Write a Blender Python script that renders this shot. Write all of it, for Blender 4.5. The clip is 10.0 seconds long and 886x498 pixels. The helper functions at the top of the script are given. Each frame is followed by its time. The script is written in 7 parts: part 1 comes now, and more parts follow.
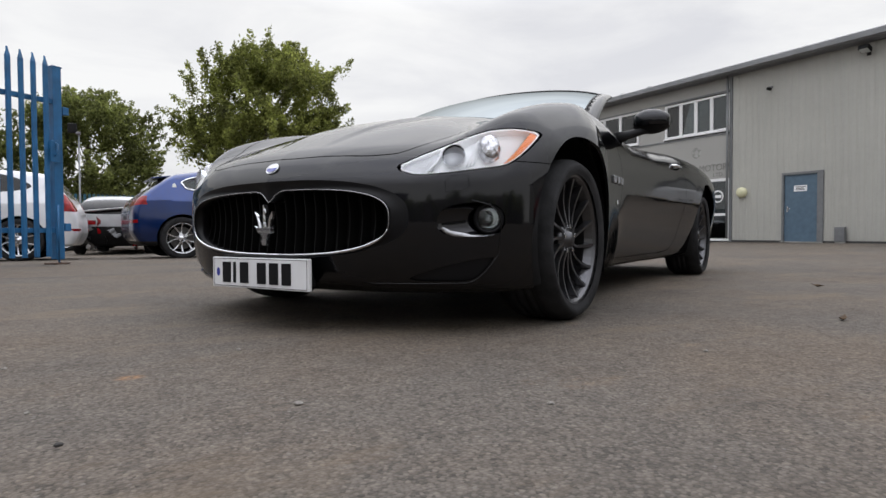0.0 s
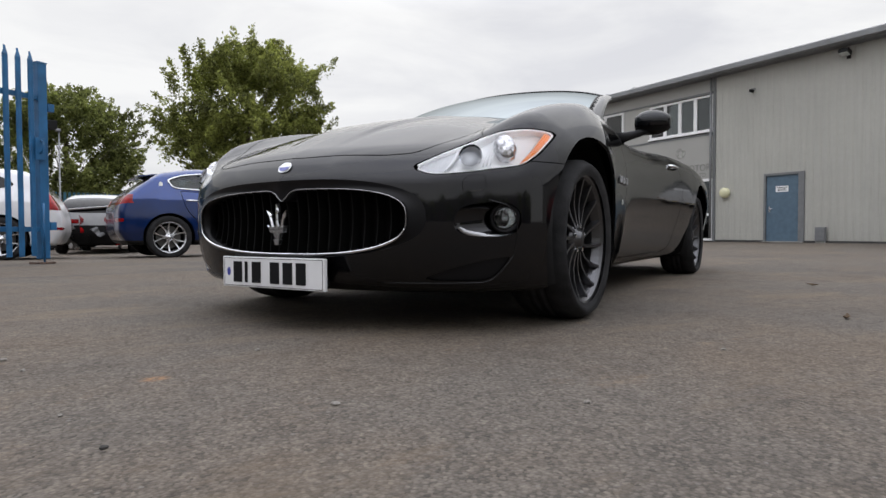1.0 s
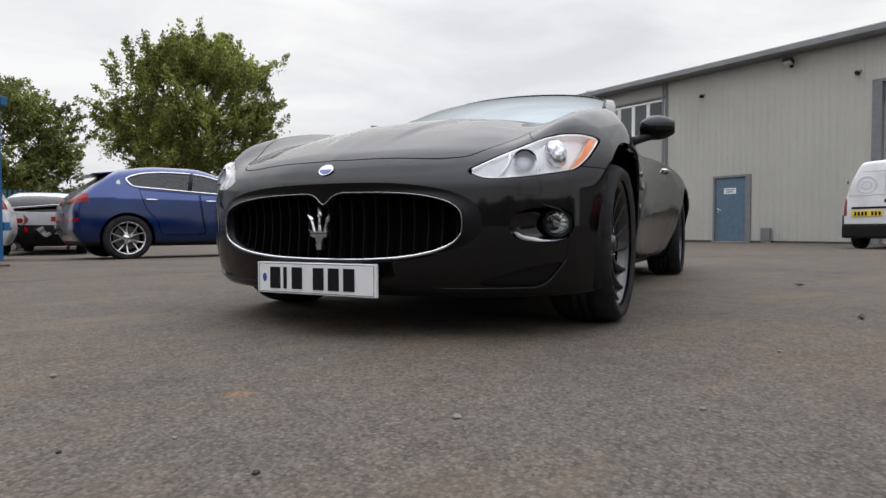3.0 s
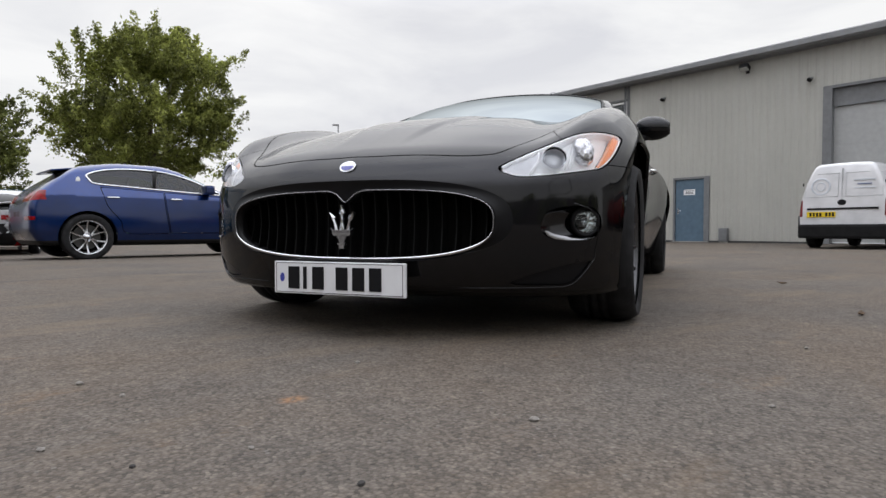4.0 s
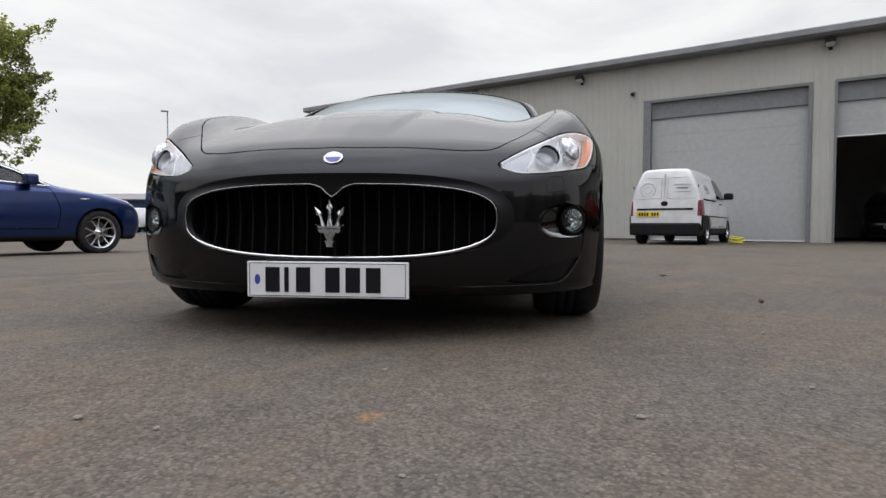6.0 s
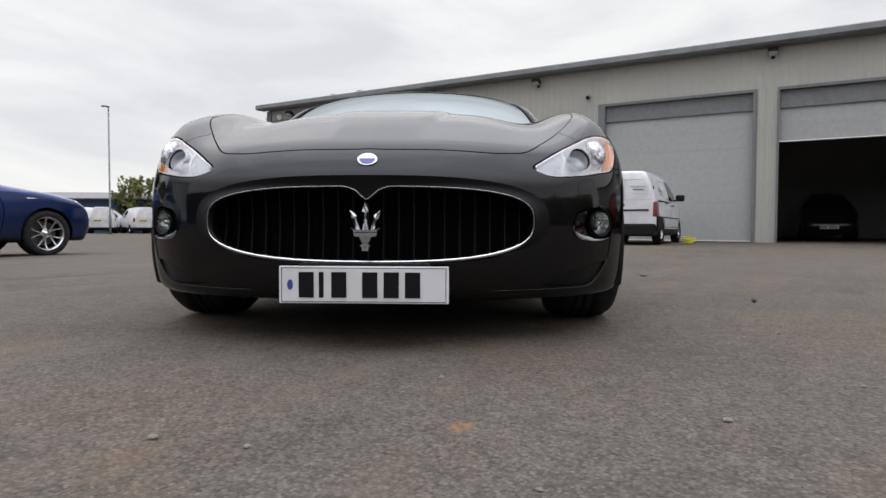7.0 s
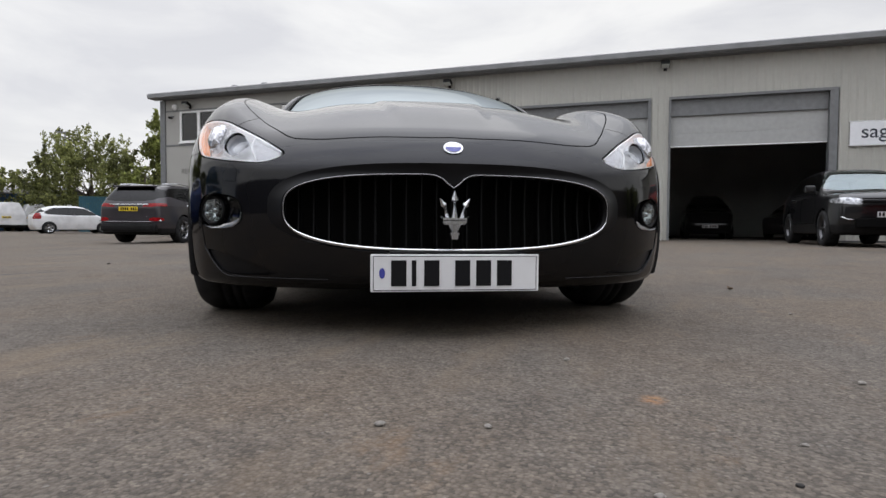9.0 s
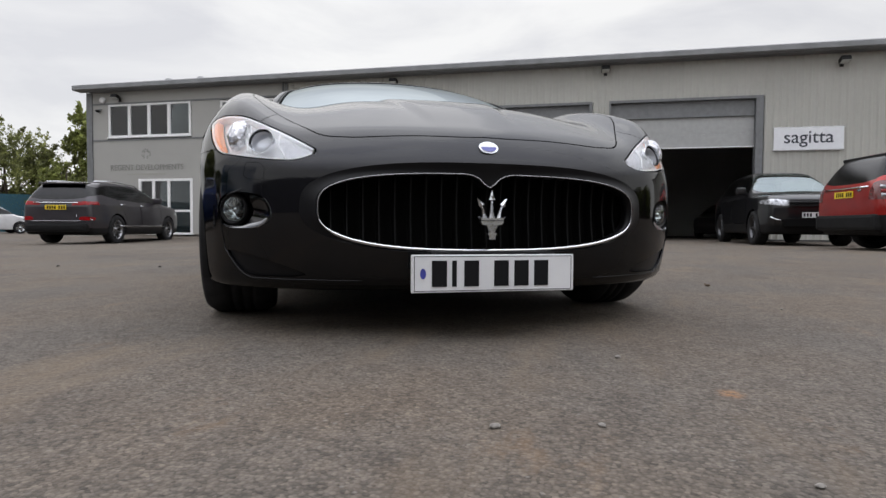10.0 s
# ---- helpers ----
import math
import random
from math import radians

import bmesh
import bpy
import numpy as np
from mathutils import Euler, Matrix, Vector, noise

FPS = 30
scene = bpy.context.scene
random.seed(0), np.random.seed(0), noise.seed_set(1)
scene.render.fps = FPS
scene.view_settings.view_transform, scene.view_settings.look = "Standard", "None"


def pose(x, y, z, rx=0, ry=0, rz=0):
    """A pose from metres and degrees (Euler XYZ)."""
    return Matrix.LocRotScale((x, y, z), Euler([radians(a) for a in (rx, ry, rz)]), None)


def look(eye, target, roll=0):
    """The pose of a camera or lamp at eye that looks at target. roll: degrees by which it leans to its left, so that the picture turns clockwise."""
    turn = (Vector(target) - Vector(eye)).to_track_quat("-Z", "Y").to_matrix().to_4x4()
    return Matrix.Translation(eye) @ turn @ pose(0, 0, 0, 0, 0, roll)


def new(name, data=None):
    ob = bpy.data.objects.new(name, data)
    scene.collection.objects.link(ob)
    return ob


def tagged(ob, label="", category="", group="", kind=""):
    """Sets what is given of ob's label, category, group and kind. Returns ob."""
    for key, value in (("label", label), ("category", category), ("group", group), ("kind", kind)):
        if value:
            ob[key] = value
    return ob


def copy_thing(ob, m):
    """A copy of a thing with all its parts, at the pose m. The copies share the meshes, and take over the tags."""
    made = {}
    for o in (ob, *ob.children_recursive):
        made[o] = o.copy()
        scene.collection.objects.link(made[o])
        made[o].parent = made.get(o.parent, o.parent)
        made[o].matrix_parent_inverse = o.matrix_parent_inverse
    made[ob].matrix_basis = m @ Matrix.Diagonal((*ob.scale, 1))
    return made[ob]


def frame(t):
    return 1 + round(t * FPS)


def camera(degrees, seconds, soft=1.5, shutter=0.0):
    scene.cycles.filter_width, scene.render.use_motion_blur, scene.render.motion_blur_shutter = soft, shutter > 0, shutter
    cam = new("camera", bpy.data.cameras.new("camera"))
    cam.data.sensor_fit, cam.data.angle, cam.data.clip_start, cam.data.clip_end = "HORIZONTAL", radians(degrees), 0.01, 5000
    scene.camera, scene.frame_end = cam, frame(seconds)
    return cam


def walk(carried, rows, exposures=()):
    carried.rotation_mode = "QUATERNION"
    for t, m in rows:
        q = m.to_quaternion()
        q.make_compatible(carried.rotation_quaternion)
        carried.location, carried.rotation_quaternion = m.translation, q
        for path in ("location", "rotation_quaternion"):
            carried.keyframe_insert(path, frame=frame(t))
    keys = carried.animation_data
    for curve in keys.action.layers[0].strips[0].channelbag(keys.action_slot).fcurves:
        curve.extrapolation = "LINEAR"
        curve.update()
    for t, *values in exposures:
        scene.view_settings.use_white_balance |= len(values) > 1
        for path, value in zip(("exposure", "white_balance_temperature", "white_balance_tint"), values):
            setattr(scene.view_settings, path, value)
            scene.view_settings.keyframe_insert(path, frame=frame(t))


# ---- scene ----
cam = camera(73.35, 10.0)
PATH = [
    (0, (0.5425, 0.7744, 0.3582), (1.5481, 2.5023, 0.3016), -0.26),
    (0.5, (0.4993, 0.7986, 0.3585), (1.5159, 2.5200, 0.3013), -0.24),
    (1, (0.4449, 0.8308, 0.3595), (1.4981, 2.5300, 0.3006), -0.18),
    (1.5, (0.3862, 0.8689, 0.3577), (1.4788, 2.5431, 0.2992), -0.19),
    (2, (0.3202, 0.9220, 0.3639), (1.4347, 2.5817, 0.3049), -0.18),
    (2.5, (0.2465, 0.9797, 0.3789), (1.4005, 2.6121, 0.3185), -0.18),
    (4, (0.0105, 1.2237, 0.3743), (1.3081, 2.7443, 0.3127), -0.03),
    (4.5, (-0.0657, 1.3249, 0.3689), (1.3265, 2.7593, 0.3054), -0.02),
    (5, (-0.1415, 1.4351, 0.3680), (1.3628, 2.7513, 0.3000), 0.14),
    (5.5, (-0.2141, 1.5454, 0.3707), (1.3771, 2.7550, 0.2998), 0.19),
    (7, (-0.4010, 1.9103, 0.3841), (1.3411, 2.8900, 0.3136), 0.19),
    (7.5, (-0.4687, 2.0342, 0.3886), (1.3085, 2.9490, 0.3181), 0.21),
    (8, (-0.5360, 2.1686, 0.3791), (1.2734, 3.0176, 0.3079), 0.24),
    (8.5, (-0.6076, 2.3077, 0.3629), (1.2330, 3.0868, 0.2918), 0.27),
    (9, (-0.6696, 2.4473, 0.3485), (1.2176, 3.1057, 0.2763), 0.36),
    (9.5, (-0.7168, 2.5942, 0.3413), (1.2087, 3.1301, 0.2684), 0.37),
    (10, (-0.7463, 2.7473, 0.3478), (1.1997, 3.2033, 0.2757), 0.36),
]
walk(cam, [(t, look(eye, target, roll)) for t, eye, target, roll in PATH], exposures=[(0, 0.0), (10, 0.0)])

# ---- world: a bright overcast sky with soft cloud ----
SUN_DIR = Vector((0.35, 0.55, 0.75)).normalized()
world = bpy.data.worlds.new("overcast_sky")
scene.world = world
world.use_nodes = True
wt = world.node_tree
wt.nodes.clear()


def wn(kind, **kw):
    n = wt.nodes.new(kind)
    for k, v in kw.items():
        if k in n.inputs:
            n.inputs[k].default_value = v
    return n


w_out, w_bg = wn("ShaderNodeOutputWorld"), wn("ShaderNodeBackground", Strength=1.16)
w_sky = wn("ShaderNodeTexSky")
w_sky.sky_type, w_sky.sun_disc = "NISHITA", False
w_sky.sun_elevation, w_sky.sun_rotation = radians(48), radians(30)
w_dim = wn("ShaderNodeMix")
w_dim.data_type, w_dim.blend_type = "RGBA", "MULTIPLY"
w_dim.inputs[0].default_value = 1.0
w_dim.inputs[7].default_value = (0.09, 0.09, 0.09, 1)
w_co = wn("ShaderNodeTexCoord")
w_map = wn("ShaderNodeMapping")
w_map.inputs["Scale"].default_value = (1.6, 1.6, 5.5)
w_n1 = wn("ShaderNodeTexNoise", Scale=1.5, Detail=7.0, Roughness=0.55, Distortion=0.5)
w_ramp = wn("ShaderNodeValToRGB")
w_ramp.color_ramp.elements[0].position, w_ramp.color_ramp.elements[0].color = 0.32, (0.65, 0.65, 0.675, 1)
w_ramp.color_ramp.elements[1].position, w_ramp.color_ramp.elements[1].color = 0.60, (0.838, 0.833, 0.826, 1)
w_mix = wn("ShaderNodeMix")
w_mix.data_type = "RGBA"
w_mix.inputs[0].default_value = 0.93
# an overcast sky is brightest and coolest overhead
w_sep, w_lift, w_up = wn("ShaderNodeSeparateXYZ"), wn("ShaderNodeMapRange"), wn("ShaderNodeMix")
for k, v in (("From Min", 0.34), ("From Max", 1.0), ("To Min", 0.0), ("To Max", 1.0)):
    w_lift.inputs[k].default_value = v
w_up.data_type, w_up.blend_type = "RGBA", "MULTIPLY"
w_up.inputs[7].default_value = (3.12, 3.20, 3.45, 1)
wt.links.new(w_co.outputs["Generated"], w_sep.inputs[0])
wt.links.new(w_sep.outputs[2], w_lift.inputs[0])
wt.links.new(w_lift.outputs[0], w_up.inputs[0])
wt.links.new(w_mix.outputs[2], w_up.inputs[6])
for a, b in ((w_sky.outputs[0], w_dim.inputs[6]), (w_co.outputs["Generated"], w_map.inputs[0]), (w_map.outputs[0], w_n1.inputs["Vector"]),
             (w_n1.outputs[0], w_ramp.inputs[0]), (w_dim.outputs[2], w_mix.inputs[6]), (w_ramp.outputs[0], w_mix.inputs[7]),
             (w_up.outputs[2], w_bg.inputs[0]), (w_bg.outputs[0], w_out.inputs[0])):
    wt.links.new(a, b)

sun = new("sun", bpy.data.lights.new("sun", "SUN"))
sun.data.energy, sun.data.angle, sun.data.color = 0.5, radians(80), (1.0, 0.97, 0.93)
sun.matrix_world = look(SUN_DIR * 50, (0, 0, 0))

# ---- materials ----
MATS = {}


def mat(name, base, rough=0.5, metal=0.0, var=0.12, scale=8.0, fine=0.0, fine_scale=120.0, bump=0.0, bump_scale=60.0,
        coat=0.0, spec=0.5, trans=0.0, emit=0.0, dark=None, rand=0.0, ior=1.45):
    """A principled material with variation at two scales and fine relief, in object metres."""
    if name in MATS:
        return MATS[name]
    m = bpy.data.materials.new(name)
    m.use_nodes = True
    nt = m.node_tree
    b = nt.nodes["Principled BSDF"]
    b.inputs["Roughness"].default_value, b.inputs["Metallic"].default_value = rough, metal
    b.inputs["Coat Weight"].default_value, b.inputs["Coat Roughness"].default_value = coat, 0.03
    b.inputs["Specular IOR Level"].default_value = spec
    b.inputs["Transmission Weight"].default_value = trans
    b.inputs["IOR"].default_value = ior
    b.inputs["Base Color"].default_value = (*base, 1)
    co = nt.nodes.new("ShaderNodeTexCoord")

    def noise_at(sc, detail=4.0):
        n = nt.nodes.new("ShaderNodeTexNoise")
        n.inputs["Scale"].default_value, n.inputs["Detail"].default_value = sc, detail
        nt.links.new(co.outputs["Object"], n.inputs["Vector"])
        return n.outputs[0]

    col = None
    if var or rand:
        lo = dark or tuple(c * (1 - 2 * var) for c in base)
        hi = tuple(min(1.0, c * (1 + (2 * var if not dark else 0.15))) for c in base)
        ramp = nt.nodes.new("ShaderNodeValToRGB")
        ramp.color_ramp.elements[0].position, ramp.color_ramp.elements[0].color = 0.3, (*lo, 1)
        ramp.color_ramp.elements[1].position, ramp.color_ramp.elements[1].color = 0.7, (*hi, 1)
        nt.links.new(noise_at(scale), ramp.inputs[0])
        col = ramp.outputs[0]
        if fine:
            mx = nt.nodes.new("ShaderNodeMix")
            mx.data_type, mx.blend_type = "RGBA", "OVERLAY"
            mx.inputs[0].default_value = fine
            nt.links.new(col, mx.inputs[6])
            nt.links.new(noise_at(fine_scale, 2.0), mx.inputs[7])
            col = mx.outputs[2]
        if rand:
            oi = nt.nodes.new("ShaderNodeObjectInfo")
            hs = nt.nodes.new("ShaderNodeHueSaturation")
            mr = nt.nodes.new("ShaderNodeMapRange")
            mr.inputs["To Min"].default_value, mr.inputs["To Max"].default_value = 1 - rand, 1 + rand
            nt.links.new(oi.outputs["Random"], mr.inputs[0])
            nt.links.new(mr.outputs[0], hs.inputs["Value"])
            nt.links.new(col, hs.inputs["Color"])
            col = hs.outputs[0]
        nt.links.new(col, b.inputs["Base Color"])
    if bump:
        bp = nt.nodes.new("ShaderNodeBump")
        bp.inputs["Strength"].default_value, bp.inputs["Distance"].default_value = bump, 0.004
        nt.links.new(noise_at(bump_scale), bp.inputs["Height"])
        nt.links.new(bp.outputs[0], b.inputs["Normal"])
    if emit:
        b.inputs["Emission Color"].default_value, b.inputs["Emission Strength"].default_value = (*base, 1), emit
    MATS[name] = m
    return m


def flake_paint(name, base, metal=0.35, rough=0.32, coat=1.0, dust=0.0, spec=0.15, edge=(1, 1, 1)):
    """Car paint: a metallic base under clear lacquer, with fine flake and a little road dust."""
    if name in MATS:
        return MATS[name]
    m = mat(name, base, rough, metal, var=0.06, scale=3.0, coat=coat, spec=spec)
    nt = m.node_tree
    b = nt.nodes["Principled BSDF"]
    v = nt.nodes.new("ShaderNodeTexNoise")
    v.inputs["Scale"].default_value, v.inputs["Detail"].default_value = 2.2, 6.0
    r = nt.nodes.new("ShaderNodeMapRange")
    r.inputs["From Min"].default_value, r.inputs["From Max"].default_value = 0.35, 0.7
    r.inputs["To Min"].default_value, r.inputs["To Max"].default_value = 0.02 + 0.6 * dust, 0.05 + dust
    nt.links.new(v.outputs[0], r.inputs[0])
    nt.links.new(r.outputs[0], b.inputs["Coat Roughness"])
    b.inputs["Specular Tint"].default_value = (*edge, 1)
    return m


def glass(name, tint=(0.9, 0.95, 0.93), rough=0.0, ior=1.45, sheen=(1, 1, 1)):
    """A thin pane: mostly see-through, tinted, with the mirror gloss of glass."""
    if name in MATS:
        return MATS[name]
    m = bpy.data.materials.new(name)
    m.use_nodes = True
    nt = m.node_tree
    nt.nodes.remove(nt.nodes["Principled BSDF"])
    out = nt.nodes["Material Output"]
    tr, gl, mx, fr = (nt.nodes.new("ShaderNode" + k) for k in ("BsdfTransparent", "BsdfGlossy", "MixShader", "Fresnel"))
    tr.inputs[0].default_value = (*tint, 1)
    gl.inputs["Roughness"].default_value = rough
    gl.inputs[0].default_value = (*sheen, 1)
    fr.inputs["IOR"].default_value = ior
    for a, b in ((fr.outputs[0], mx.inputs[0]), (tr.outputs[0], mx.inputs[1]), (gl.outputs[0], mx.inputs[2]), (mx.outputs[0], out.inputs[0])):
        nt.links.new(a, b)
    MATS[name] = m
    return m


M_BLACK = mat("black_plastic", (0.010, 0.010, 0.0105), 0.5, spec=0.16, bump=0.15, bump_scale=400)
M_RUBBER = mat("tyre_rubber", (0.017, 0.017, 0.018), 0.8, spec=0.25, var=0.25, scale=14, bump=0.3, bump_scale=90)
M_CHROME = mat("chrome", (0.75, 0.76, 0.78), 0.09, 1.0, var=0.03)
M_ALLOY = mat("silver_alloy", (0.62, 0.63, 0.65), 0.25, 1.0, var=0.05)
M_DARKALLOY = mat("grey_alloy", (0.095, 0.095, 0.10), 0.28, 0.9, var=0.08)
# near-black: stands in for shade in openings, also used on hidden undersides
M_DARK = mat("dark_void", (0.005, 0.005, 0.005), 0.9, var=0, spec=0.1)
M_GLASS_CAR = glass("tinted_car_glass", (0.24, 0.29, 0.29), ior=1.45)
M_GLASS_DARK = glass("dark_privacy_glass", (0.014, 0.016, 0.018), rough=0.14, ior=1.38)
M_GLASS_SCREEN = glass("windscreen_tint", (0.36, 0.44, 0.44), ior=2.5, sheen=(0.85, 0.97, 0.98))
M_GLASS_CLEAR = glass("clear_glass", (0.92, 0.96, 0.95), ior=1.45)
M_RED = mat("red_lamp_lens", (0.22, 0.004, 0.006), 0.14, coat=0.3, var=0.25, scale=14, spec=0.3)
M_AMBER = mat("amber_lens", (0.85, 0.24, 0.03), 0.15, coat=0.6, var=0.08)
M_WHITE_PLATE = mat("white_plate", (0.66, 0.66, 0.67), 0.3, var=0.03, coat=0.3)
M_YELLOW_PLATE = mat("yellow_plate", (0.72, 0.52, 0.02), 0.3, var=0.03, coat=0.4)
M_INK = mat("black_ink", (0.008, 0.008, 0.009), 0.6, var=0, spec=0.15)
M_DISC = mat("brake_disc", (0.09, 0.088, 0.085), 0.45, 0.8, var=0.1)


# ---- mesh tools ----
def link(name, verts, faces, material, parent=None, label="", smooth=False):
    """One mesh object from vertices and faces, under a parent if one is given."""
    me = bpy.data.meshes.new(name)
    me.from_pydata([tuple(map(float, v)) for v in verts], [], [tuple(map(int, f)) for f in faces])
    if material:
        me.materials.append(material)
    if smooth:
        me.polygons.foreach_set("use_smooth", [True] * len(me.polygons))
    me.update()
    ob = new(name, me)
    ob.parent = parent
    if label:
        tagged(ob, label)
    return ob


def part(name, bm, material, parent, label="", smooth=False):
    """Links a bmesh as one mesh object under a thing or a part."""
    me = bpy.data.meshes.new(name)
    bmesh.ops.recalc_face_normals(bm, faces=bm.faces[:])
    bm.to_mesh(me)
    bm.free()
    if material:
        me.materials.append(material)
    if smooth:
        me.polygons.foreach_set("use_smooth", [True] * len(me.polygons))
    ob = new(name, me)
    ob.parent = parent
    if label:
        tagged(ob, label)
    return ob


def thing(name, label, category, m=None, group="", kind=""):
    e = new(name)
    e.matrix_world = m or Matrix()
    return tagged(e, label, category, group, kind)


def add_box(bm, lo, hi, bevel=0.0, m=None):
    """A box between two corners, bevelled."""
    c = [(a + b) / 2 for a, b in zip(lo, hi)]
    d = [abs(b - a) for a, b in zip(lo, hi)]
    mm = Matrix.Translation(c) @ Matrix.Diagonal((*d, 1))
    r = bmesh.ops.create_cube(bm, size=1.0, matrix=(m @ mm) if m else mm)
    if bevel:
        es = {e for v in r["verts"] for e in v.link_edges}
        bmesh.ops.bevel(bm, geom=list(es), offset=bevel, segments=2, affect="EDGES", profile=0.6)


def box(name, lo, hi, material, parent=None, label="", bevel=0.0):
    bm = bmesh.new()
    add_box(bm, lo, hi, bevel)
    return part(name, bm, material, parent, label)


def add_tube(bm, pts, r, n=8, closed=False):
    """A round tube along points; r is a radius or one for each point."""
    pts = [Vector(p) for p in pts]
    k = len(pts)
    rs = r if isinstance(r, (list, tuple)) else [r] * k
    rings, ref = [], None
    for i, p in enumerate(pts):
        a = pts[(i - 1) % k] if closed or i else p
        b = pts[(i + 1) % k] if closed or i < k - 1 else p
        d = (b - a).normalized()
        if ref is None:
            ref = d.orthogonal().normalized()
        ref = (ref - d * ref.dot(d)).normalized()
        q = d.cross(ref)
        rings.append([bm.verts.new(p + rs[i] * (math.cos(t) * ref + math.sin(t) * q)) for t in (2 * math.pi * j / n for j in range(n))])
    for i in range(k if closed else k - 1):
        A, B = rings[i], rings[(i + 1) % k]
        for j in range(n):
            bm.faces.new((A[j], A[(j + 1) % n], B[(j + 1) % n], B[j]))
    if not closed:
        bm.faces.new(rings[0][::-1])
        bm.faces.new(rings[-1])


def tube(name, pts, r, material, parent=None, n=8, closed=False, label=""):
    bm = bmesh.new()
    add_tube(bm, pts, r, n, closed)
    return part(name, bm, material, parent, label, smooth=True)


def lathe(profile, n=48, axis="y"):
    """Vertices and faces of a profile of (radius, along) turned round an axis."""
    vs, fs = [], []
    k = len(profile)
    for i in range(n):
        c, s = math.cos(2 * math.pi * i / n), math.sin(2 * math.pi * i / n)
        for r, h in profile:
            vs.append((r * c, h, r * s) if axis == "y" else (r * c, r * s, h) if axis == "z" else (h, r * c, r * s))
    for i in range(n):
        j = (i + 1) % n
        for q in range(k - 1):
            fs.append((i * k + q, i * k + q + 1, j * k + q + 1, j * k + q))
    return vs, fs


def prism(name, poly, depth, m, material, parent=None, label="", bevel=0.0):
    """A flat outline (x, y) made depth thick along z, laid at the pose m."""
    bm = bmesh.new()
    vs = [bm.verts.new(m @ Vector((x, y, 0))) for x, y in poly]
    f = bm.faces.new(vs)
    r = bmesh.ops.extrude_face_region(bm, geom=[f])
    off = m.to_3x3() @ Vector((0, 0, depth))
    for v in (e for e in r["geom"] if isinstance(e, bmesh.types.BMVert)):
        v.co += off
    if bevel:
        bmesh.ops.bevel(bm, geom=bm.edges[:], offset=bevel, segments=1, affect="EDGES")
    return part(name, bm, material, parent, label)


def curve(*pts):
    """A smooth function through (x, y) pairs, straight beyond them."""
    xs, ys = np.array([p[0] for p in pts], float), np.array([p[1] for p in pts], float)
    d = np.diff(ys) / np.diff(xs)
    m = np.r_[d[0], (d[1:] + d[:-1]) / 2, d[-1]]
    m[1:-1] = np.where(d[1:] * d[:-1] <= 0, 0, np.sign(d[1:]) * np.minimum(np.abs(m[1:-1]), 3 * np.minimum(np.abs(d[1:]), np.abs(d[:-1]))))

    def exact(x):
        i = np.clip(np.searchsorted(xs, x) - 1, 0, len(d) - 1)
        h = xs[i + 1] - xs[i]
        t = (x - xs[i]) / h
        tc = np.clip(t, 0, 1)
        y = ((1 + 2 * tc) * (1 - tc) ** 2 * ys[i] + tc * (1 - tc) ** 2 * h * m[i] + tc * tc * (3 - 2 * tc) * ys[i + 1] + tc * tc * (tc - 1) * h * m[i + 1])
        return y + np.where(t < 0, (x - xs[0]) * m[0], 0) + np.where(t > 1, (x - xs[-1]) * m[-1], 0)
    reach = xs[-1] - xs[0]
    grid = np.linspace(xs[0] - reach, xs[-1] + reach, 6001)
    table = exact(grid)
    return lambda x: np.interp(x, grid, table)


def smax(a, b, k):
    h = np.maximum(k - np.abs(a - b), 0) / k
    return np.maximum(a, b) + h * h * k / 4


def step(a, b, x):
    t = np.clip((x - a) / (b - a), 0, 1)
    return t * t * (3 - 2 * t)


def grad(f, p):
    e = 1e-3
    return np.stack([(f(p + e * d) - f(p - e * d)) / (2 * e) for d in np.eye(3)], 1)


def settle(f, p, rounds=4):
    """Moves points onto the surface f = 0."""
    for _ in range(rounds):
        g = grad(f, p)
        p = p - np.clip(f(p) / np.maximum((g * g).sum(1), 1e-3), -0.03, 0.03)[:, None] * g
    return p


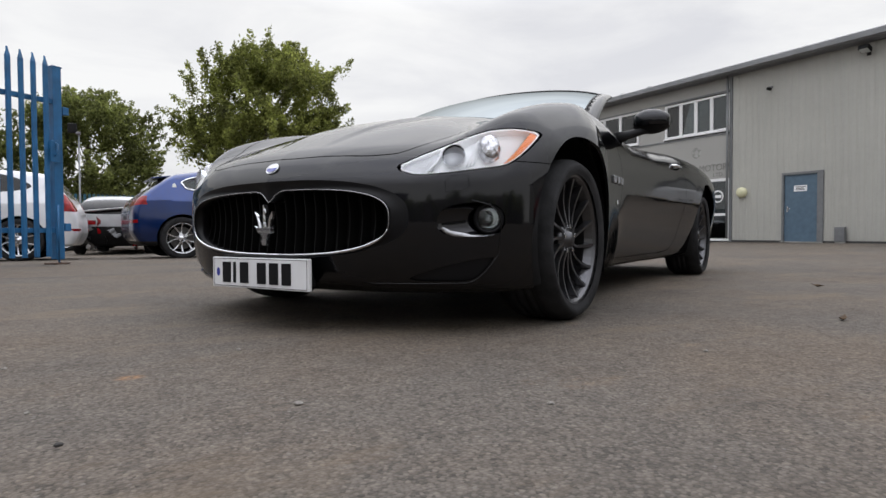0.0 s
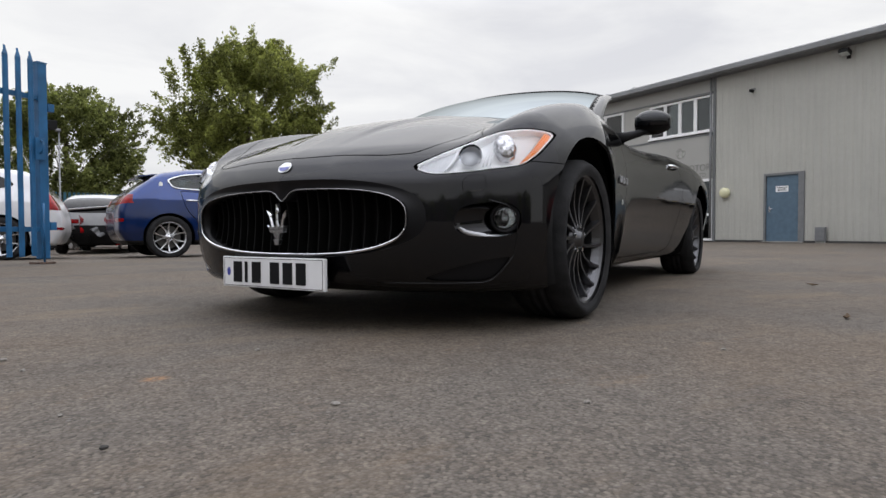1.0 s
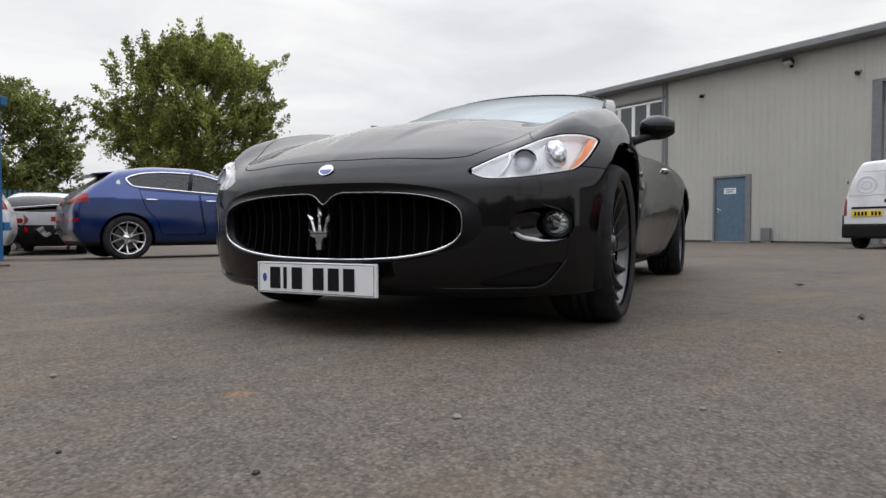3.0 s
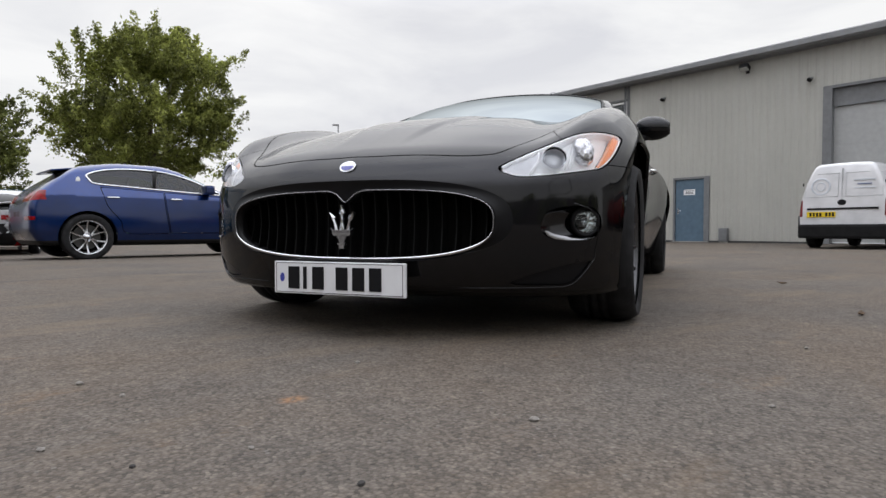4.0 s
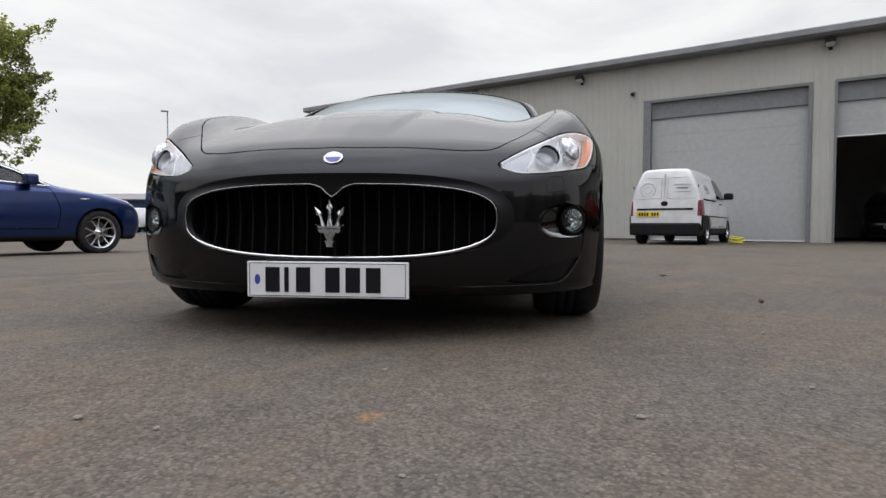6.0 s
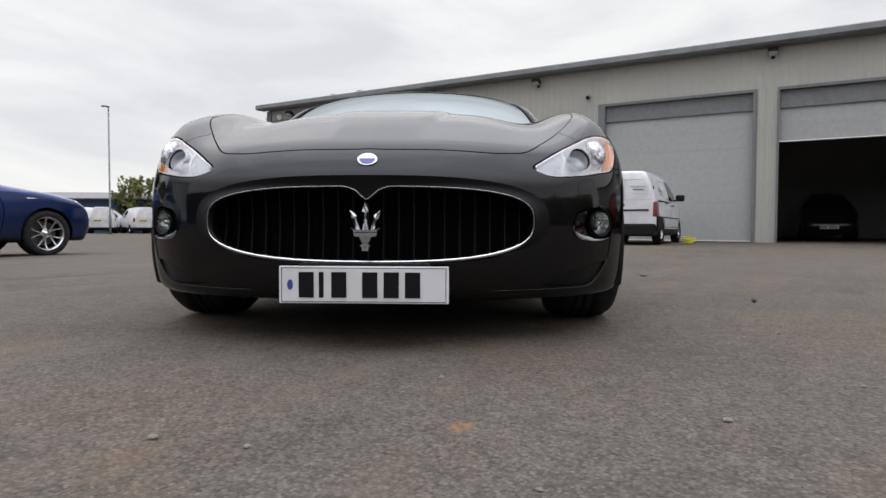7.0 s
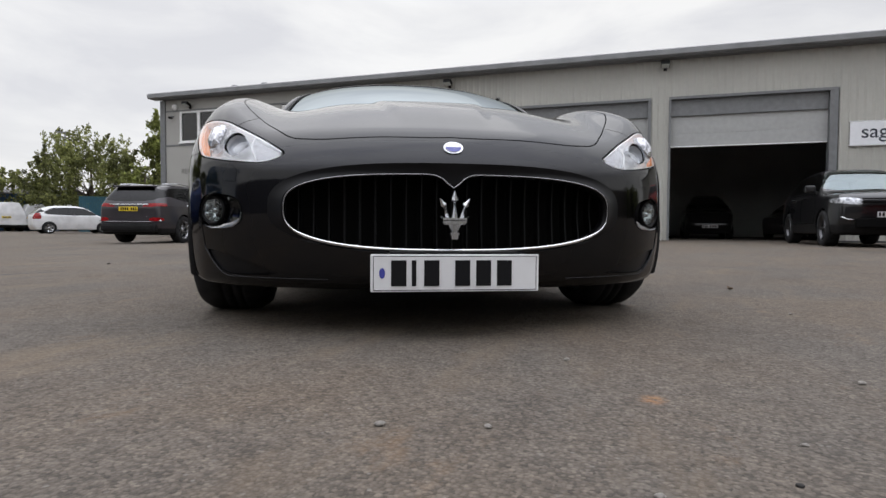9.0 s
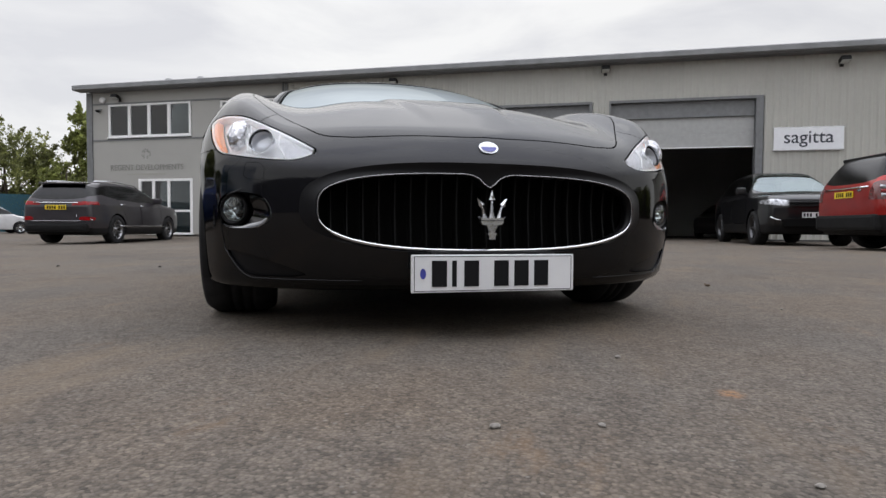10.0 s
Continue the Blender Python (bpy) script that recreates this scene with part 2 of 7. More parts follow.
def shell(f, lo, hi, cell):
    """The surface f = 0 inside a box, as vertices and triangles (marching tetrahedra, then settled)."""
    axes = [np.linspace(a, b, int(round((b - a) / cell)) + 1) for a, b in zip(lo, hi)]
    n = [len(a) for a in axes]
    g = np.stack(np.meshgrid(*axes, indexing="ij"), -1).reshape(-1, 3)
    val = f(g)
    val = np.where(np.abs(val) < 1e-9, 1e-9, val)
    idx = np.arange(len(g)).reshape(n)
    c = np.stack([idx[i:n[0] - 1 + i, j:n[1] - 1 + j, k:n[2] - 1 + k].ravel() for i in (0, 1) for j in (0, 1) for k in (0, 1)], 1)
    s = val[c] < 0
    c = c[s.any(1) & ~s.all(1)]
    tets = np.concatenate([c[:, list(q)] for q in ((0, 1, 3, 7), (0, 3, 2, 7), (0, 2, 6, 7), (0, 6, 4, 7), (0, 4, 5, 7), (0, 5, 1, 7))])
    ins = val[tets] < 0
    cnt = ins.sum(1)
    order = np.argsort(~ins, axis=1, kind="stable")
    tets = np.take_along_axis(tets, order, 1)
    tri = []
    t = tets[cnt == 1]
    tri.append(np.stack([t[:, [0, 1]], t[:, [0, 2]], t[:, [0, 3]]], 1))
    t = tets[cnt == 3]
    tri.append(np.stack([t[:, [0, 3]], t[:, [1, 3]], t[:, [2, 3]]], 1))
    t = tets[cnt == 2]
    tri.append(np.stack([t[:, [0, 2]], t[:, [0, 3]], t[:, [1, 2]]], 1))
    tri.append(np.stack([t[:, [1, 2]], t[:, [0, 3]], t[:, [1, 3]]], 1))
    e = np.sort(np.concatenate(tri).reshape(-1, 2), 1)
    key, inv = np.unique(e[:, 0].astype(np.int64) * len(g) + e[:, 1], return_inverse=True)
    a, b = key // len(g), key % len(g)
    w = (val[a] / (val[a] - val[b]))[:, None]
    v = settle(f, g[a] * (1 - w) + g[b] * w)
    return orient(f, v, inv.reshape(-1, 3))


def orient(f, v, t):
    n = np.cross(v[t[:, 1]] - v[t[:, 0]], v[t[:, 2]] - v[t[:, 0]])
    t = t[np.abs(n).sum(1) > 1e-12]
    n = np.cross(v[t[:, 1]] - v[t[:, 0]], v[t[:, 2]] - v[t[:, 0]])
    flip = (n * grad(f, v[t].mean(1))).sum(1) < 0
    t = t.copy()
    t[flip] = t[flip][:, ::-1]
    return v, t


def keep(v, t, s):
    """The part of a mesh where s(v) > 0, cut cleanly along s = 0."""
    val = s(v)
    val = np.where(np.abs(val) < 1e-7, 1e-7, val)
    pos = val[t] > 0
    cnt = pos.sum(1)
    out, rolled, edges = [t[cnt == 3]], [], []
    for want in (1, 2):
        q, p = t[cnt == want], pos[cnt == want]
        first = np.argmax(p, 1) if want == 1 else np.argmin(p, 1)
        rolled.append(np.take_along_axis(q, (first[:, None] + np.arange(3)) % 3, 1))
    one, two = rolled
    e = np.concatenate([one[:, [0, 1]], one[:, [0, 2]], two[:, [0, 1]], two[:, [0, 2]]])
    if len(e) == 0:
        return v, np.concatenate(out)
    es = np.sort(e, 1)
    key, inv = np.unique(es[:, 0].astype(np.int64) * len(v) + es[:, 1], return_inverse=True)
    a, b = key // len(v), key % len(v)
    w = (val[a] / (val[a] - val[b]))[:, None]
    nv = v[a] * (1 - w) + v[b] * w
    inv = inv + len(v)
    n1, n2 = len(one), len(two)
    i1, i2, i3, i4 = inv[:n1], inv[n1:2 * n1], inv[2 * n1:2 * n1 + n2], inv[2 * n1 + n2:]
    out.append(np.stack([one[:, 0], i1, i2], 1))
    out.append(np.stack([i3, two[:, 1], two[:, 2]], 1))
    out.append(np.stack([i3, two[:, 2], i4], 1))
    return np.concatenate([v, nv]), np.concatenate(out)


def outline(poly, n=6):
    """A closed smooth outline through the points of poly, n steps between two; a doubled point makes a corner."""
    p = np.array(poly, float)
    k, out = len(p), []
    for i in range(k):
        a, b, c, d = p[(i - 1) % k], p[i], p[(i + 1) % k], p[(i + 2) % k]
        if np.allclose(b, c):
            continue
        for q in range(n):
            t = q / n
            out.append(b + 0.5 * t * (c - a + t * (2 * a - 5 * b + 4 * c - d + t * (3 * (b - c) + d - a))))
    return np.array(out)


def inside(poly):
    """The distance to a closed outline, positive inside, for points of two columns."""
    p = np.asarray(poly, float)
    q = np.roll(p, -1, 0)

    def s(x):
        best, odd = np.full(len(x), 9.0), np.zeros(len(x), bool)
        near = ((x > p.min(0) - 0.1) & (x < p.max(0) + 0.1)).all(1)
        y = x[near]
        bb, oo = best[near], odd[near]
        for a, b in zip(p, q):
            d = b - a
            w = y - a
            t = np.clip((w @ d) / max(d @ d, 1e-12), 0, 1)
            bb = np.minimum(bb, ((w - t[:, None] * d) ** 2).sum(1))
            oo ^= ((a[1] > y[:, 1]) != (b[1] > y[:, 1])) & (y[:, 0] < (b[0] - a[0]) * (y[:, 1] - a[1]) / (b[1] - a[1] if b[1] != a[1] else 1e-12) + a[0])
        r = -np.full(len(x), 0.1)
        r[near] = np.where(oo, np.sqrt(bb), -np.sqrt(bb))
        return r
    return s


def skin(name, f, v, t, material, parent, label="", depth=0.012, lift=0.0):
    """A panel of the surface f: its outer skin with true normals, and a turned-in edge."""
    used, inv = np.unique(t, return_inverse=True)
    v, t = v[used], inv.reshape(-1, 3)
    g = grad(f, v)
    nrm = g / np.maximum(np.linalg.norm(g, axis=1), 1e-9)[:, None]
    v = v + lift * nrm
    e = np.concatenate([t[:, [0, 1]], t[:, [1, 2]], t[:, [2, 0]]])
    key = np.sort(e, 1)[:, 0].astype(np.int64) * len(v) + np.sort(e, 1)[:, 1]
    _, first, cnt = np.unique(key, return_index=True, return_counts=True)
    rim = e[first[cnt == 1]]
    rv, rinv = np.unique(rim, return_inverse=True)
    k = len(v)
    if depth and len(rv):
        v2 = np.concatenate([v, v[rv], v[rv] - depth * nrm[rv]])
        ri = rinv.reshape(-1, 2)
        quads = np.stack([ri[:, 1] + k, ri[:, 0] + k, ri[:, 0] + k + len(rv), ri[:, 1] + k + len(rv)], 1)
        faces = [tuple(q) for q in t.tolist()] + [tuple(q) for q in quads.tolist()]
    else:
        v2, faces = v, [tuple(q) for q in t.tolist()]
    me = bpy.data.meshes.new(name)
    me.from_pydata(v2.tolist(), [], faces)
    me.materials.append(material)
    me.polygons.foreach_set("use_smooth", [True] * len(me.polygons))
    n2 = np.zeros((len(v2), 3))
    n2[:k] = nrm
    if len(v2) > k:
        mid = np.zeros((len(rv), 3))
        d = np.cross(v[rim[:, 1]] - v[rim[:, 0]], nrm[rim[:, 0]])
        np.add.at(mid, rinv.reshape(-1, 2)[:, 0], d)
        np.add.at(mid, rinv.reshape(-1, 2)[:, 1], d)
        mid /= np.maximum(np.linalg.norm(mid, axis=1), 1e-9)[:, None]
        n2[k:k + len(rv)] = mid
        n2[k + len(rv):] = mid
    me.normals_split_custom_set_from_vertices(n2.tolist())
    ob = new(name, me)
    ob.parent = parent
    if label:
        tagged(ob, label)
    return ob


# ---- wheels ----
def wheel_style(kind):
    """Spokes as pairs of (turn at hub, turn at rim) in degrees."""
    if kind == "multi":
        return [(a + 7, a - 6) for a in range(0, 360, 24)]
    if kind == "twin":
        return [(a + d, a + 2.6 * d) for a in range(0, 360, 72) for d in (-7, 7)]
    return [(a, a) for a in range(0, 360, 72)]


def wheel(parent, x, y, r, rim, width, style, alloy, side):
    """A wheel under a car: tyre, with rim, hub cap and disc on it. side: +1 if it shows towards +y."""
    w = width / 2
    prof = [(rim - 0.005, -w * 0.95), (rim + 0.012, -w), (rim + (r - rim) * 0.55, -w * 1.06), (r - 0.018, -w * 0.97), (r - 0.003, -w * 0.78), (r, -w * 0.5)]
    for g in (-0.42, -0.12, 0.18):
        prof += [(r, w * g), (r - 0.008, w * (g + 0.03)), (r - 0.008, w * (g + 0.09)), (r, w * (g + 0.12))]
    prof += [(r, w * 0.5), (r - 0.003, w * 0.78), (r - 0.018, w * 0.97), (rim + (r - rim) * 0.55, w * 1.06), (rim + 0.012, w), (rim - 0.005, w * 0.95)]
    vs, fs = lathe(prof, 56)
    ob = link("wheel", vs, fs, M_RUBBER, parent, "black rubber tyre", smooth=True)
    ob.matrix_local = pose(x, y, r, 0, 0, 0 if side > 0 else 180)
    f = w * 0.86
    prof = [(rim - 0.004, -w * 0.9), (rim - 0.03, -w * 0.7), (rim - 0.035, w * 0.5), (rim - 0.022, f - 0.012), (rim - 0.012, f), (rim + 0.004, f + 0.006), (rim + 0.006, f - 0.004)]
    vs, fs = lathe(prof, 56)
    bm = bmesh.new()
    vv = [bm.verts.new(v) for v in vs]
    for q in fs:
        bm.faces.new([vv[i] for i in q])
    for a, b in wheel_style(style):
        a, b = radians(a), radians(b)
        wide = 0.0075 if style == "multi" else 0.015 if style == "twin" else 0.035
        rows = []
        for t in np.linspace(0, 1, 6):
            rr = 0.055 + (rim - 0.075) * t
            an = a + (b - a) * t
            dep = f - 0.028 + 0.022 * t - 0.03 * math.sin(math.pi * t) * 0.5
            c, s = math.cos(an), math.sin(an)
            ww = wide * (1.15 - 0.35 * t + (0.5 * max(t - 0.75, 0) * 4 if style == "multi" else 0.0))
            rows.append([bm.verts.new((rr * c - o * s, d, rr * s + o * c)) for o, d in ((-ww, dep - 0.03), (-ww * 0.7, dep), (ww * 0.7, dep), (ww, dep - 0.03))])
        for p, q in zip(rows, rows[1:]):
            for i in range(4):
                bm.faces.new((p[i], p[(i + 1) % 4], q[(i + 1) % 4], q[i]))
    part("rim", bm, alloy, ob, smooth=False)
    vs, fs = lathe([(0.0, f - 0.012), (0.03, f - 0.014), (0.034, f - 0.03), (0.07, f - 0.034), (0.078, f - 0.06), (0.02, f - 0.07)], 24)
    link("hub_cap", vs, fs, alloy, ob, smooth=True)
    for i in range(5):
        c, s = math.cos(i * 2 * math.pi / 5 + 0.3), math.sin(i * 2 * math.pi / 5 + 0.3)
        vs, fs = lathe([(0.0, f - 0.02), (0.009, f - 0.021), (0.011, f - 0.04)], 8)
        link("wheel_bolt", [(a + 0.053 * c, b, d + 0.053 * s) for a, b, d in vs], fs, M_CHROME, ob)
    vs, fs = lathe([(0.06, 0.0), (rim * 0.72, 0.0), (rim * 0.72, -0.028), (0.06, -0.028)], 32)
    link("brake_disc", vs, fs, M_DISC, ob)
    vs, fs = lathe([(0.0, -w * 0.55), (rim - 0.03, -w * 0.55)], 32)
    link("brake_shield", vs, fs, M_DARK, ob)
    return ob

# ---- ground: worn tarmac, one sheet to the horizon ----
def ground_z(x, y):
    """The yard lies level and falls a little towards the far north-east."""
    dip = 0.12 * float(step(7, 16, y)) * (1 - float(step(13, 17.5, x)))
    return -dip - 0.10 * float(step(16, 36, 0.55 * x + 0.83 * y))


def tarmac():
    m = mat("worn_tarmac", (0.103, 0.0915, 0.0805), 0.88, var=0.10, scale=0.45)
    nt = m.node_tree
    b = nt.nodes["Principled BSDF"]
    b.inputs["Specular IOR Level"].default_value = 0.3
    base = b.inputs["Base Color"].links[0].from_socket
    co = next(n for n in nt.nodes if n.type == "TEX_COORD").outputs["Object"]

    def nz(scale, detail=3.0, rough=0.6):
        n = nt.nodes.new("ShaderNodeTexNoise")
        n.inputs["Scale"].default_value, n.inputs["Detail"].default_value, n.inputs["Roughness"].default_value = scale, detail, rough
        nt.links.new(co, n.inputs["Vector"])
        return n.outputs[0]

    def mixed(kind, fac, a, bb):
        n = nt.nodes.new("ShaderNodeMix")
        n.data_type, n.blend_type = "RGBA", kind
        for i, v in ((0, fac), (6, a), (7, bb)):
            if isinstance(v, (int, float)):
                n.inputs[i].default_value = v
            elif isinstance(v, tuple):
                n.inputs[i].default_value = v
            else:
                nt.links.new(v, n.inputs[i])
        return n.outputs[2]

    def ramp(v, p0, p1, c0=(0, 0, 0, 1), c1=(1, 1, 1, 1)):
        n = nt.nodes.new("ShaderNodeValToRGB")
        n.color_ramp.elements[0].position, n.color_ramp.elements[0].color = p0, c0
        n.color_ramp.elements[1].position, n.color_ramp.elements[1].color = p1, c1
        nt.links.new(v, n.inputs[0])
        return n.outputs[0]

    def vec(sx, sy, sz=1.0):
        n = nt.nodes.new("ShaderNodeMapping")
        n.inputs["Scale"].default_value = (sx, sy, sz)
        n.inputs["Rotation"].default_value = (0, 0, 0.5)
        nt.links.new(co, n.inputs[0])
        return n.outputs[0]

    vor = nt.nodes.new("ShaderNodeTexVoronoi")
    vor.inputs["Scale"].default_value = 130.0
    nt.links.new(co, vor.inputs["Vector"])
    big = nt.nodes.new("ShaderNodeTexVoronoi")
    big.inputs["Scale"].default_value = 88.0
    nt.links.new(co, big.inputs["Vector"])
    # cooler and browner areas, oily darker patches
    c = mixed("MIX", ramp(nz(0.9, 5.0, 0.6), 0.40, 0.62), base, (0.110, 0.090, 0.072, 1))
    c = mixed("MULTIPLY", ramp(nz(2.1, 6.0, 0.7), 0.52, 0.70), c, (0.76, 0.75, 0.75, 1))
    c = mixed("MULTIPLY", 1.0, c, ramp(nz(14.0, 5.0, 0.75), 0.30, 0.72, (0.80, 0.80, 0.80, 1), (1.20, 1.19, 1.17, 1)))
    # stones of the aggregate: each its own grey, some larger and paler
    grey = ramp(vor.outputs["Color"], 0.05, 0.95, (0.52, 0.515, 0.51, 1), (1.52, 1.49, 1.44, 1))
    c = mixed("MULTIPLY", 0.9, c, grey)
    gap = ramp(vor.outputs["Distance"], 0.35, 0.75, (1.06, 1.06, 1.06, 1), (0.62, 0.61, 0.60, 1))
    c = mixed("MULTIPLY", 0.6, c, gap)
    few = mixed("MULTIPLY", 1.0, ramp(big.outputs["Color"], 0.86, 0.90), ramp(big.outputs["Distance"], 0.25, 0.45, (1, 1, 1, 1), (0, 0, 0, 1)))
    c = mixed("MIX", mixed("MULTIPLY", 1.0, few, (0.55, 0.55, 0.55, 1)), c, (0.20, 0.184, 0.168, 1))
    # sandy dust in the hollows, drawn out in streaks
    streak = nt.nodes.new("ShaderNodeTexNoise")
    streak.inputs["Scale"].default_value, streak.inputs["Detail"].default_value, streak.inputs["Roughness"].default_value = 1.6, 7.0, 0.7
    nt.links.new(vec(0.45, 1.5), streak.inputs["Vector"])
    dust = ramp(streak.outputs[0], 0.54, 0.70)
    c = mixed("MIX", mixed("MULTIPLY", 1.0, dust, (0.62, 0.62, 0.62, 1)), c, (0.149, 0.112, 0.077, 1))
    # sandy orange smears where something rusty was dragged
    smear = nt.nodes.new("ShaderNodeTexNoise")
    smear.inputs["Scale"].default_value, smear.inputs["Detail"].default_value, smear.inputs["Roughness"].default_value = 2.6, 8.0, 0.75
    nt.links.new(vec(0.7, 1.3), smear.inputs["Vector"])
    c = mixed("MIX", mixed("MULTIPLY", 1.0, ramp(smear.outputs[0], 0.60, 0.70), (0.45, 0.45, 0.45, 1)), c, (0.177, 0.114, 0.067, 1))
    spot_map, ball = nt.nodes.new("ShaderNodeMapping"), nt.nodes.new("ShaderNodeTexGradient")
    ball.gradient_type = "SPHERICAL"
    spot_map.inputs["Location"].default_value, spot_map.inputs["Scale"].default_value = (-0.607 / 0.045, -2.437 / 0.036, 0), (1 / 0.045, 1 / 0.036, 1)
    nt.links.new(co, spot_map.inputs[0])
    nt.links.new(spot_map.outputs[0], ball.inputs[0])
    rust = mixed("MULTIPLY", 1.0, ramp(ball.outputs[0], 0.05, 0.75), ramp(nz(55.0, 4.0, 0.7), 0.35, 0.58))
    c = mixed("MIX", mixed("MULTIPLY", 1.0, rust, (0.8, 0.8, 0.8, 1)), c, (0.29, 0.15, 0.072, 1))
    nt.links.new(c, b.inputs["Base Color"])
    bump = nt.nodes.new("ShaderNodeBump")
    bump.inputs["Strength"].default_value, bump.inputs["Distance"].default_value = 0.8, 0.0035
    nt.links.new(vor.outputs["Distance"], bump.inputs["Height"])
    bump.invert = True
    bump2 = nt.nodes.new("ShaderNodeBump")
    bump2.inputs["Strength"].default_value, bump2.inputs["Distance"].default_value = 0.6, 0.012
    nt.links.new(nz(26.0, 5.0, 0.7), bump2.inputs["Height"])
    nt.links.new(bump2.outputs[0], bump.inputs["Normal"])
    nt.links.new(bump.outputs[0], b.inputs["Normal"])
    return m


M_TARMAC = tarmac()
ticks = sorted({*np.linspace(-12, 48, 61).round(2), -900.0, -300.0, -100.0, -40.0, -20.0, 60.0, 80.0, 130.0, 300.0, 900.0})
gv = [(x, y, ground_z(x, y)) for y in ticks for x in ticks]
gn = len(ticks)
ground = link("ground", gv, [(j * gn + i, j * gn + i + 1, (j + 1) * gn + i + 1, (j + 1) * gn + i) for j in range(gn - 1) for i in range(gn - 1)], M_TARMAC, smooth=True)
tagged(ground, "worn grey tarmac yard with exposed stone and sandy dust", "ground", kind="structure")


# an old joint in the tarmac, filled with bitumen
M_SEAM = mat("bitumen_seam", (0.05, 0.048, 0.046), 0.85, var=0.3, scale=25, bump=0.5, bump_scale=120)
rs = random.Random(4)
xs = np.linspace(-6, 2.6, 90)
ys = [float(curve((-6, 7.2), (-2, 7.0), (0.25, 6.62), (1.3, 6.80), (2.6, 6.6))(np.array([x]))[0]) + rs.uniform(-0.012, 0.012) for x in xs]
ws_ = [rs.uniform(0.008, 0.022) for _ in xs]
sv = [(x, y + s * w, 0.0015 + 0.003 * (s == 0)) for x, y, w in zip(xs, ys, ws_) for s in (-1, 0, 1)]
seam = link("tarmac_seam", sv, [(3 * i + q, 3 * i + q + 3, 3 * i + q + 4, 3 * i + q + 1) for i in range(89) for q in (0, 1)], M_SEAM, smooth=True)
tagged(seam, "dark worn joint line across the tarmac", "joint", kind="structure")
# ---- the convertible: its body as one smooth surface, x from nose to tail, y across, z up ----
HERO_NOSE = curve((0, 0.030), (0.26, 0.047), (0.42, 0.078), (0.53, 0.116), (0.66, 0.182), (0.77, 0.272), (0.86, 0.385), (0.92, 0.52), (0.97, 0.76))
HERO_FACE = curve((0.12, 0.125), (0.15, 0.080), (0.18, 0.050), (0.22, 0.031), (0.28, 0.014), (0.34, 0.004), (0.40, 0.0), (0.50, 0.002), (0.545, 0.010), (0.60, 0.035), (0.66, 0.075), (0.75, 0.15))
HERO_HOOD = curve((-0.08, 0.50), (0.0, 0.575), (0.05, 0.622), (0.10, 0.655), (0.20, 0.702), (0.45, 0.800), (0.72, 0.873), (1.0, 0.917), (1.25, 0.943), (1.6, 0.955))
HERO_BELT = curve((1.0, 0.90), (1.4, 0.93), (1.8, 0.915), (2.3, 0.915), (2.7, 0.935), (3.2, 0.965), (3.6, 0.97), (4.0, 0.955), (4.5, 0.92), (4.9, 0.85))
HERO_WIDE = curve((0.0, 0.92), (0.6, 0.962), (0.88, 0.972), (1.2, 0.932), (1.6, 0.900), (2.2, 0.885), (2.8, 0.900), (3.4, 0.940), (3.85, 0.962), (4.3, 0.94), (4.7, 0.89), (4.95, 0.83))
HERO_SIDE = curve((0.12, 0.085), (0.16, 0.052), (0.22, 0.028), (0.30, 0.017), (0.40, 0.010), (0.50, 0.004), (0.60, 0.0), (0.70, 0.008), (0.80, 0.038), (0.90, 0.085), (1.0, 0.15))
HERO_BULGE = curve((-0.1, 0.03), (0.0, 0.068), (0.08, 0.102), (0.2, 0.100), (0.5, 0.080), (0.9, 0.055), (1.3, 0.025), (1.7, 0.0), (5.0, 0.0))
HERO_TAIL = curve((0, 4.89), (0.5, 4.85), (0.75, 4.74), (0.9, 4.5), (0.97, 4.2))


def hero_f(p):
    x, a, z = p[:, 0], np.sqrt(p[:, 1] ** 2 + 1e-6), p[:, 2]
    s = x - np.minimum(HERO_NOSE(np.minimum(a, 0.95)), 0.75)
    hood = HERO_HOOD(s) - 0.018 * (a / 0.8) ** 2
    hood = hood + HERO_BULGE(s) * np.exp(-((a - 0.80) / 0.125) ** 2)
    hood = hood - 0.022 * np.exp(-((a - 0.55) / 0.13) ** 2) * step(0.25, 0.75, s) * (1 - step(1.0, 1.7, x))
    crest = 0.15 + 0.09 * step(0.1, 1.0, s)
    hood = hood + 0.011 * (1 - step(-0.03, 0.025, a - crest)) * step(0.12, 0.45, s)
    belt = HERO_BELT(x) - 0.03 * (a / 0.8) ** 2
    b = step(1.1, 1.7, x)
    top = z - (hood * (1 - b) + belt * b)
    front = HERO_NOSE(np.minimum(a, 1.0)) + HERO_FACE(z) - x
    side = a - (HERO_WIDE(x) - HERO_SIDE(z) - 0.16 * np.maximum(0.56 - z, 0) * step(1.2, 1.7, x))
    tail = x - HERO_TAIL(np.minimum(a, 1.0)) + 0.25 * (z - 0.6) ** 2
    f = smax(front * 0.85, top, 0.05)
    f = smax(f, side, 0.06 + 0.07 * step(1.5, 1.9, x))
    f = smax(f, tail, 0.08)
    return smax(f, 0.145 + 0.02 * step(0.3, 1.0, x) - z, 0.03)

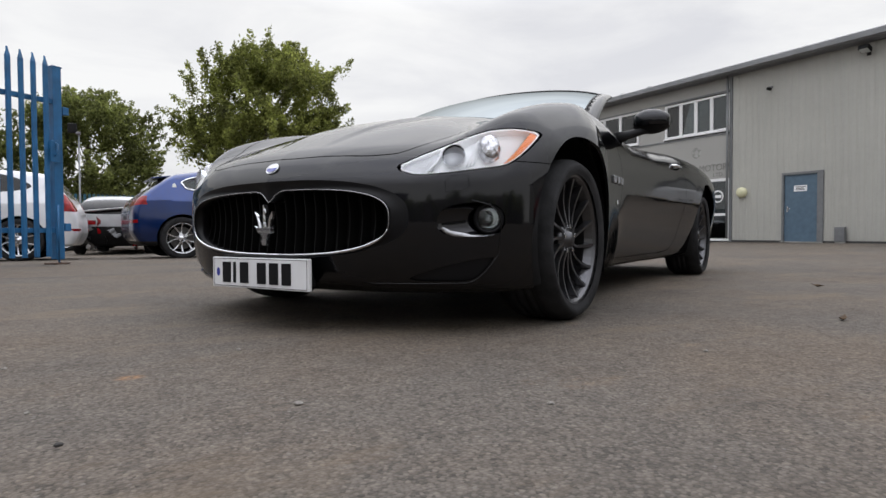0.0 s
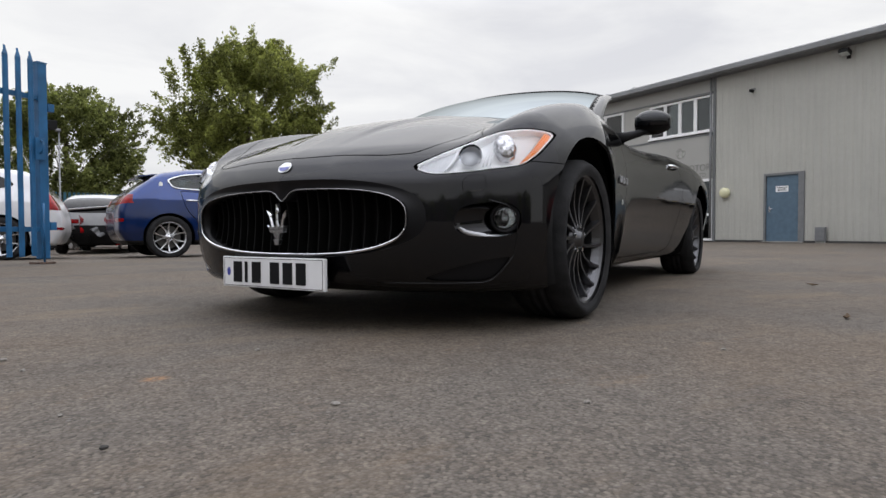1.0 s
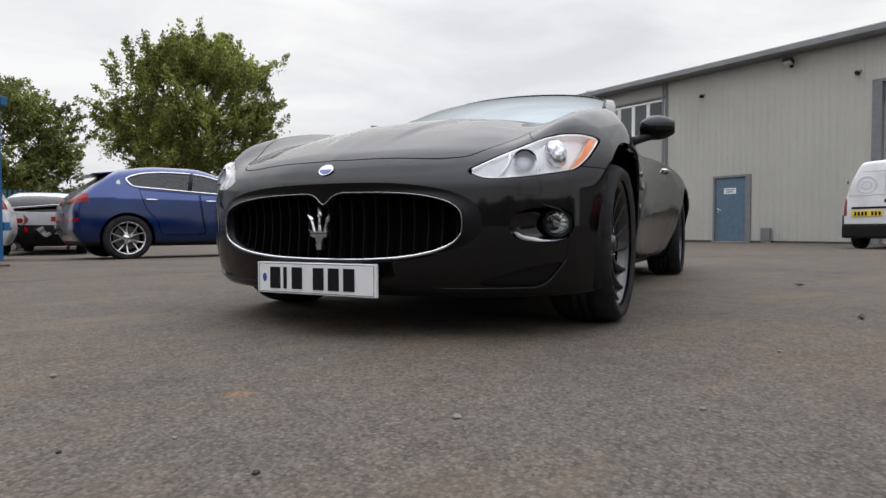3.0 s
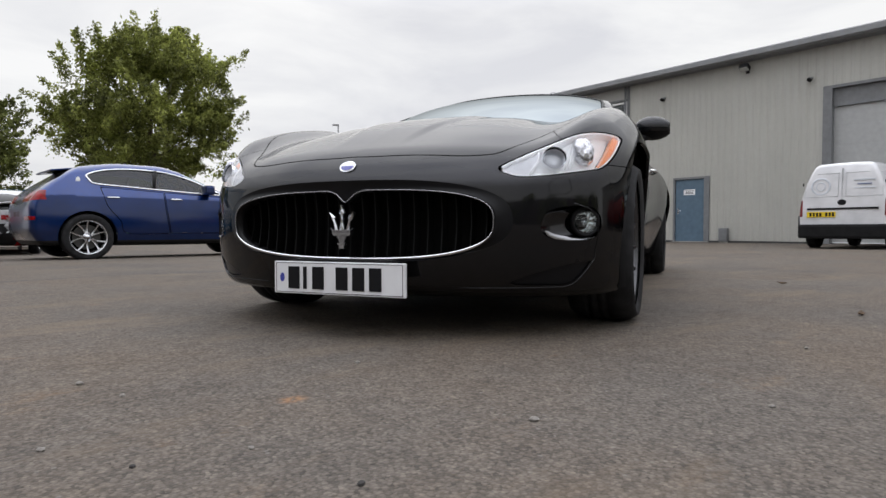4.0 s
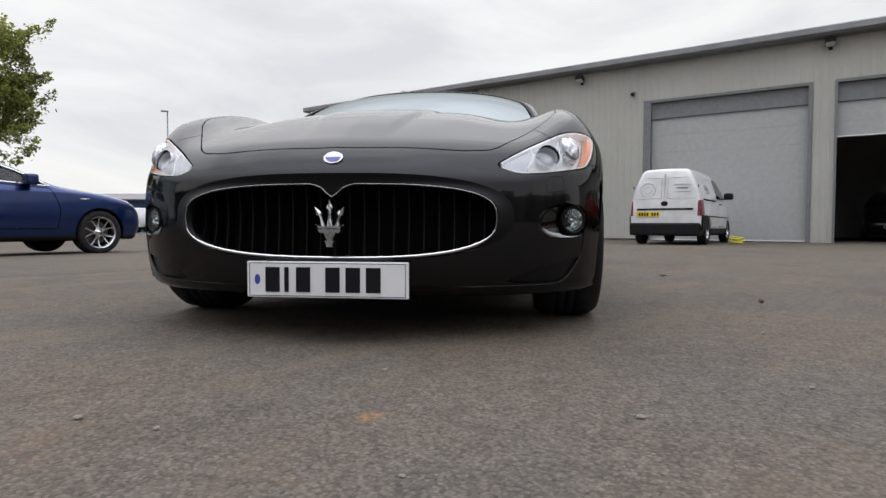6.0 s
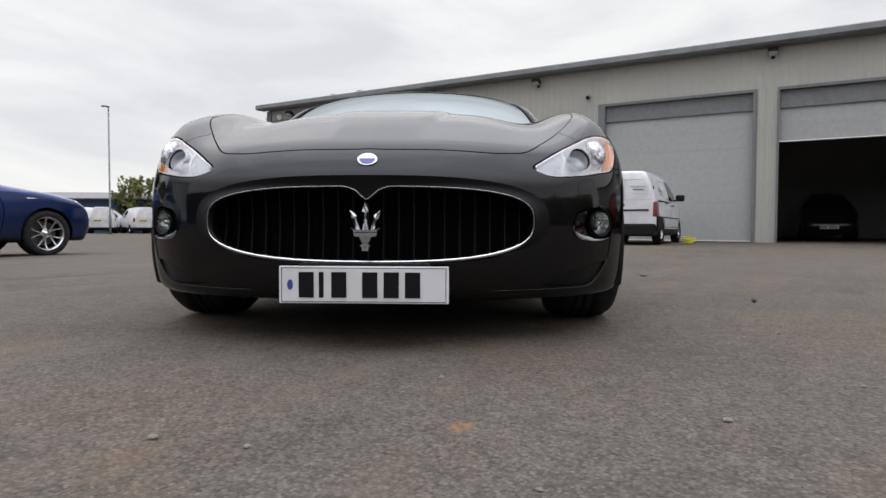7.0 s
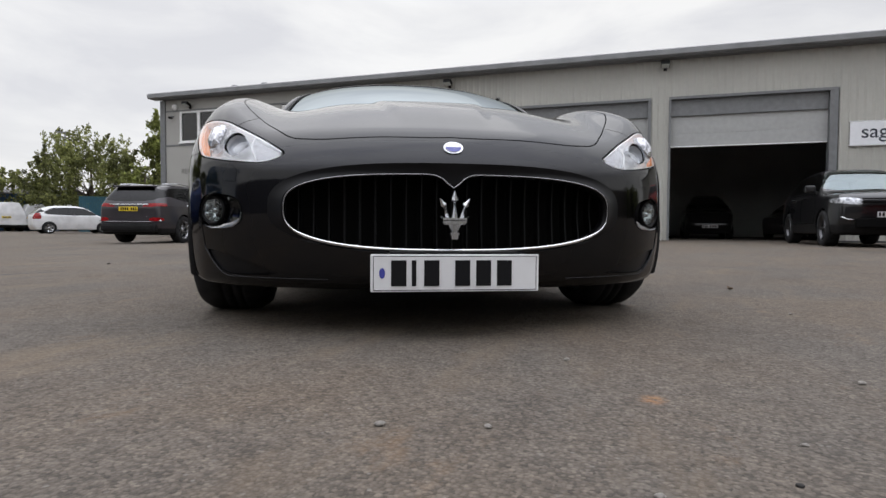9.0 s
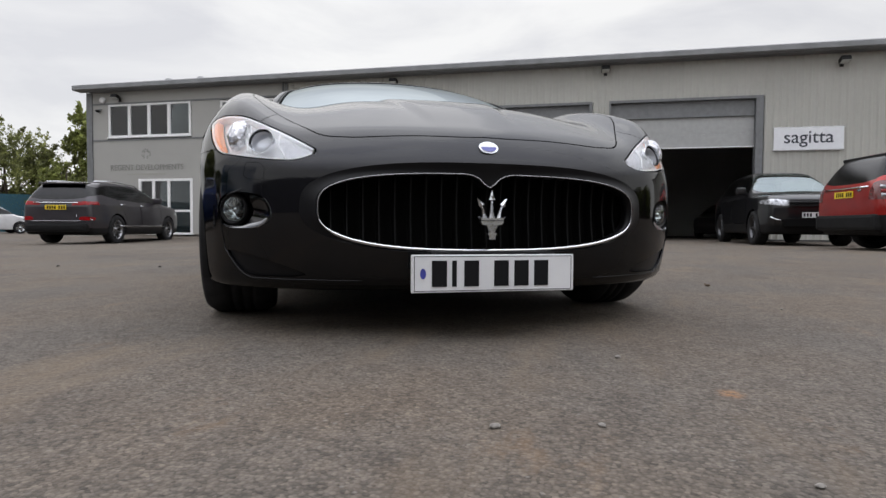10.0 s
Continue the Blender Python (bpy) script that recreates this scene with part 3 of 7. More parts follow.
M_PAINT = flake_paint("dark_grey_metallic_paint", (0.0085, 0.0085, 0.0105), metal=1.0, rough=0.42, coat=0.74, dust=0.05, edge=(0.06, 0.06, 0.07))
M_LAMP_SILVER = mat("lamp_reflector", (0.95, 0.95, 0.96), 0.25, 0.1, var=0.04, scale=30)
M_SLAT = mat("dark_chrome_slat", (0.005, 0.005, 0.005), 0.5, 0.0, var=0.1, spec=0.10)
M_GLOSSBLACK = mat("gloss_black_trim", (0.006, 0.006, 0.007), 0.30, var=0.05, spec=0.22)
M_DIMCHROME = mat("dull_chrome", (0.30, 0.30, 0.31), 0.22, 0.9, var=0.05)
M_LEATHER = mat("tan_grey_leather", (0.22, 0.19, 0.16), 0.5, var=0.12, bump=0.3, bump_scale=250)
M_BLUE_ENAMEL = mat("blue_enamel", (0.05, 0.06, 0.30), 0.15, coat=0.8, var=0.03)
M_WHITE_ENAMEL = mat("white_enamel", (0.75, 0.75, 0.78), 0.15, coat=0.8, var=0.02)

HERO_POSE = pose(1.0575, 3.0075, 0, 0, 0, 27.2)
hero = thing("convertible_car", "dark grey metallic two-door convertible with its roof down on tarmac", "car", HERO_POSE)
hv, ht = shell(hero_f, (-0.06, 0.0, 0.09), (4.98, 1.02, 1.03), 0.02)
# mirror the half across the middle
hn = len(hv)
hv = np.concatenate([hv, hv * [1, -1, 1]])
ht = np.concatenate([ht, ht[:, ::-1] + hn])
hv, ht = orient(hero_f, hv, ht)
GAP = 0.0022


def front_view(poly):
    s = inside(poly)
    return lambda v: np.where(v[:, 0] < 1.2, s(np.stack([np.abs(v[:, 1]), v[:, 2]], 1)), -0.1)


def cut(s, grow=0.0):
    """Takes the region s out of the rest of the body; returns what was taken, leaving a gap all round."""
    global hv, ht
    took = keep(hv, ht, lambda v: s(v) - grow)
    hv, ht = keep(hv, ht, lambda v: -s(v) - grow)
    return took


def front_x(a, z):
    """The body's x, seen from the front, at the half-width a and height z."""
    a, z = np.atleast_1d(a).astype(float), np.atleast_1d(z).astype(float)
    at = lambda x: hero_f(np.stack([x, a, z], 1))
    hi = np.full(len(a), 1.3)
    for x in np.arange(1.25, -0.1, -0.05):
        hi = np.where(at(np.full(len(a), x)) < 0, x, hi)
    lo = hi - 0.05
    for _ in range(11):
        mid = (lo + hi) / 2
        hit = at(mid) < 0
        lo, hi = np.where(hit, lo, mid), np.where(hit, mid, hi)
    return hi


# wheel arches
HERO_FX, HERO_RX, HERO_R = 0.850, 3.800, 0.326
for wx in (HERO_FX, HERO_RX):
    cut(lambda v, wx=wx: np.minimum(0.398 - np.hypot(v[:, 0] - wx, v[:, 2] - HERO_R - 0.012), np.abs(v[:, 1]) - 0.62))

# grille mouth
def oval(a, b, zc, up, down, n_up=3.0, n_down=2.3):
    """A rounded mouth outline, half-width a; from its right end over the top and back."""
    pts = []
    for i in range(96):
        t = 2 * math.pi * i / 96
        c, s = math.cos(t), math.sin(t)
        n = n_up if s > 0 else n_down
        k = (abs(c) ** n + abs(s) ** n) ** (-1 / n)
        pts.append((a * c * k, zc + s * k * (up if s > 0 else down)))
    return np.array(pts)


MOUTH = oval(0.580, 0, 0.405, 0.143, 0.140, 2.9, 2.5)
RING = oval(0.526, 0, 0.402, 0.112, 0.126, 3.2, 2.7)
RING[:, 1] -= np.where(RING[:, 1] > 0.45, 0.042 * np.exp(-(np.abs(RING[:, 0]) / 0.032) ** 1.7), 0)
RING = outline(RING[::1], 2)
mouth_in = inside(MOUTH)
cut(lambda v: np.where(v[:, 0] < 0.5, mouth_in(v[:, 1:]), -0.1))
fine = outline(MOUTH, 2)
mx, rx = front_x(np.abs(fine[:, 0]), fine[:, 1]), front_x(np.abs(RING[:, 0]), RING[:, 1]) + 0.020 - 0.034 * (np.abs(RING[:, 0]) / 0.52) ** 2
rows, nr = [], 7
for q in range(nr):
    t = q / (nr - 1)
    y, z = fine[:, 0] * (1 - t) + RING[:, 0] * t, fine[:, 1] * (1 - t) + RING[:, 1] * t
    rows.append(np.stack([mx * (1 - t) + rx * t + 0.016 * (math.sin(t * math.pi / 2) - t), y, z], 1))
rows.append(rows[-1] + [0.07, 0, 0])
n = len(fine)
link("grille_surround", np.concatenate(rows), [(q * n + i, (q + 1) * n + i, (q + 1) * n + (i + 1) % n, q * n + (i + 1) % n) for q in range(nr) for i in range(n)], M_GLOSSBLACK, hero, "gloss black grille surround", smooth=True)
ring_pts = [(x + 0.0, y, z) for x, (y, z) in zip(rx, RING)]
tube("grille_chrome_ring", ring_pts, 0.0024, M_DIMCHROME, hero, 8, True, "thin dull chrome grille surround")
lower = [p for p in ring_pts if p[2] < 0.372]
lower.sort(key=lambda p: p[1])
ends = [min(1.0, 0.25 + 14 * min(abs(p[1] - lower[0][1]), abs(p[1] - lower[-1][1]))) for p in lower]
tube("grille_lower_trim", [(x - 0.002, y, z) for x, y, z in lower], [float(0.0058 * k) for k in ends], M_CHROME, hero, 8, False, "bright chrome trim under the grille")
# flat near-black sheet paints the shade behind the slats
grille = link("grille_backing", [(0.20, -0.56, 0.24), (0.20, 0.56, 0.24), (0.20, 0.56, 0.56), (0.20, -0.56, 0.56)], [(0, 1, 2, 3)], M_DARK, hero, "near-black sheet standing in for shade behind the grille")
ring_in = inside(RING)
for i in range(-10, 11):
    y = i * 0.0485
    zs = np.linspace(0.26, 0.55, 60)
    ok = zs[ring_in(np.stack([np.full(60, y), zs], 1)) > -0.004]
    if len(ok) < 4:
        continue
    zz = np.linspace(ok[0] - 0.006, ok[-1] + 0.006, 12)
    xx = front_x(np.full(12, abs(y)), zz) + 0.030 + 0.022 * np.sin(np.linspace(0, 1, 12) * math.pi) + 0.012 * np.linspace(0, 1, 12)
    vs, fs = [], []
    for x, z in zip(xx, zz):
        vs += [(x, y - 0.0022, z), (x, y + 0.0022, z), (x + 0.045, y + 0.004, z), (x + 0.045, y - 0.004, z)]
    for q in range(11):
        for e in range(4):
            fs.append((4 * q + e, 4 * q + (e + 1) % 4, 4 * q + 4 + (e + 1) % 4, 4 * q + 4 + e))
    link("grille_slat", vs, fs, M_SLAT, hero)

# chrome emblem of three prongs in the grille
bm = bmesh.new()
ex = 0.028
def blade(pts, w):
    """A flat chrome blade along points (y, z) with a half-width for each."""
    l, r, lb, rb = [], [], [], []
    for i, ((y, z), k) in enumerate(zip(pts, w)):
        a, b = Vector(pts[max(i - 1, 0)]), Vector(pts[min(i + 1, len(pts) - 1)])
        d = (b - a).normalized()
        nx, nz = -d.y * k, d.x * k
        l.append(bm.verts.new((ex, y + nx, z + nz)))
        r.append(bm.verts.new((ex, y - nx, z - nz)))
        lb.append(bm.verts.new((ex + 0.012, y + nx, z + nz)))
        rb.append(bm.verts.new((ex + 0.012, y - nx, z - nz)))
    mid = [bm.verts.new((ex - 0.006, y, z)) for y, z in pts]
    for i in range(len(pts) - 1):
        for A, B in ((l, mid), (mid, r), (r, rb), (lb, l)):
            bm.faces.new((A[i], A[i + 1], B[i + 1], B[i]))
blade([(0, 0.376), (0, 0.400), (0, 0.424), (0, 0.430), (0, 0.434), (0, 0.447), (0, 0.464)], [0.0095, 0.0052, 0.0036, 0.0042, 0.0105, 0.006, 0.0005])
for sg in (-1, 1):
    blade([(sg * 0.022, 0.376), (sg * 0.026, 0.392), (sg * 0.029, 0.404), (sg * 0.032, 0.412), (sg * 0.034, 0.417), (sg * 0.040, 0.427), (sg * 0.048, 0.439)], [0.0062, 0.0050, 0.0040, 0.0042, 0.0090, 0.0055, 0.0005])
    blade([(sg * 0.036, 0.377), (sg * 0.044, 0.382), (sg * 0.047, 0.384)], [0.003, 0.003, 0.001])
def plinth(z0, z1, w0, w1, d):
    """A tapered chrome block, half-widths w0 below and w1 above."""
    vs = [bm.verts.new((ex + x, y, z)) for z, w in ((z0, w0), (z1, w1)) for x, y in ((-d, -w * 0.92), (-d, w * 0.92), (0.012, w), (0.012, -w))]
    for q in ((0, 1, 2, 3), (7, 6, 5, 4), (0, 4, 5, 1), (1, 5, 6, 2), (2, 6, 7, 3), (3, 7, 4, 0)):
        bm.faces.new([vs[i] for i in q])
plinth(0.371, 0.378, 0.040, 0.041, 0.006)
plinth(0.362, 0.369, 0.039, 0.040, 0.005)
plinth(0.357, 0.363, 0.034, 0.039, 0.003)
for k in range(6):
    plinth(0.357 - 0.0042 * (k + 1), 0.357 - 0.0042 * k - 0.0008, 0.021 - 0.0022 * (k + 1), 0.021 - 0.0022 * k, 0.003)
plinth(0.326, 0.332, 0.016, 0.015, 0.006)
plinth(0.312, 0.3255, 0.0105, 0.012, 0.004)
part("grille_emblem", bm, M_ALLOY, hero, "chrome emblem with three prongs")

# headlamps
HL = outline([(0.520, 0.580), (0.520, 0.580), (0.555, 0.5635), (0.605, 0.5525), (0.70, 0.560), (0.80, 0.580), (0.832, 0.591), (0.852, 0.615), (0.868, 0.650), (0.879, 0.705), (0.866, 0.722), (0.815, 0.727), (0.755, 0.715), (0.70, 0.688), (0.61, 0.638)], 5)
hl_in = front_view(HL)
hl_v, hl_t = cut(hl_in, 0.0028)
AMBER = outline([(0.814, 0.570), (0.814, 0.570), (0.848, 0.655), (0.859, 0.735), (0.859, 0.735), (0.92, 0.735), (0.92, 0.735), (0.92, 0.57), (0.92, 0.57)], 4)
am_in = front_view(AMBER)
M_SMOKED_LENS = mat("smoked_lens", (0.40, 0.41, 0.44), 0.10, 0.2, coat=1.0, var=0.1)
M_LAMP_FACET = mat("faceted_reflector", (0.52, 0.52, 0.55), 0.26, 0.9, var=0.3, scale=70)


def on_nose(cy, cz, sg, deep, lean):
    """A pose below the nose's skin, its z axis looking out: lean 1 along the skin's normal, 0 straight ahead."""
    p = np.array([[float(front_x(cy, cz)[0]), cy, cz]])
    g = grad(hero_f, p)[0]
    g = g / np.linalg.norm(g) * lean + np.array([-1.0, 0.12, 0.0]) * (1 - lean)
    g /= np.linalg.norm(g)
    q = p[0] - g * deep
    return look((q[0], sg * q[1], q[2]), (q[0] - g[0], sg * (q[1] - g[1]), q[2] - g[2]))


for sg in (-1, 1):
    lens = keep(hl_v, hl_t, lambda v: sg * v[:, 1])
    lamp = skin("headlamp", hero_f, *lens, glass("lamp_glass", (0.96, 0.97, 0.98), ior=1.65), hero, "clear curved headlamp lens", depth=0.004)
    lamp.visible_shadow = False
    inner = keep(*lens, lambda v: -am_in(v))
    skin("lamp_housing", hero_f, *inner, M_LAMP_SILVER, lamp, "silvered lamp housing", depth=0, lift=-0.034)
    orange = keep(*keep(*lens, am_in), lambda v: hl_in(v) - 0.006)
    skin("side_marker", hero_f, *orange, M_AMBER, lamp, "orange indicator strip", depth=0.02, lift=-0.008)
    edge = keep(*lens, lambda v: 0.0055 - hl_in(v))
    skin("lamp_bezel", hero_f, *edge, M_LAMP_SILVER, lamp, "bright silver lamp bezel", depth=0.05, lift=-0.003)
    tip = outline([(0.50, 0.60), (0.56, 0.55), (0.625, 0.54), (0.628, 0.575), (0.640, 0.60), (0.634, 0.66)], 4)
    tip_in = front_view(tip)
    skin("lamp_tip_panel", hero_f, *keep(*lens, tip_in), mat("ribbed_lamp_panel", (0.55, 0.55, 0.57), 0.35, 0.3, var=0.12, scale=60, bump=0.4, bump_scale=220), lamp, "grey inner lamp panel", depth=0.03, lift=-0.016)
    rim = [(0.622, 0.560), (0.627, 0.575), (0.637, 0.592), (0.642, 0.605), (0.640, 0.622), (0.634, 0.644)]
    rx_ = front_x(np.array([p[0] for p in rim]), np.array([p[1] for p in rim])) + 0.014
    tube("panel_edge", [(x, sg * y, z) for x, (y, z) in zip(rx_, rim)], 0.0035, M_LAMP_SILVER, lamp, 6)
    # projector: a chromed barrel with a dark glass ball
    mm = on_nose(0.692, 0.615, sg, 0.020, 0.55)
    put = lambda vs: [mm @ Vector((a, b, c)) for a, b, c in vs]
    vs, fs = lathe([(0.0395, 0.030), (0.0390, 0.003), (0.0378, 0.0), (0.0362, 0.003), (0.0355, 0.020)], 40, "z")
    link("projector_ring", put(vs), fs, M_CHROME, lamp, smooth=True)
    vs, fs = lathe([(0.0352 * math.cos(a), 0.020 - 0.018 * math.sin(a)) for a in np.linspace(0, math.pi / 2, 9)], 40, "z")
    link("projector_lens", put(vs), fs, M_SMOKED_LENS, lamp, "dark projector lens", smooth=True)
    # main-beam bowl, pressed in upright facets
    mm = on_nose(0.776, 0.652, sg, 0.016, 0.75)
    put = lambda vs: [mm @ Vector((a * 0.92, b * 1.22, c)) for a, b, c in vs]
    vs, fs = lathe([(0.047, 0.0), (0.042, 0.012), (0.033, 0.027), (0.020, 0.034), (0.0005, 0.037)], 9, "z")
    link("reflector_bowl", put(vs), fs, M_LAMP_FACET, lamp)
    for k in range(3):
        y0 = 0.722 + 0.009 * k
        zz = np.linspace(0.580 + 0.003 * k, 0.675 + 0.010 * k, 6)
        xx = front_x(np.full(6, y0), zz) + 0.030
        tube("reflector_rib", [(x, sg * (y0 + 0.012 * i / 6), z) for i, (x, z) in enumerate(zip(xx, zz))], 0.0032, M_LAMP_SILVER, lamp, 6)

# fog lamps in their hollows
M_FOG_BOWL = mat("fog_lamp_mirror", (0.62, 0.63, 0.64), 0.18, 1.0, var=0.1)
FOG = outline([(0.664, 0.372), (0.672, 0.425), (0.71, 0.449), (0.790, 0.458), (0.828, 0.435), (0.835, 0.385), (0.812, 0.347), (0.760, 0.342), (0.70, 0.345)], 5)
fog_in = front_view(FOG)
cut(fog_in)
for sg in (-1, 1):
    rows = []
    turn = np.arctan2(FOG[:, 1] - 0.402, FOG[:, 0] - 0.788)
    ly, lz = 0.788 + 0.049 * np.cos(turn), 0.402 + 0.049 * np.sin(turn)
    fc = float(front_x(0.788, 0.402)[0])
    for sh, dx, flat in ((0.0, 0.0, 0.0), (0.03, 0.006, 0.0), (0.30, 0.030, 0.1), (0.75, 0.048, 0.6), (1.0, 0.062, 1.0)):
        yy, zz = FOG[:, 0] * (1 - sh) + ly * sh, FOG[:, 1] * (1 - sh) + lz * sh
        rows.append(np.stack([front_x(yy, zz) * (1 - 0.5 * flat) + (fc + (yy - 0.788) * 1.0) * 0.5 * flat + dx, sg * yy, zz], 1))
    n = len(FOG)
    fs = [(q * n + i, (q + 1) * n + i, (q + 1) * n + (i + 1) % n, q * n + (i + 1) % n) for q in range(4) for i in range(n)] + [tuple(4 * n + i for i in range(n))]
    bowl = link("fog_lamp_recess", np.concatenate(rows), fs, M_PAINT, hero, smooth=True)
    # sky sheen on the hollow's floor as a silver strip, widest at its inner end
    lip = [(0.672, 0.372, 0.006), (0.684, 0.356, 0.014), (0.702, 0.346, 0.018), (0.724, 0.343, 0.015), (0.75, 0.3425, 0.006), (0.78, 0.3435, 0.004), (0.808, 0.347, 0.003), (0.818, 0.355, 0.002)]
    ly_, lz_ = np.array([p[0] for p in lip]), np.array([p[1] for p in lip])
    lx_ = front_x(ly_, lz_)
    cen = np.array([0.762, 0.400])
    vs = []
    for x, y, z, (_, _, w) in zip(lx_, ly_, lz_, lip):
        d = cen - (y, z)
        d = d / np.linalg.norm(d)
        vs += [(x - 0.0005, sg * y, z), (x + 0.002 + 0.25 * w, sg * (y + d[0] * w), z + d[1] * w), (x + 0.012 + 0.6 * w, sg * (y + d[0] * (w + 0.002)), z + d[1] * (w + 0.002))]
    link("fog_lamp_lip", vs, [(3 * i + q, 3 * i + q + 1, 3 * i + q + 4, 3 * i + q + 3) for i in range(len(lip) - 1) for q in (0, 1)], M_DIMCHROME, bowl, "silver strip standing in for sheen on the painted lip", smooth=True)
    cx = float(front_x(0.788, 0.405)[0]) + 0.026
    mm = look((cx, sg * 0.788, 0.404), (cx - 1.0, sg * 1.35, 0.404))
    put = lambda vs, k=1: [mm @ Vector((a, b, k * c)) for a, b, c in vs]
    vs, fs = lathe([(0.054, 0.05), (0.052, 0.006), (0.047, 0.0), (0.042, 0.003), (0.039, 0.010)], 36, "z")
    link("fog_lamp_bezel", put(vs), fs, M_GLOSSBLACK, bowl, smooth=True)
    vs, fs = lathe([(0.0405 * math.cos(a), -0.008 * math.sin(a) + 0.004) for a in np.linspace(0, math.pi / 2, 8)], 32, "z")
    g = link("fog_lamp_lens", put(vs), fs, M_GLASS_CLEAR, bowl, "round clear fog lamp", smooth=True)
    g.visible_shadow = False
    vs, fs = lathe([(0.0395, 0.006), (0.034, 0.020), (0.024, 0.030), (0.013, 0.035), (0.006, 0.036)], 12, "z")
    link("fog_lamp_reflector", put(vs), fs, M_FOG_BOWL, bowl)
    vs, fs = lathe([(0.012, 0.034), (0.012, 0.012), (0.0, 0.008)], 16, "z")
    link("fog_lamp_bulb_shield", put(vs), fs, M_CHROME, bowl, smooth=True)

# headlamp washer flaps and the lower intake insets, whose shade is painted black
WASH = outline([(0.683, 0.545), (0.683, 0.545), (0.742, 0.550), (0.742, 0.550), (0.750, 0.503), (0.744, 0.499), (0.694, 0.493), (0.687, 0.497)], 4)
w_in = front_view(WASH)
wv = cut(w_in, 0.0006)
for sg in (-1, 1):
    skin("washer_flap", hero_f, *keep(*wv, lambda v: sg * v[:, 1]), M_PAINT, hero, depth=0.01)
INSET = outline([(0.56, 0.196), (0.69, 0.190), (0.742, 0.197), (0.776, 0.227), (0.806, 0.272), (0.806, 0.272), (0.77, 0.268), (0.70, 0.250), (0.62, 0.225)], 5)
in_v = cut(front_view(INSET))
for sg in (-1, 1):
    skin("bumper_inset", hero_f, *keep(*in_v, lambda v: sg * v[:, 1]), M_GLOSSBLACK, hero, "black inset in the bumper", depth=0, lift=-0.007)
INTAKE = outline([(0.34, 0.181), (0.34, 0.181), (0.68, 0.183), (0.73, 0.186), (0.757, 0.200), (0.785, 0.232), (0.815, 0.278), (0.815, 0.278), (0.80, 0.45), (0.5, 0.45)], 5)
for sg in (-1, 1):
    low = [(y, z) for y, z in INTAKE if z < 0.1875 or y > 0.72]
    low = [p for p in low if p[0] > 0.345]
    tube("bumper_crease", [(x - 0.0004, sg * y, z) for x, (y, z) in zip(front_x(np.array(low)[:, 0], np.array(low)[:, 1]), low)], 0.0022, M_PAINT, hero, 6)

# bonnet, doors, bumper and wing panels
HOOD_HALF = [(0.113, 0.0), (0.120, 0.17), (0.138, 0.355), (0.163, 0.450), (0.205, 0.520), (0.31, 0.583), (0.44, 0.652), (0.56, 0.712), (0.70, 0.745), (1.0, 0.742), (1.30, 0.715), (1.45, 0.690)]
hood_poly = outline([(x, y) for x, y in HOOD_HALF] + [(1.45, 0.69), (1.30, 0.35), (1.27, 0.0)] + [(1.30, -0.35), (1.45, -0.69)] + [(x, -y) for x, y in HOOD_HALF[::-1][:-1]], 5)
h_in = inside(hood_poly)
top_side = lambda v: np.where(v[:, 2] > 0.58, h_in(v[:, :2]), -0.1)
bonnet = skin("bonnet", hero_f, *cut(top_side, GAP), M_PAINT, hero, "long sculpted bonnet")
door_poly = outline([(1.52, 0.88), (1.52, 0.88), (1.50, 0.62), (1.52, 0.35), (1.58, 0.24), (1.66, 0.215), (2.4, 0.215), (2.85, 0.225), (2.98, 0.30), (3.06, 0.55), (3.10, 0.80), (3.08, 1.05), (3.08, 1.05), (1.52, 1.05), (1.52, 1.05)], 4)
d_in = inside(door_poly)
doors = cut(lambda v: np.where(np.abs(v[:, 1]) > 0.70, d_in(v[:, [0, 2]]), -0.1), GAP)
door_obs = {}
for sg in (-1, 1):
    door_obs[sg] = skin("door", hero_f, *keep(*doors, lambda v: sg * v[:, 1]), M_PAINT, hero)
# open cockpit
cut(lambda v: np.minimum(np.minimum(0.70 - np.abs(v[:, 1]), v[:, 2] - 0.78), np.minimum(v[:, 0] - 1.62, 3.02 - v[:, 0])))
bump_s = lambda v: np.minimum(np.where(v[:, 2] > 0.4, 0.603 - v[:, 2] + 0.9 * np.maximum(0.80 - np.abs(v[:, 1]), 0), 1.0), 0.80 - v[:, 0])
skin("front_bumper", hero_f, *cut(bump_s, GAP * 0.7), M_PAINT, hero)
for sg in (-1, 1):
    skin("front_wing", hero_f, *keep(*cut(lambda v: np.minimum(1.56 - v[:, 0], sg * v[:, 1]), 0.0005), lambda v: v[:, 0] + 1), M_PAINT, hero)
skin("rear_body", hero_f, hv, ht, M_PAINT, hero)

# wheel-arch liners and wheels
for wx in (HERO_FX, HERO_RX):
    for sg in (-1, 1):
        vs, fs = [], []
        for i in range(25):
            a = radians(-25 + 230 * i / 24)
            for rr, yy in ((0.392, 0.905), (0.405, 0.89), (0.41, 0.62), (0.05, 0.60)):
                vs.append((wx + rr * math.cos(a), sg * yy, HERO_R + 0.012 + rr * math.sin(a)))
        fs = [(4 * i + q, 4 * i + q + 1, 4 * i + q + 5, 4 * i + q + 4) for i in range(24) for q in range(3)]
        link("wheel_arch_liner", vs, fs, M_BLACK, hero, smooth=True)
        wheel(hero, wx, sg * 0.795, HERO_R, 0.266, 0.245, "multi", M_DARKALLOY, sg)
box("underbody", (0.35, -0.60, 0.15), (4.5, 0.60, 0.30), M_DARK, hero, "black underbody", 0.02)

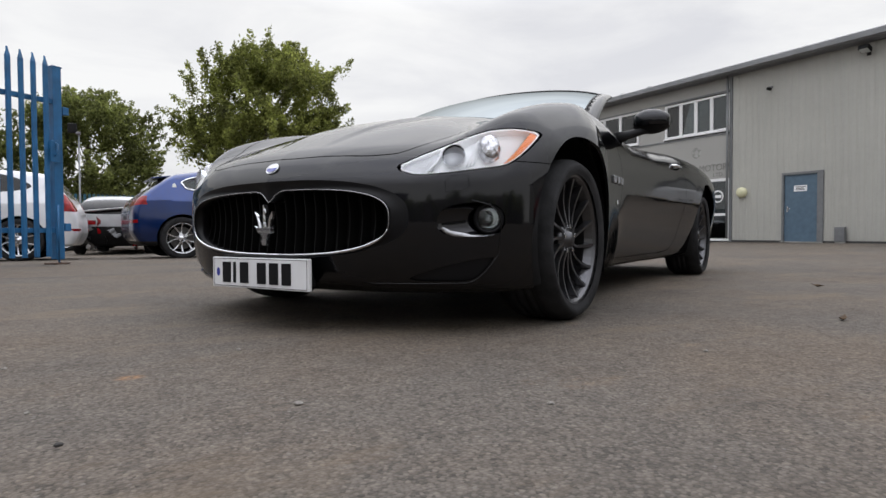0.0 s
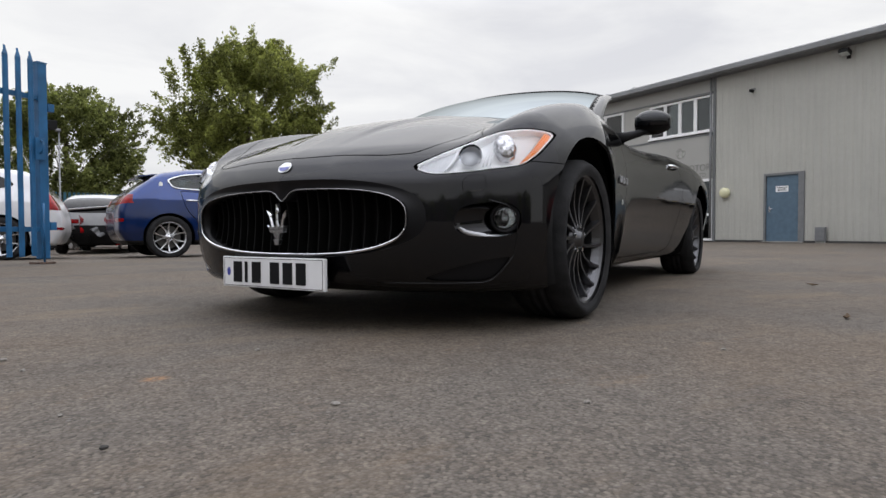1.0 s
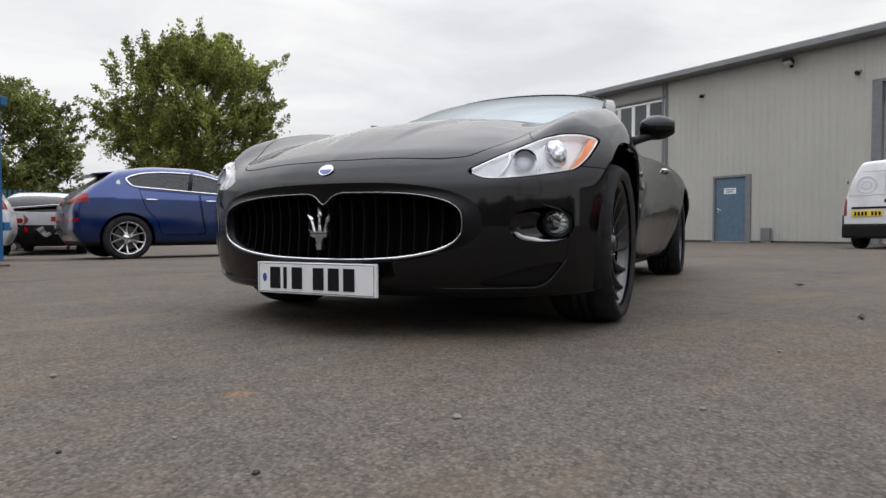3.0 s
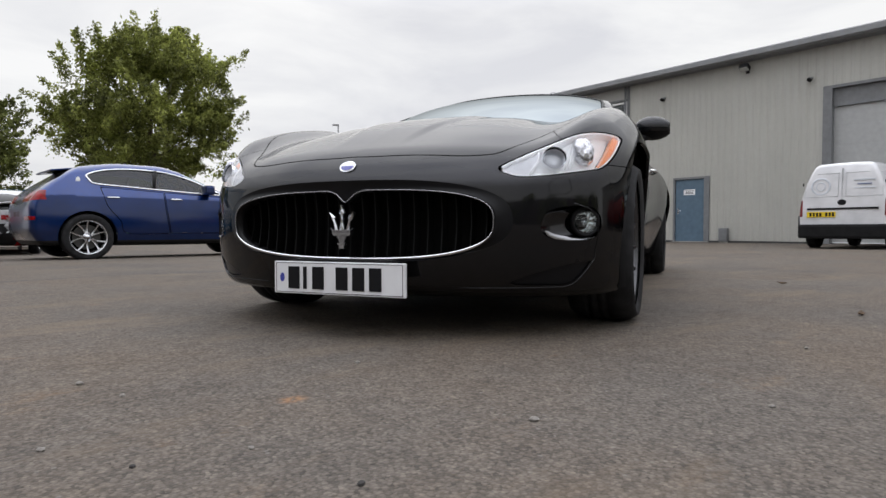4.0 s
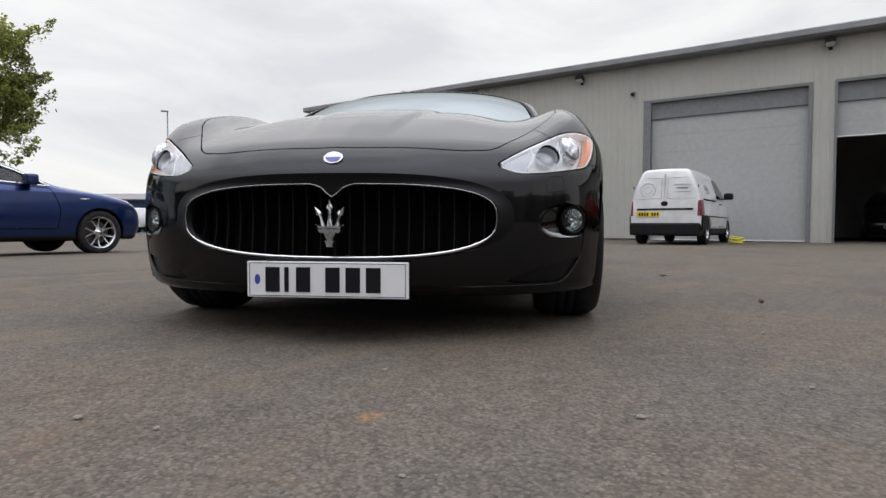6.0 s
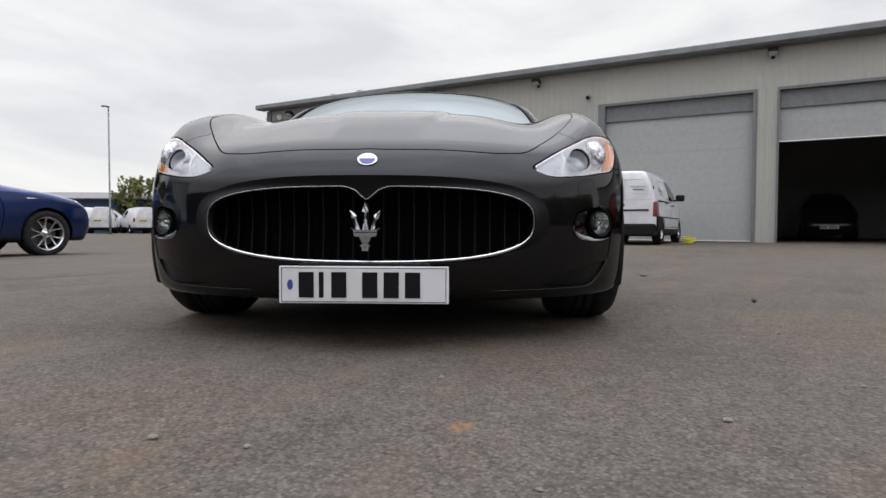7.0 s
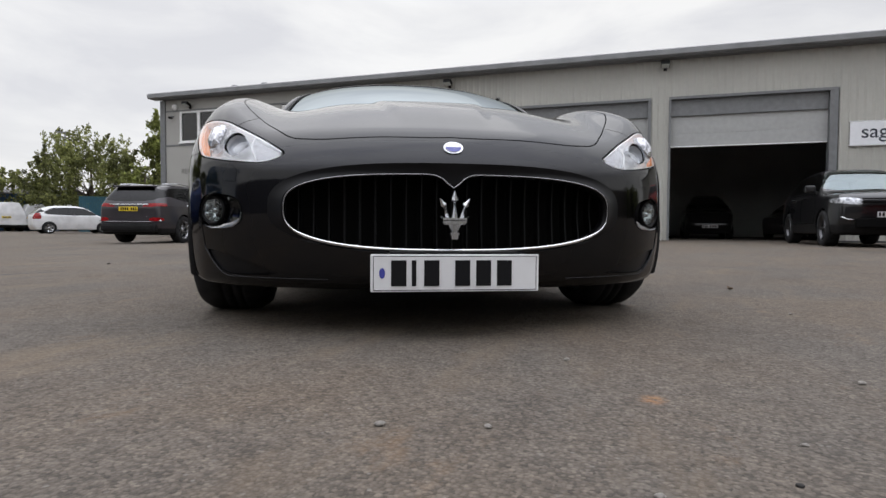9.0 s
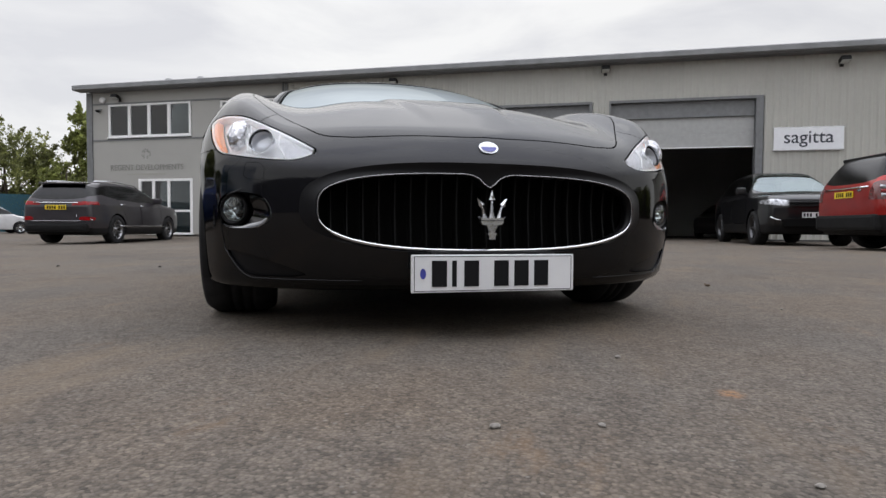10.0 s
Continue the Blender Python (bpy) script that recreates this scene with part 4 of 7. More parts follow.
# windscreen and its frame
def screen(u, w):
    """A point of the windscreen: u across from -1 to 1, w from its foot to its top."""
    x = (1.16 + 0.34 * u * u) * (1 - w) + (1.985 + 0.17 * u * u) * w
    y = u * (0.715 * (1 - w) + 0.610 * w)
    z = 0.925 * (1 - w) + (1.238 - 0.02 * u * u - 0.03 * u ** 6) * w + 0.035 * math.sin(math.pi * w)
    return x, y, z
nu, nw = 32, 14
vs = [screen(-1 + 2 * i / nu, j / nw) for j in range(nw + 1) for i in range(nu + 1)]
fs = [(j * (nu + 1) + i, j * (nu + 1) + i + 1, (j + 1) * (nu + 1) + i + 1, (j + 1) * (nu + 1) + i) for j in range(nw) for i in range(nu)]
ws = link("windscreen", vs, fs, glass("windscreen_glass", (0.29, 0.345, 0.355), ior=1.18, sheen=(0.30, 0.33, 0.34)), hero, "curved raked windscreen", smooth=True)
ws.visible_shadow = False
tube("windscreen_header", [screen(-1 + 2 * i / 24, 1.0) for i in range(25)], 0.006, M_PAINT, ws, 8)
for sg in (-1, 1):
    bm = bmesh.new()
    rows = []
    for j in range(11):
        w = -0.05 + 1.06 * j / 10
        p, q = Vector(screen(sg * 0.985, w)), Vector(screen(sg * 1.0, w))
        o = Vector((0.055, sg * 0.030, -0.018)) * (1.3 - 0.5 * w)
        out = Vector((0.004, sg * 0.022, 0.006))
        rows.append([bm.verts.new(v) for v in (p + Vector((-0.008, 0, 0.008)), q + out, q + out + o * 0.6, q + o, p + o * 0.8)])
    for a, b in zip(rows, rows[1:]):
        for i in range(5):
            bm.faces.new((a[i], a[(i + 1) % 5], b[(i + 1) % 5], b[i]))
    part("windscreen_pillar", bm, M_PAINT, ws, smooth=True)
    tube("windscreen_seal", [Vector(screen(sg * 0.975, j / 10)) + Vector((-0.006, 0, 0.004)) for j in range(11)], 0.005, M_BLACK, ws, 6)
    # door mirror
    vs, fs = [], []
    for i in range(17):
        t = i / 16
        k = max(math.sin(math.pi * (0.04 + 0.92 * t)), 0.02) ** 0.42
        yc = 0.815 + 0.19 * t
        for j in range(20):
            a = 2 * math.pi * j / 20
            ry = 0.070 * k * (1.0 - 0.12 * t)
            rx = 0.075 * k if math.cos(a) < 0 else 0.055 * k
            vs.append((2.07 + 0.02 * t + rx * math.cos(a), sg * yc, 0.985 + (0.012 if math.sin(a) > 0 else -0.004) + ry * math.sin(a) * (1 if math.sin(a) > 0 else 0.92)))
    fs = [(i * 20 + j, i * 20 + (j + 1) % 20, (i + 1) * 20 + (j + 1) % 20, (i + 1) * 20 + j) for i in range(16) for j in range(20)] + [tuple(range(20)), tuple(range(320, 340))]
    mir = link("door_mirror", vs, fs, M_PAINT, hero, "dark grey door mirror on a slim arm", smooth=True)
    lower = [(x, y * 1.001, min(z, 0.962) - 0.002) for x, y, z in vs]
    link("mirror_base", [(2.075 + (x - 2.075) * 1.03, y, z) for x, y, z in lower], fs, M_BLACK, mir, smooth=True)
    tube("mirror_arm", [(1.90, sg * 0.76, 0.885), (1.96, sg * 0.80, 0.905), (2.03, sg * 0.86, 0.93), (2.06, sg * 0.90, 0.94)], [0.034, 0.026, 0.020, 0.018], M_BLACK, mir, 10)
    # door handle, wing vents
    d = door_obs[sg]
    def side_y(x, z):
        ys = np.arange(0.6, 1.05, 0.001)
        return float(ys[np.argmax(hero_f(np.stack([np.full(len(ys), x), ys, np.full(len(ys), z)], 1)) > 0)])
    tube("door_handle", [(x, sg * (side_y(x, 0.812) + o), 0.812) for x, o in ((2.86, -0.002), (2.88, 0.018), (2.96, 0.022), (3.02, 0.018), (3.04, -0.002))], 0.011, M_CHROME, d, 8, label="chrome door handle")
    for k in range(3):
        x = 1.30 + 0.080 * k
        bm = bmesh.new()
        y = side_y(x, 0.60)
        add_box(bm, (x - 0.018, sg * y - 0.010, 0.584), (x + 0.018, sg * y + 0.004, 0.620), 0.004)
        part("wing_vent", bm, M_DIMCHROME, hero, "small chrome-rimmed wing vent")
        # the vent's shaded hollow, put in as a near-black block
        bm = bmesh.new()
        add_box(bm, (x - 0.013, sg * y - 0.008, 0.589), (x + 0.013, sg * y + 0.0065, 0.615), 0.003)
        part("wing_vent_opening", bm, M_DARK, hero)
    y = side_y(1.42, 0.50)
    box("wing_badge", (1.405, sg * y - 0.004, 0.488), (1.425, sg * y + 0.004, 0.512), M_CHROME, hero, "small chrome badge", 0.002)

# nose badge
bx = float(front_x(0.0, 0.598)[0])
mm = look((bx - 0.001, 0, 0.598), (bx + 0.9, 0, 0.598 - 0.62)) @ Matrix.Diagonal((0.031, 0.024, 1, 1))
for nm, r, h, m2, half in (("badge_rim", 1.0, 0.004, M_CHROME, 0), ("badge_white", 0.86, 0.0055, M_WHITE_ENAMEL, 0), ("badge_blue", 0.80, 0.0065, M_BLUE_ENAMEL, 1)):
    pts = [(r * math.cos(a), r * math.sin(a)) for a in np.linspace(math.pi, 2 * math.pi, 24)] if half else [(r * math.cos(a), r * math.sin(a)) for a in np.linspace(0, 2 * math.pi, 32)[:-1]]
    prism(nm, pts, h, mm, m2, hero)

# number plate with bars for its characters
plate = box("number_plate", (-0.006, -0.26, 0.153), (0.010, 0.26, 0.267), M_WHITE_PLATE, hero, "white front number plate", 0.004)
pb = -0.0095
for y0, y1, z0, z1 in ((-0.252, 0.252, 0.2605, 0.2625), (-0.252, 0.252, 0.1575, 0.1595), (-0.252, -0.250, 0.1575, 0.2625), (0.250, 0.252, 0.1575, 0.2625)):
    box("plate_border", (pb + 0.003, y0, z0), (pb + 0.0045, y1, z1), M_INK, plate)
for y in (-0.175, -0.129, -0.075, 0.020, 0.085, 0.150):
    wdt = 0.014 if abs(y + 0.129) < 0.001 else 0.046
    box("plate_bar", (pb + 0.001, -y - wdt / 2, 0.171), (pb + 0.0045, -y + wdt / 2, 0.249), M_INK, plate)
prism("plate_emblem", [(0.009 * math.cos(a), 0.016 * math.sin(a)) for a in np.linspace(0, 2 * math.pi, 21)[:-1]], 0.002, look((pb + 0.004, 0.225, 0.21), (1, 0.225, 0.21)), M_BLUE_ENAMEL, plate)
box("plate_bracket", (0.0, -0.20, 0.16), (0.09, 0.20, 0.275), M_BLACK, hero, "black plate bracket", 0.004)

# cabin: tub, dashboard, steering wheel, seats
box("cabin_tub", (1.5, -0.70, 0.28), (3.1, 0.70, 0.34), M_BLACK, hero, "dark cabin floor")
for lo, hi in (((1.5, -0.74, 0.3), (3.05, -0.70, 0.86)), ((1.5, 0.70, 0.3), (3.05, 0.74, 0.86)), ((3.0, -0.72, 0.3), (3.06, 0.72, 0.88))):
    box("cabin_lining", lo, hi, M_LEATHER, hero, "tan-grey leather lining", 0.01)
bm = bmesh.new()
add_box(bm, (1.42, -0.70, 0.62), (1.86, 0.70, 0.90), 0.05)
part("dashboard", bm, M_BLACK, hero, "dark dashboard")
sw = Matrix.Translation((2.02, -0.36, 0.83)) @ pose(0, 0, 0, 0, -65, 0)
tube("steering_wheel", [sw @ Vector((0.18 * math.cos(a), 0.18 * math.sin(a), 0)) for a in np.linspace(0, 2 * math.pi, 33)[:-1]], 0.015, M_BLACK, hero, 8, True)
for sg in (-1, 1):
    for sx, nm in ((2.35, "front_seat"), (2.88, "rear_seat")):
        bm = bmesh.new()
        add_box(bm, (sx - 0.22, sg * 0.36 - 0.25, 0.34), (sx + 0.24, sg * 0.36 + 0.25, 0.56), 0.05)
        add_box(bm, (sx + 0.10, sg * 0.36 - 0.25, 0.50), (sx + 0.26, sg * 0.36 + 0.25, 0.95 if nm == "front_seat" else 0.84), 0.05)
        if nm == "front_seat":
            add_box(bm, (sx + 0.20, sg * 0.36 - 0.13, 0.93), (sx + 0.29, sg * 0.36 + 0.13, 1.06), 0.04)
        part(nm, bm, M_LEATHER, hero, "tan-grey leather seat")

# ---- the industrial unit: a long clad wall along y, facing the yard ----
WX = 18.72
M_CLAD = mat("pale_grey_cladding", (0.385, 0.38, 0.346), 0.45, var=0.03, scale=0.6, fine=0.05, fine_scale=9.0, bump=0.02, bump_scale=40)
M_PANEL = mat("flat_grey_panel", (0.345, 0.34, 0.32), 0.45, var=0.03, scale=0.5)
M_TRIM = mat("mid_grey_trim", (0.16, 0.165, 0.17), 0.45, var=0.06)
M_FASCIA = mat("grey_gutter", (0.20, 0.205, 0.21), 0.45, var=0.08, scale=2)
M_ROLLER = mat("grey_roller_door", (0.36, 0.365, 0.36), 0.45, var=0.03)
M_FRAME_WHITE = mat("white_upvc", (0.78, 0.78, 0.78), 0.35, var=0.02)
M_WINDOW = glass("office_window_glass", (0.40, 0.44, 0.45), ior=1.6)
M_DOOR_BLUE = mat("blue_grey_steel_door", (0.085, 0.135, 0.185), 0.4, var=0.05, bump=0.03, bump_scale=200)
M_INSIDE = mat("unlit_wall", (0.55, 0.55, 0.53), 0.8, var=0.03, scale=0.8)
M_CONC = mat("concrete", (0.30, 0.29, 0.27), 0.85, var=0.12, scale=3, bump=0.3, bump_scale=50)
M_TEXT = mat("grey_lettering", (0.22, 0.22, 0.205), 0.5, var=0.0)

# dark colour for the shadow line where the cladding meets the ground
M_BASE_SHADE = mat("base_shadow_line", (0.045, 0.045, 0.045), 0.6, var=0.15, scale=3)

wall = thing("wall_east", "pale grey profiled steel wall of an industrial unit", "wall", kind="structure")


def clad(y0, y1, z0, z1):
    """Profiled sheets about a metre wide between two ends, each a part."""
    k = max(1, round((y1 - y0) / 1.0))
    for q in range(k):
        a, b = y0 + (y1 - y0) * q / k, y0 + (y1 - y0) * (q + 1) / k
        n = max(1, round((b - a) / 0.2))
        w = (b - a) / n
        prof = []
        for i in range(n):
            s = a + i * w
            prof += [(s, 0.0), (s + w * 0.50, 0.0), (s + w * 0.68, -0.017), (s + w * 0.82, -0.017)]
        prof.append((b, 0.0))
        vs = [(WX + d, y, z) for y, d in prof for z in (z0, z1)]
        fs = [(2 * i, 2 * i + 1, 2 * i + 3, 2 * i + 2) for i in range(len(prof) - 1)]
        vs += [(WX + 0.08, a, z0), (WX + 0.08, a, z1), (WX + 0.08, b, z0), (WX + 0.08, b, z1)]
        m = len(vs)
        fs += [(m - 4, m - 3, m - 1, m - 2), (0, m - 4, m - 3, 1), (m - 2, m - 6, m - 5, m - 1)]
        link("cladding_sheet", vs, fs, M_CLAD, wall)


def slab(name, y0, y1, z0, z1, material, parent, d0=0.0, d1=0.08, label="", bevel=0.0):
    return box(name, (WX + d0, y0, z0), (WX + d1, y1, z1), material, parent, label, bevel)


EAVE, SOFF = 5.66, 5.44
clad(6.98, 10.12, 0.055, SOFF + 0.1)
clad(10.12, 11.33, 2.11, SOFF + 0.1)
clad(11.33, 13.0, 0.055, SOFF + 0.1)
clad(-2.45, 6.98, 4.33, SOFF + 0.1)
clad(-18.0, -2.45, 0.055, SOFF + 0.1)
# thin dark strips paint the shadow line along the wall's foot
for a, b in ((6.98, 10.12), (11.33, 13.0), (-18.0, -2.45), (13.0, 16.3)):
    slab("base_trim", a, b, 0.0, 0.053, M_BASE_SHADE, wall, -0.012, 0.07)
# office end with flat panels
slab("flat_panel", 13.06, 21.25, 2.12, 3.60, M_PANEL, wall)
slab("flat_panel", 13.06, 21.25, 4.97, SOFF + 0.1, M_PANEL, wall)
for a, b in ((15.72, 16.9), (20.56, 21.25), (13.06, 13.075)):
    slab("flat_panel", a, b, 3.60, 4.97, M_PANEL, wall)
for a, b in ((13.98, 16.88), (19.22, 21.25)):
    slab("flat_panel", a, b, 0.055, 2.12, M_PANEL, wall)
for z in (3.58, 4.965):
    slab("panel_rail", 13.06, 21.25, z, z + 0.06, M_TRIM, wall, -0.02, 0.0)
slab("corner_post", 12.99, 13.07, 0.0, SOFF, M_TRIM, wall, -0.05, 0.06)
slab("corner_post", 21.25, 21.50, 0.0, SOFF, M_TRIM, wall, -0.05, 0.20)
tube("down_pipe", [(WX - 0.10, 13.12, 0.1), (WX - 0.10, 13.12, SOFF)], 0.038, M_TRIM, wall, 8)

# roof, gutter, the rest of the shell
gut = thing("gutter", "long grey eaves gutter and fascia", "gutter", kind="structure")
bm = bmesh.new()
prof = [(-0.50, EAVE - 0.02), (-0.50, EAVE - 0.17), (-0.44, EAVE - 0.20), (-0.04, EAVE - 0.20), (-0.04, EAVE + 0.02), (-0.44, EAVE + 0.02)]
rows = [[bm.verts.new((WX + d, y, z)) for d, z in prof] for y in (-18.0, 21.72)]
for i in range(6):
    bm.faces.new((rows[0][i], rows[0][(i + 1) % 6], rows[1][(i + 1) % 6], rows[1][i]))
bm.faces.new(rows[0]), bm.faces.new(rows[1][::-1])
part("fascia", bm, M_FASCIA, gut)
box("soffit", (WX - 0.40, -18.0, SOFF), (WX, 21.25, SOFF + 0.02), M_TRIM, gut)
M_ROOF = mat("grey_roof_sheet", (0.24, 0.24, 0.235), 0.5, var=0.06, scale=1)
link("roof", [(WX - 0.04, -18, EAVE + 0.01), (WX - 0.04, 21.72, EAVE + 0.01), (WX + 11, 21.72, EAVE + 1.1), (WX + 11, -18, EAVE + 1.1), (WX + 22, -18, EAVE), (WX + 22, 21.72, EAVE)], [(0, 1, 2, 3), (3, 2, 5, 4)], M_ROOF, None)
tagged(bpy.data.objects["roof"], "shallow grey sheet roof", "roof", kind="structure")
link("wall_north", [(WX + 0.08, 21.5, 0), (WX + 22, 21.5, 0), (WX + 22, 21.5, EAVE), (WX + 11, 21.5, EAVE + 1.1), (WX + 0.08, 21.5, EAVE)], [(0, 1, 2, 3, 4)], M_CLAD)
tagged(bpy.data.objects["wall_north"], "pale grey gable wall", "wall", kind="structure")
box("wall_back", (WX + 11.0, -18, 0), (WX + 11.1, 21.5, EAVE), M_INSIDE)
tagged(bpy.data.objects["wall_back"], "dark rear wall inside the workshop", "wall", kind="structure")
box("wall_divider", (WX + 0.09, 6.9, 0), (WX + 11.0, 7.1, EAVE), M_INSIDE)
tagged(bpy.data.objects["wall_divider"], "dark partition wall inside the workshop", "wall", kind="structure")
box("wall_south", (WX + 0.09, -18.1, 0), (WX + 11.0, -18.0, EAVE), M_INSIDE)
tagged(bpy.data.objects["wall_south"], "plain end wall of the unit", "wall", kind="structure")
box("ceiling", (WX + 0.09, -18, EAVE - 0.10), (WX + 11.0, 6.9, EAVE - 0.02), M_INSIDE)
tagged(bpy.data.objects["ceiling"], "dark underside of the workshop roof", "ceiling", kind="structure")
slab("wall_lining", -18.0, -2.45, 0.0, SOFF, M_INSIDE, wall, 0.085, 0.12)


def roller(name, y0, y1, bottom, label, jr=0.20, jl=0.26):
    """A roller door: frame, head box, shutter of wide sections."""
    d = thing(name, label, "roller door", kind="structure")
    slab("jamb", y1 - jl, y1, 0.0, 4.33, M_TRIM, d, -0.04, 0.25)
    slab("jamb", y0, y0 + jr, 0.0, 4.33, M_TRIM, d, -0.04, 0.25)
    slab("head", y0 + jr, y1 - jl, 4.25, 4.33, M_TRIM, d, -0.04, 0.25)
    slab("head_box", y0 + jr, y1 - jl, 3.76, 4.25, M_TRIM, d, 0.10, 0.30, bevel=0.01)
    z, k = 3.76, 0
    while z > bottom + 0.01:
        h = min(0.52, z - bottom)
        slab("shutter_section", y0 + jr, y1 - jl, z - h + 0.0015, z, M_ROLLER, d, 0.17, 0.21, bevel=0.0025)
        z -= h
    slab("bottom_bar", y0 + jr, y1 - jl, bottom, bottom + 0.03, M_FRAME_WHITE, d, 0.155, 0.168)
    return d


roller("roller_door_1", 2.50, 6.98, 0.02, "closed grey sectional roller door in a dark frame", jr=0.09, jl=0.22)
roller("roller_door_2", -2.42, 1.99, 2.83, "grey roller door half raised over a dark workshop", jl=0.06)
clad(1.993, 2.497, 0.0, 4.33)

# personnel door
pd = thing("door_1", "blue-grey steel door, shut, in a grey frame", "door", kind="structure")
for a, b, z0, z1 in ((11.27, 11.33, 0.0, 2.11), (10.12, 10.29, 0.0, 2.11), (10.29, 11.27, 2.04, 2.11)):
    slab("door_frame", a, b, z0, z1, M_TRIM, pd, -0.04, 0.06, bevel=0.004)
leaf = slab("door_leaf", 10.295, 11.265, 0.03, 2.035, M_DOOR_BLUE, pd, 0.012, 0.055, bevel=0.003)
tube("door_handle", [(WX - 0.03, 11.17, 1.02), (WX - 0.03, 11.06, 1.02)], 0.011, M_CHROME, pd, 8)
slab("handle_plate", 11.15, 11.19, 0.92, 1.10, M_ALLOY, pd, -0.002, 0.012)
slab("door_notice", 10.60, 10.98, 1.53, 1.71, M_FRAME_WHITE, pd, 0.004, 0.0115)
for z, w in ((1.655, 0.30), (1.61, 0.24), (1.57, 0.27)):
    slab("notice_bar", 10.79 - w / 2, 10.79 + w / 2, z, z + 0.018, M_INK, pd, 0.002, 0.004)
slab("door_sill", 10.12, 11.33, 0.0, 0.028, M_CONC, pd, -0.12, 0.08)


def window(name, y0, y1, z0, z1, panes):
    w = thing(name, "white-framed window with dark panes", "window", kind="structure")
    for a, b, c, d in ((y0, y1, z0, z0 + 0.07), (y0, y1, z1 - 0.07, z1), (y0, y0 + 0.09, z0 + 0.07, z1 - 0.07), (y1 - 0.09, y1, z0 + 0.07, z1 - 0.07)):
        slab("window_frame", a, b, c, d, M_FRAME_WHITE, w, -0.012, 0.07, bevel=0.006)
    n = panes
    s = (y1 - y0 - 0.14) / n
    for i in range(n):
        a = y0 + 0.07 + i * s
        if i:
            slab("mullion", a - 0.065, a + 0.065, z0 + 0.07, z1 - 0.07, M_FRAME_WHITE, w, -0.010, 0.07, bevel=0.006)
        slab("pane", a + (0.065 if i else 0.02), a + s - (0.065 if i < n - 1 else 0.02), z0 + 0.07, z1 - 0.07, M_WINDOW, w, 0.03, 0.036)
    slab("window_sill", y0 - 0.03, y1 + 0.03, z0 - 0.045, z0, M_FRAME_WHITE, w, -0.06, 0.07, bevel=0.006)
    return w


window("window_1", 13.09, 15.70, 3.72, 4.93, 4)
window("window_2", 16.93, 20.54, 3.72, 4.965, 4)
box("office_backing", (WX + 3.0, 13.0, 0.1), (WX + 3.1, 21.3, EAVE - 0.1), M_INSIDE, wall)
M_BLIND = mat("pale_blue_blind", (0.50, 0.56, 0.57), 0.7, var=0.06, scale=6)
for y0, y1 in ((19.72, 20.40), (15.02, 15.58)):
    for k in range(6):
        a, b = y0 + (y1 - y0) * k / 6, y0 + (y1 - y0) * (k + 0.88) / 6
        box("blind_strip", (WX + 0.12 + 0.02 * (k % 2), a, 3.82), (WX + 0.135 + 0.02 * (k % 2), b, 4.84), M_BLIND, wall)
box("office_floor", (WX + 0.09, 13.0, 2.9), (WX + 3.0, 21.3, 3.0), M_INSIDE, wall)


def glazed_door(name, y0, y1, leaves):
    g = thing(name, "white-framed glazed entrance with dark glass", "door", kind="structure")
    n = len(leaves) - 1
    slab("frame_head", y0, y1, 2.03, 2.12, M_FRAME_WHITE, g, -0.015, 0.08, bevel=0.006)
    slab("frame_foot", y0, y1, 0.02, 0.10, M_FRAME_WHITE, g, -0.015, 0.08, bevel=0.006)
    for i, y in enumerate(leaves):
        slab("frame_post", max(y0, y - 0.055), min(y1, y + 0.055), 0.10, 2.03, M_FRAME_WHITE, g, -0.015, 0.08, bevel=0.006)
    for a, b in zip(leaves, leaves[1:]):
        slab("mid_rail", a + 0.055, b - 0.055, 0.87, 0.95, M_FRAME_WHITE, g, -0.01, 0.07, bevel=0.006)
        slab("pane", a + 0.055, b - 0.055, 0.10, 0.87, M_WINDOW, g, 0.03, 0.036)
        slab("pane", a + 0.055, b - 0.055, 0.95, 2.03, M_WINDOW, g, 0.03, 0.036)
    return g


e1 = glazed_door("door_2", 13.08, 13.98, (13.12, 13.94))
glazed_door("door_3", 16.88, 19.22, (16.93, 17.90, 18.56, 19.17))


def disc(name, y, z, r0, r1, material, d, parent=None, n=32):
    vs = [(WX + dd, y + r * math.cos(2 * math.pi * i / n), z + r * math.sin(2 * math.pi * i / n)) for dd in (d, d + 0.006) for r in (r0, r1) for i in range(n)]
    fs = []
    for i in range(n):
        j = (i + 1) % n
        fs += [(i, j, n + j, n + i), (2 * n + i, 3 * n + i, 3 * n + j, 2 * n + j), (n + i, n + j, 3 * n + j, 3 * n + i), (i, 2 * n + i, 2 * n + j, j)]
    return link(name, vs, fs, material, parent)


disc("door_emblem", 13.53, 1.52, 0.16, 0.21, M_FRAME_WHITE, 0.02, e1)
box("door_emblem_bar", (WX + 0.02, 13.40, 1.47), (WX + 0.026, 13.66, 1.57), M_FRAME_WHITE, e1)


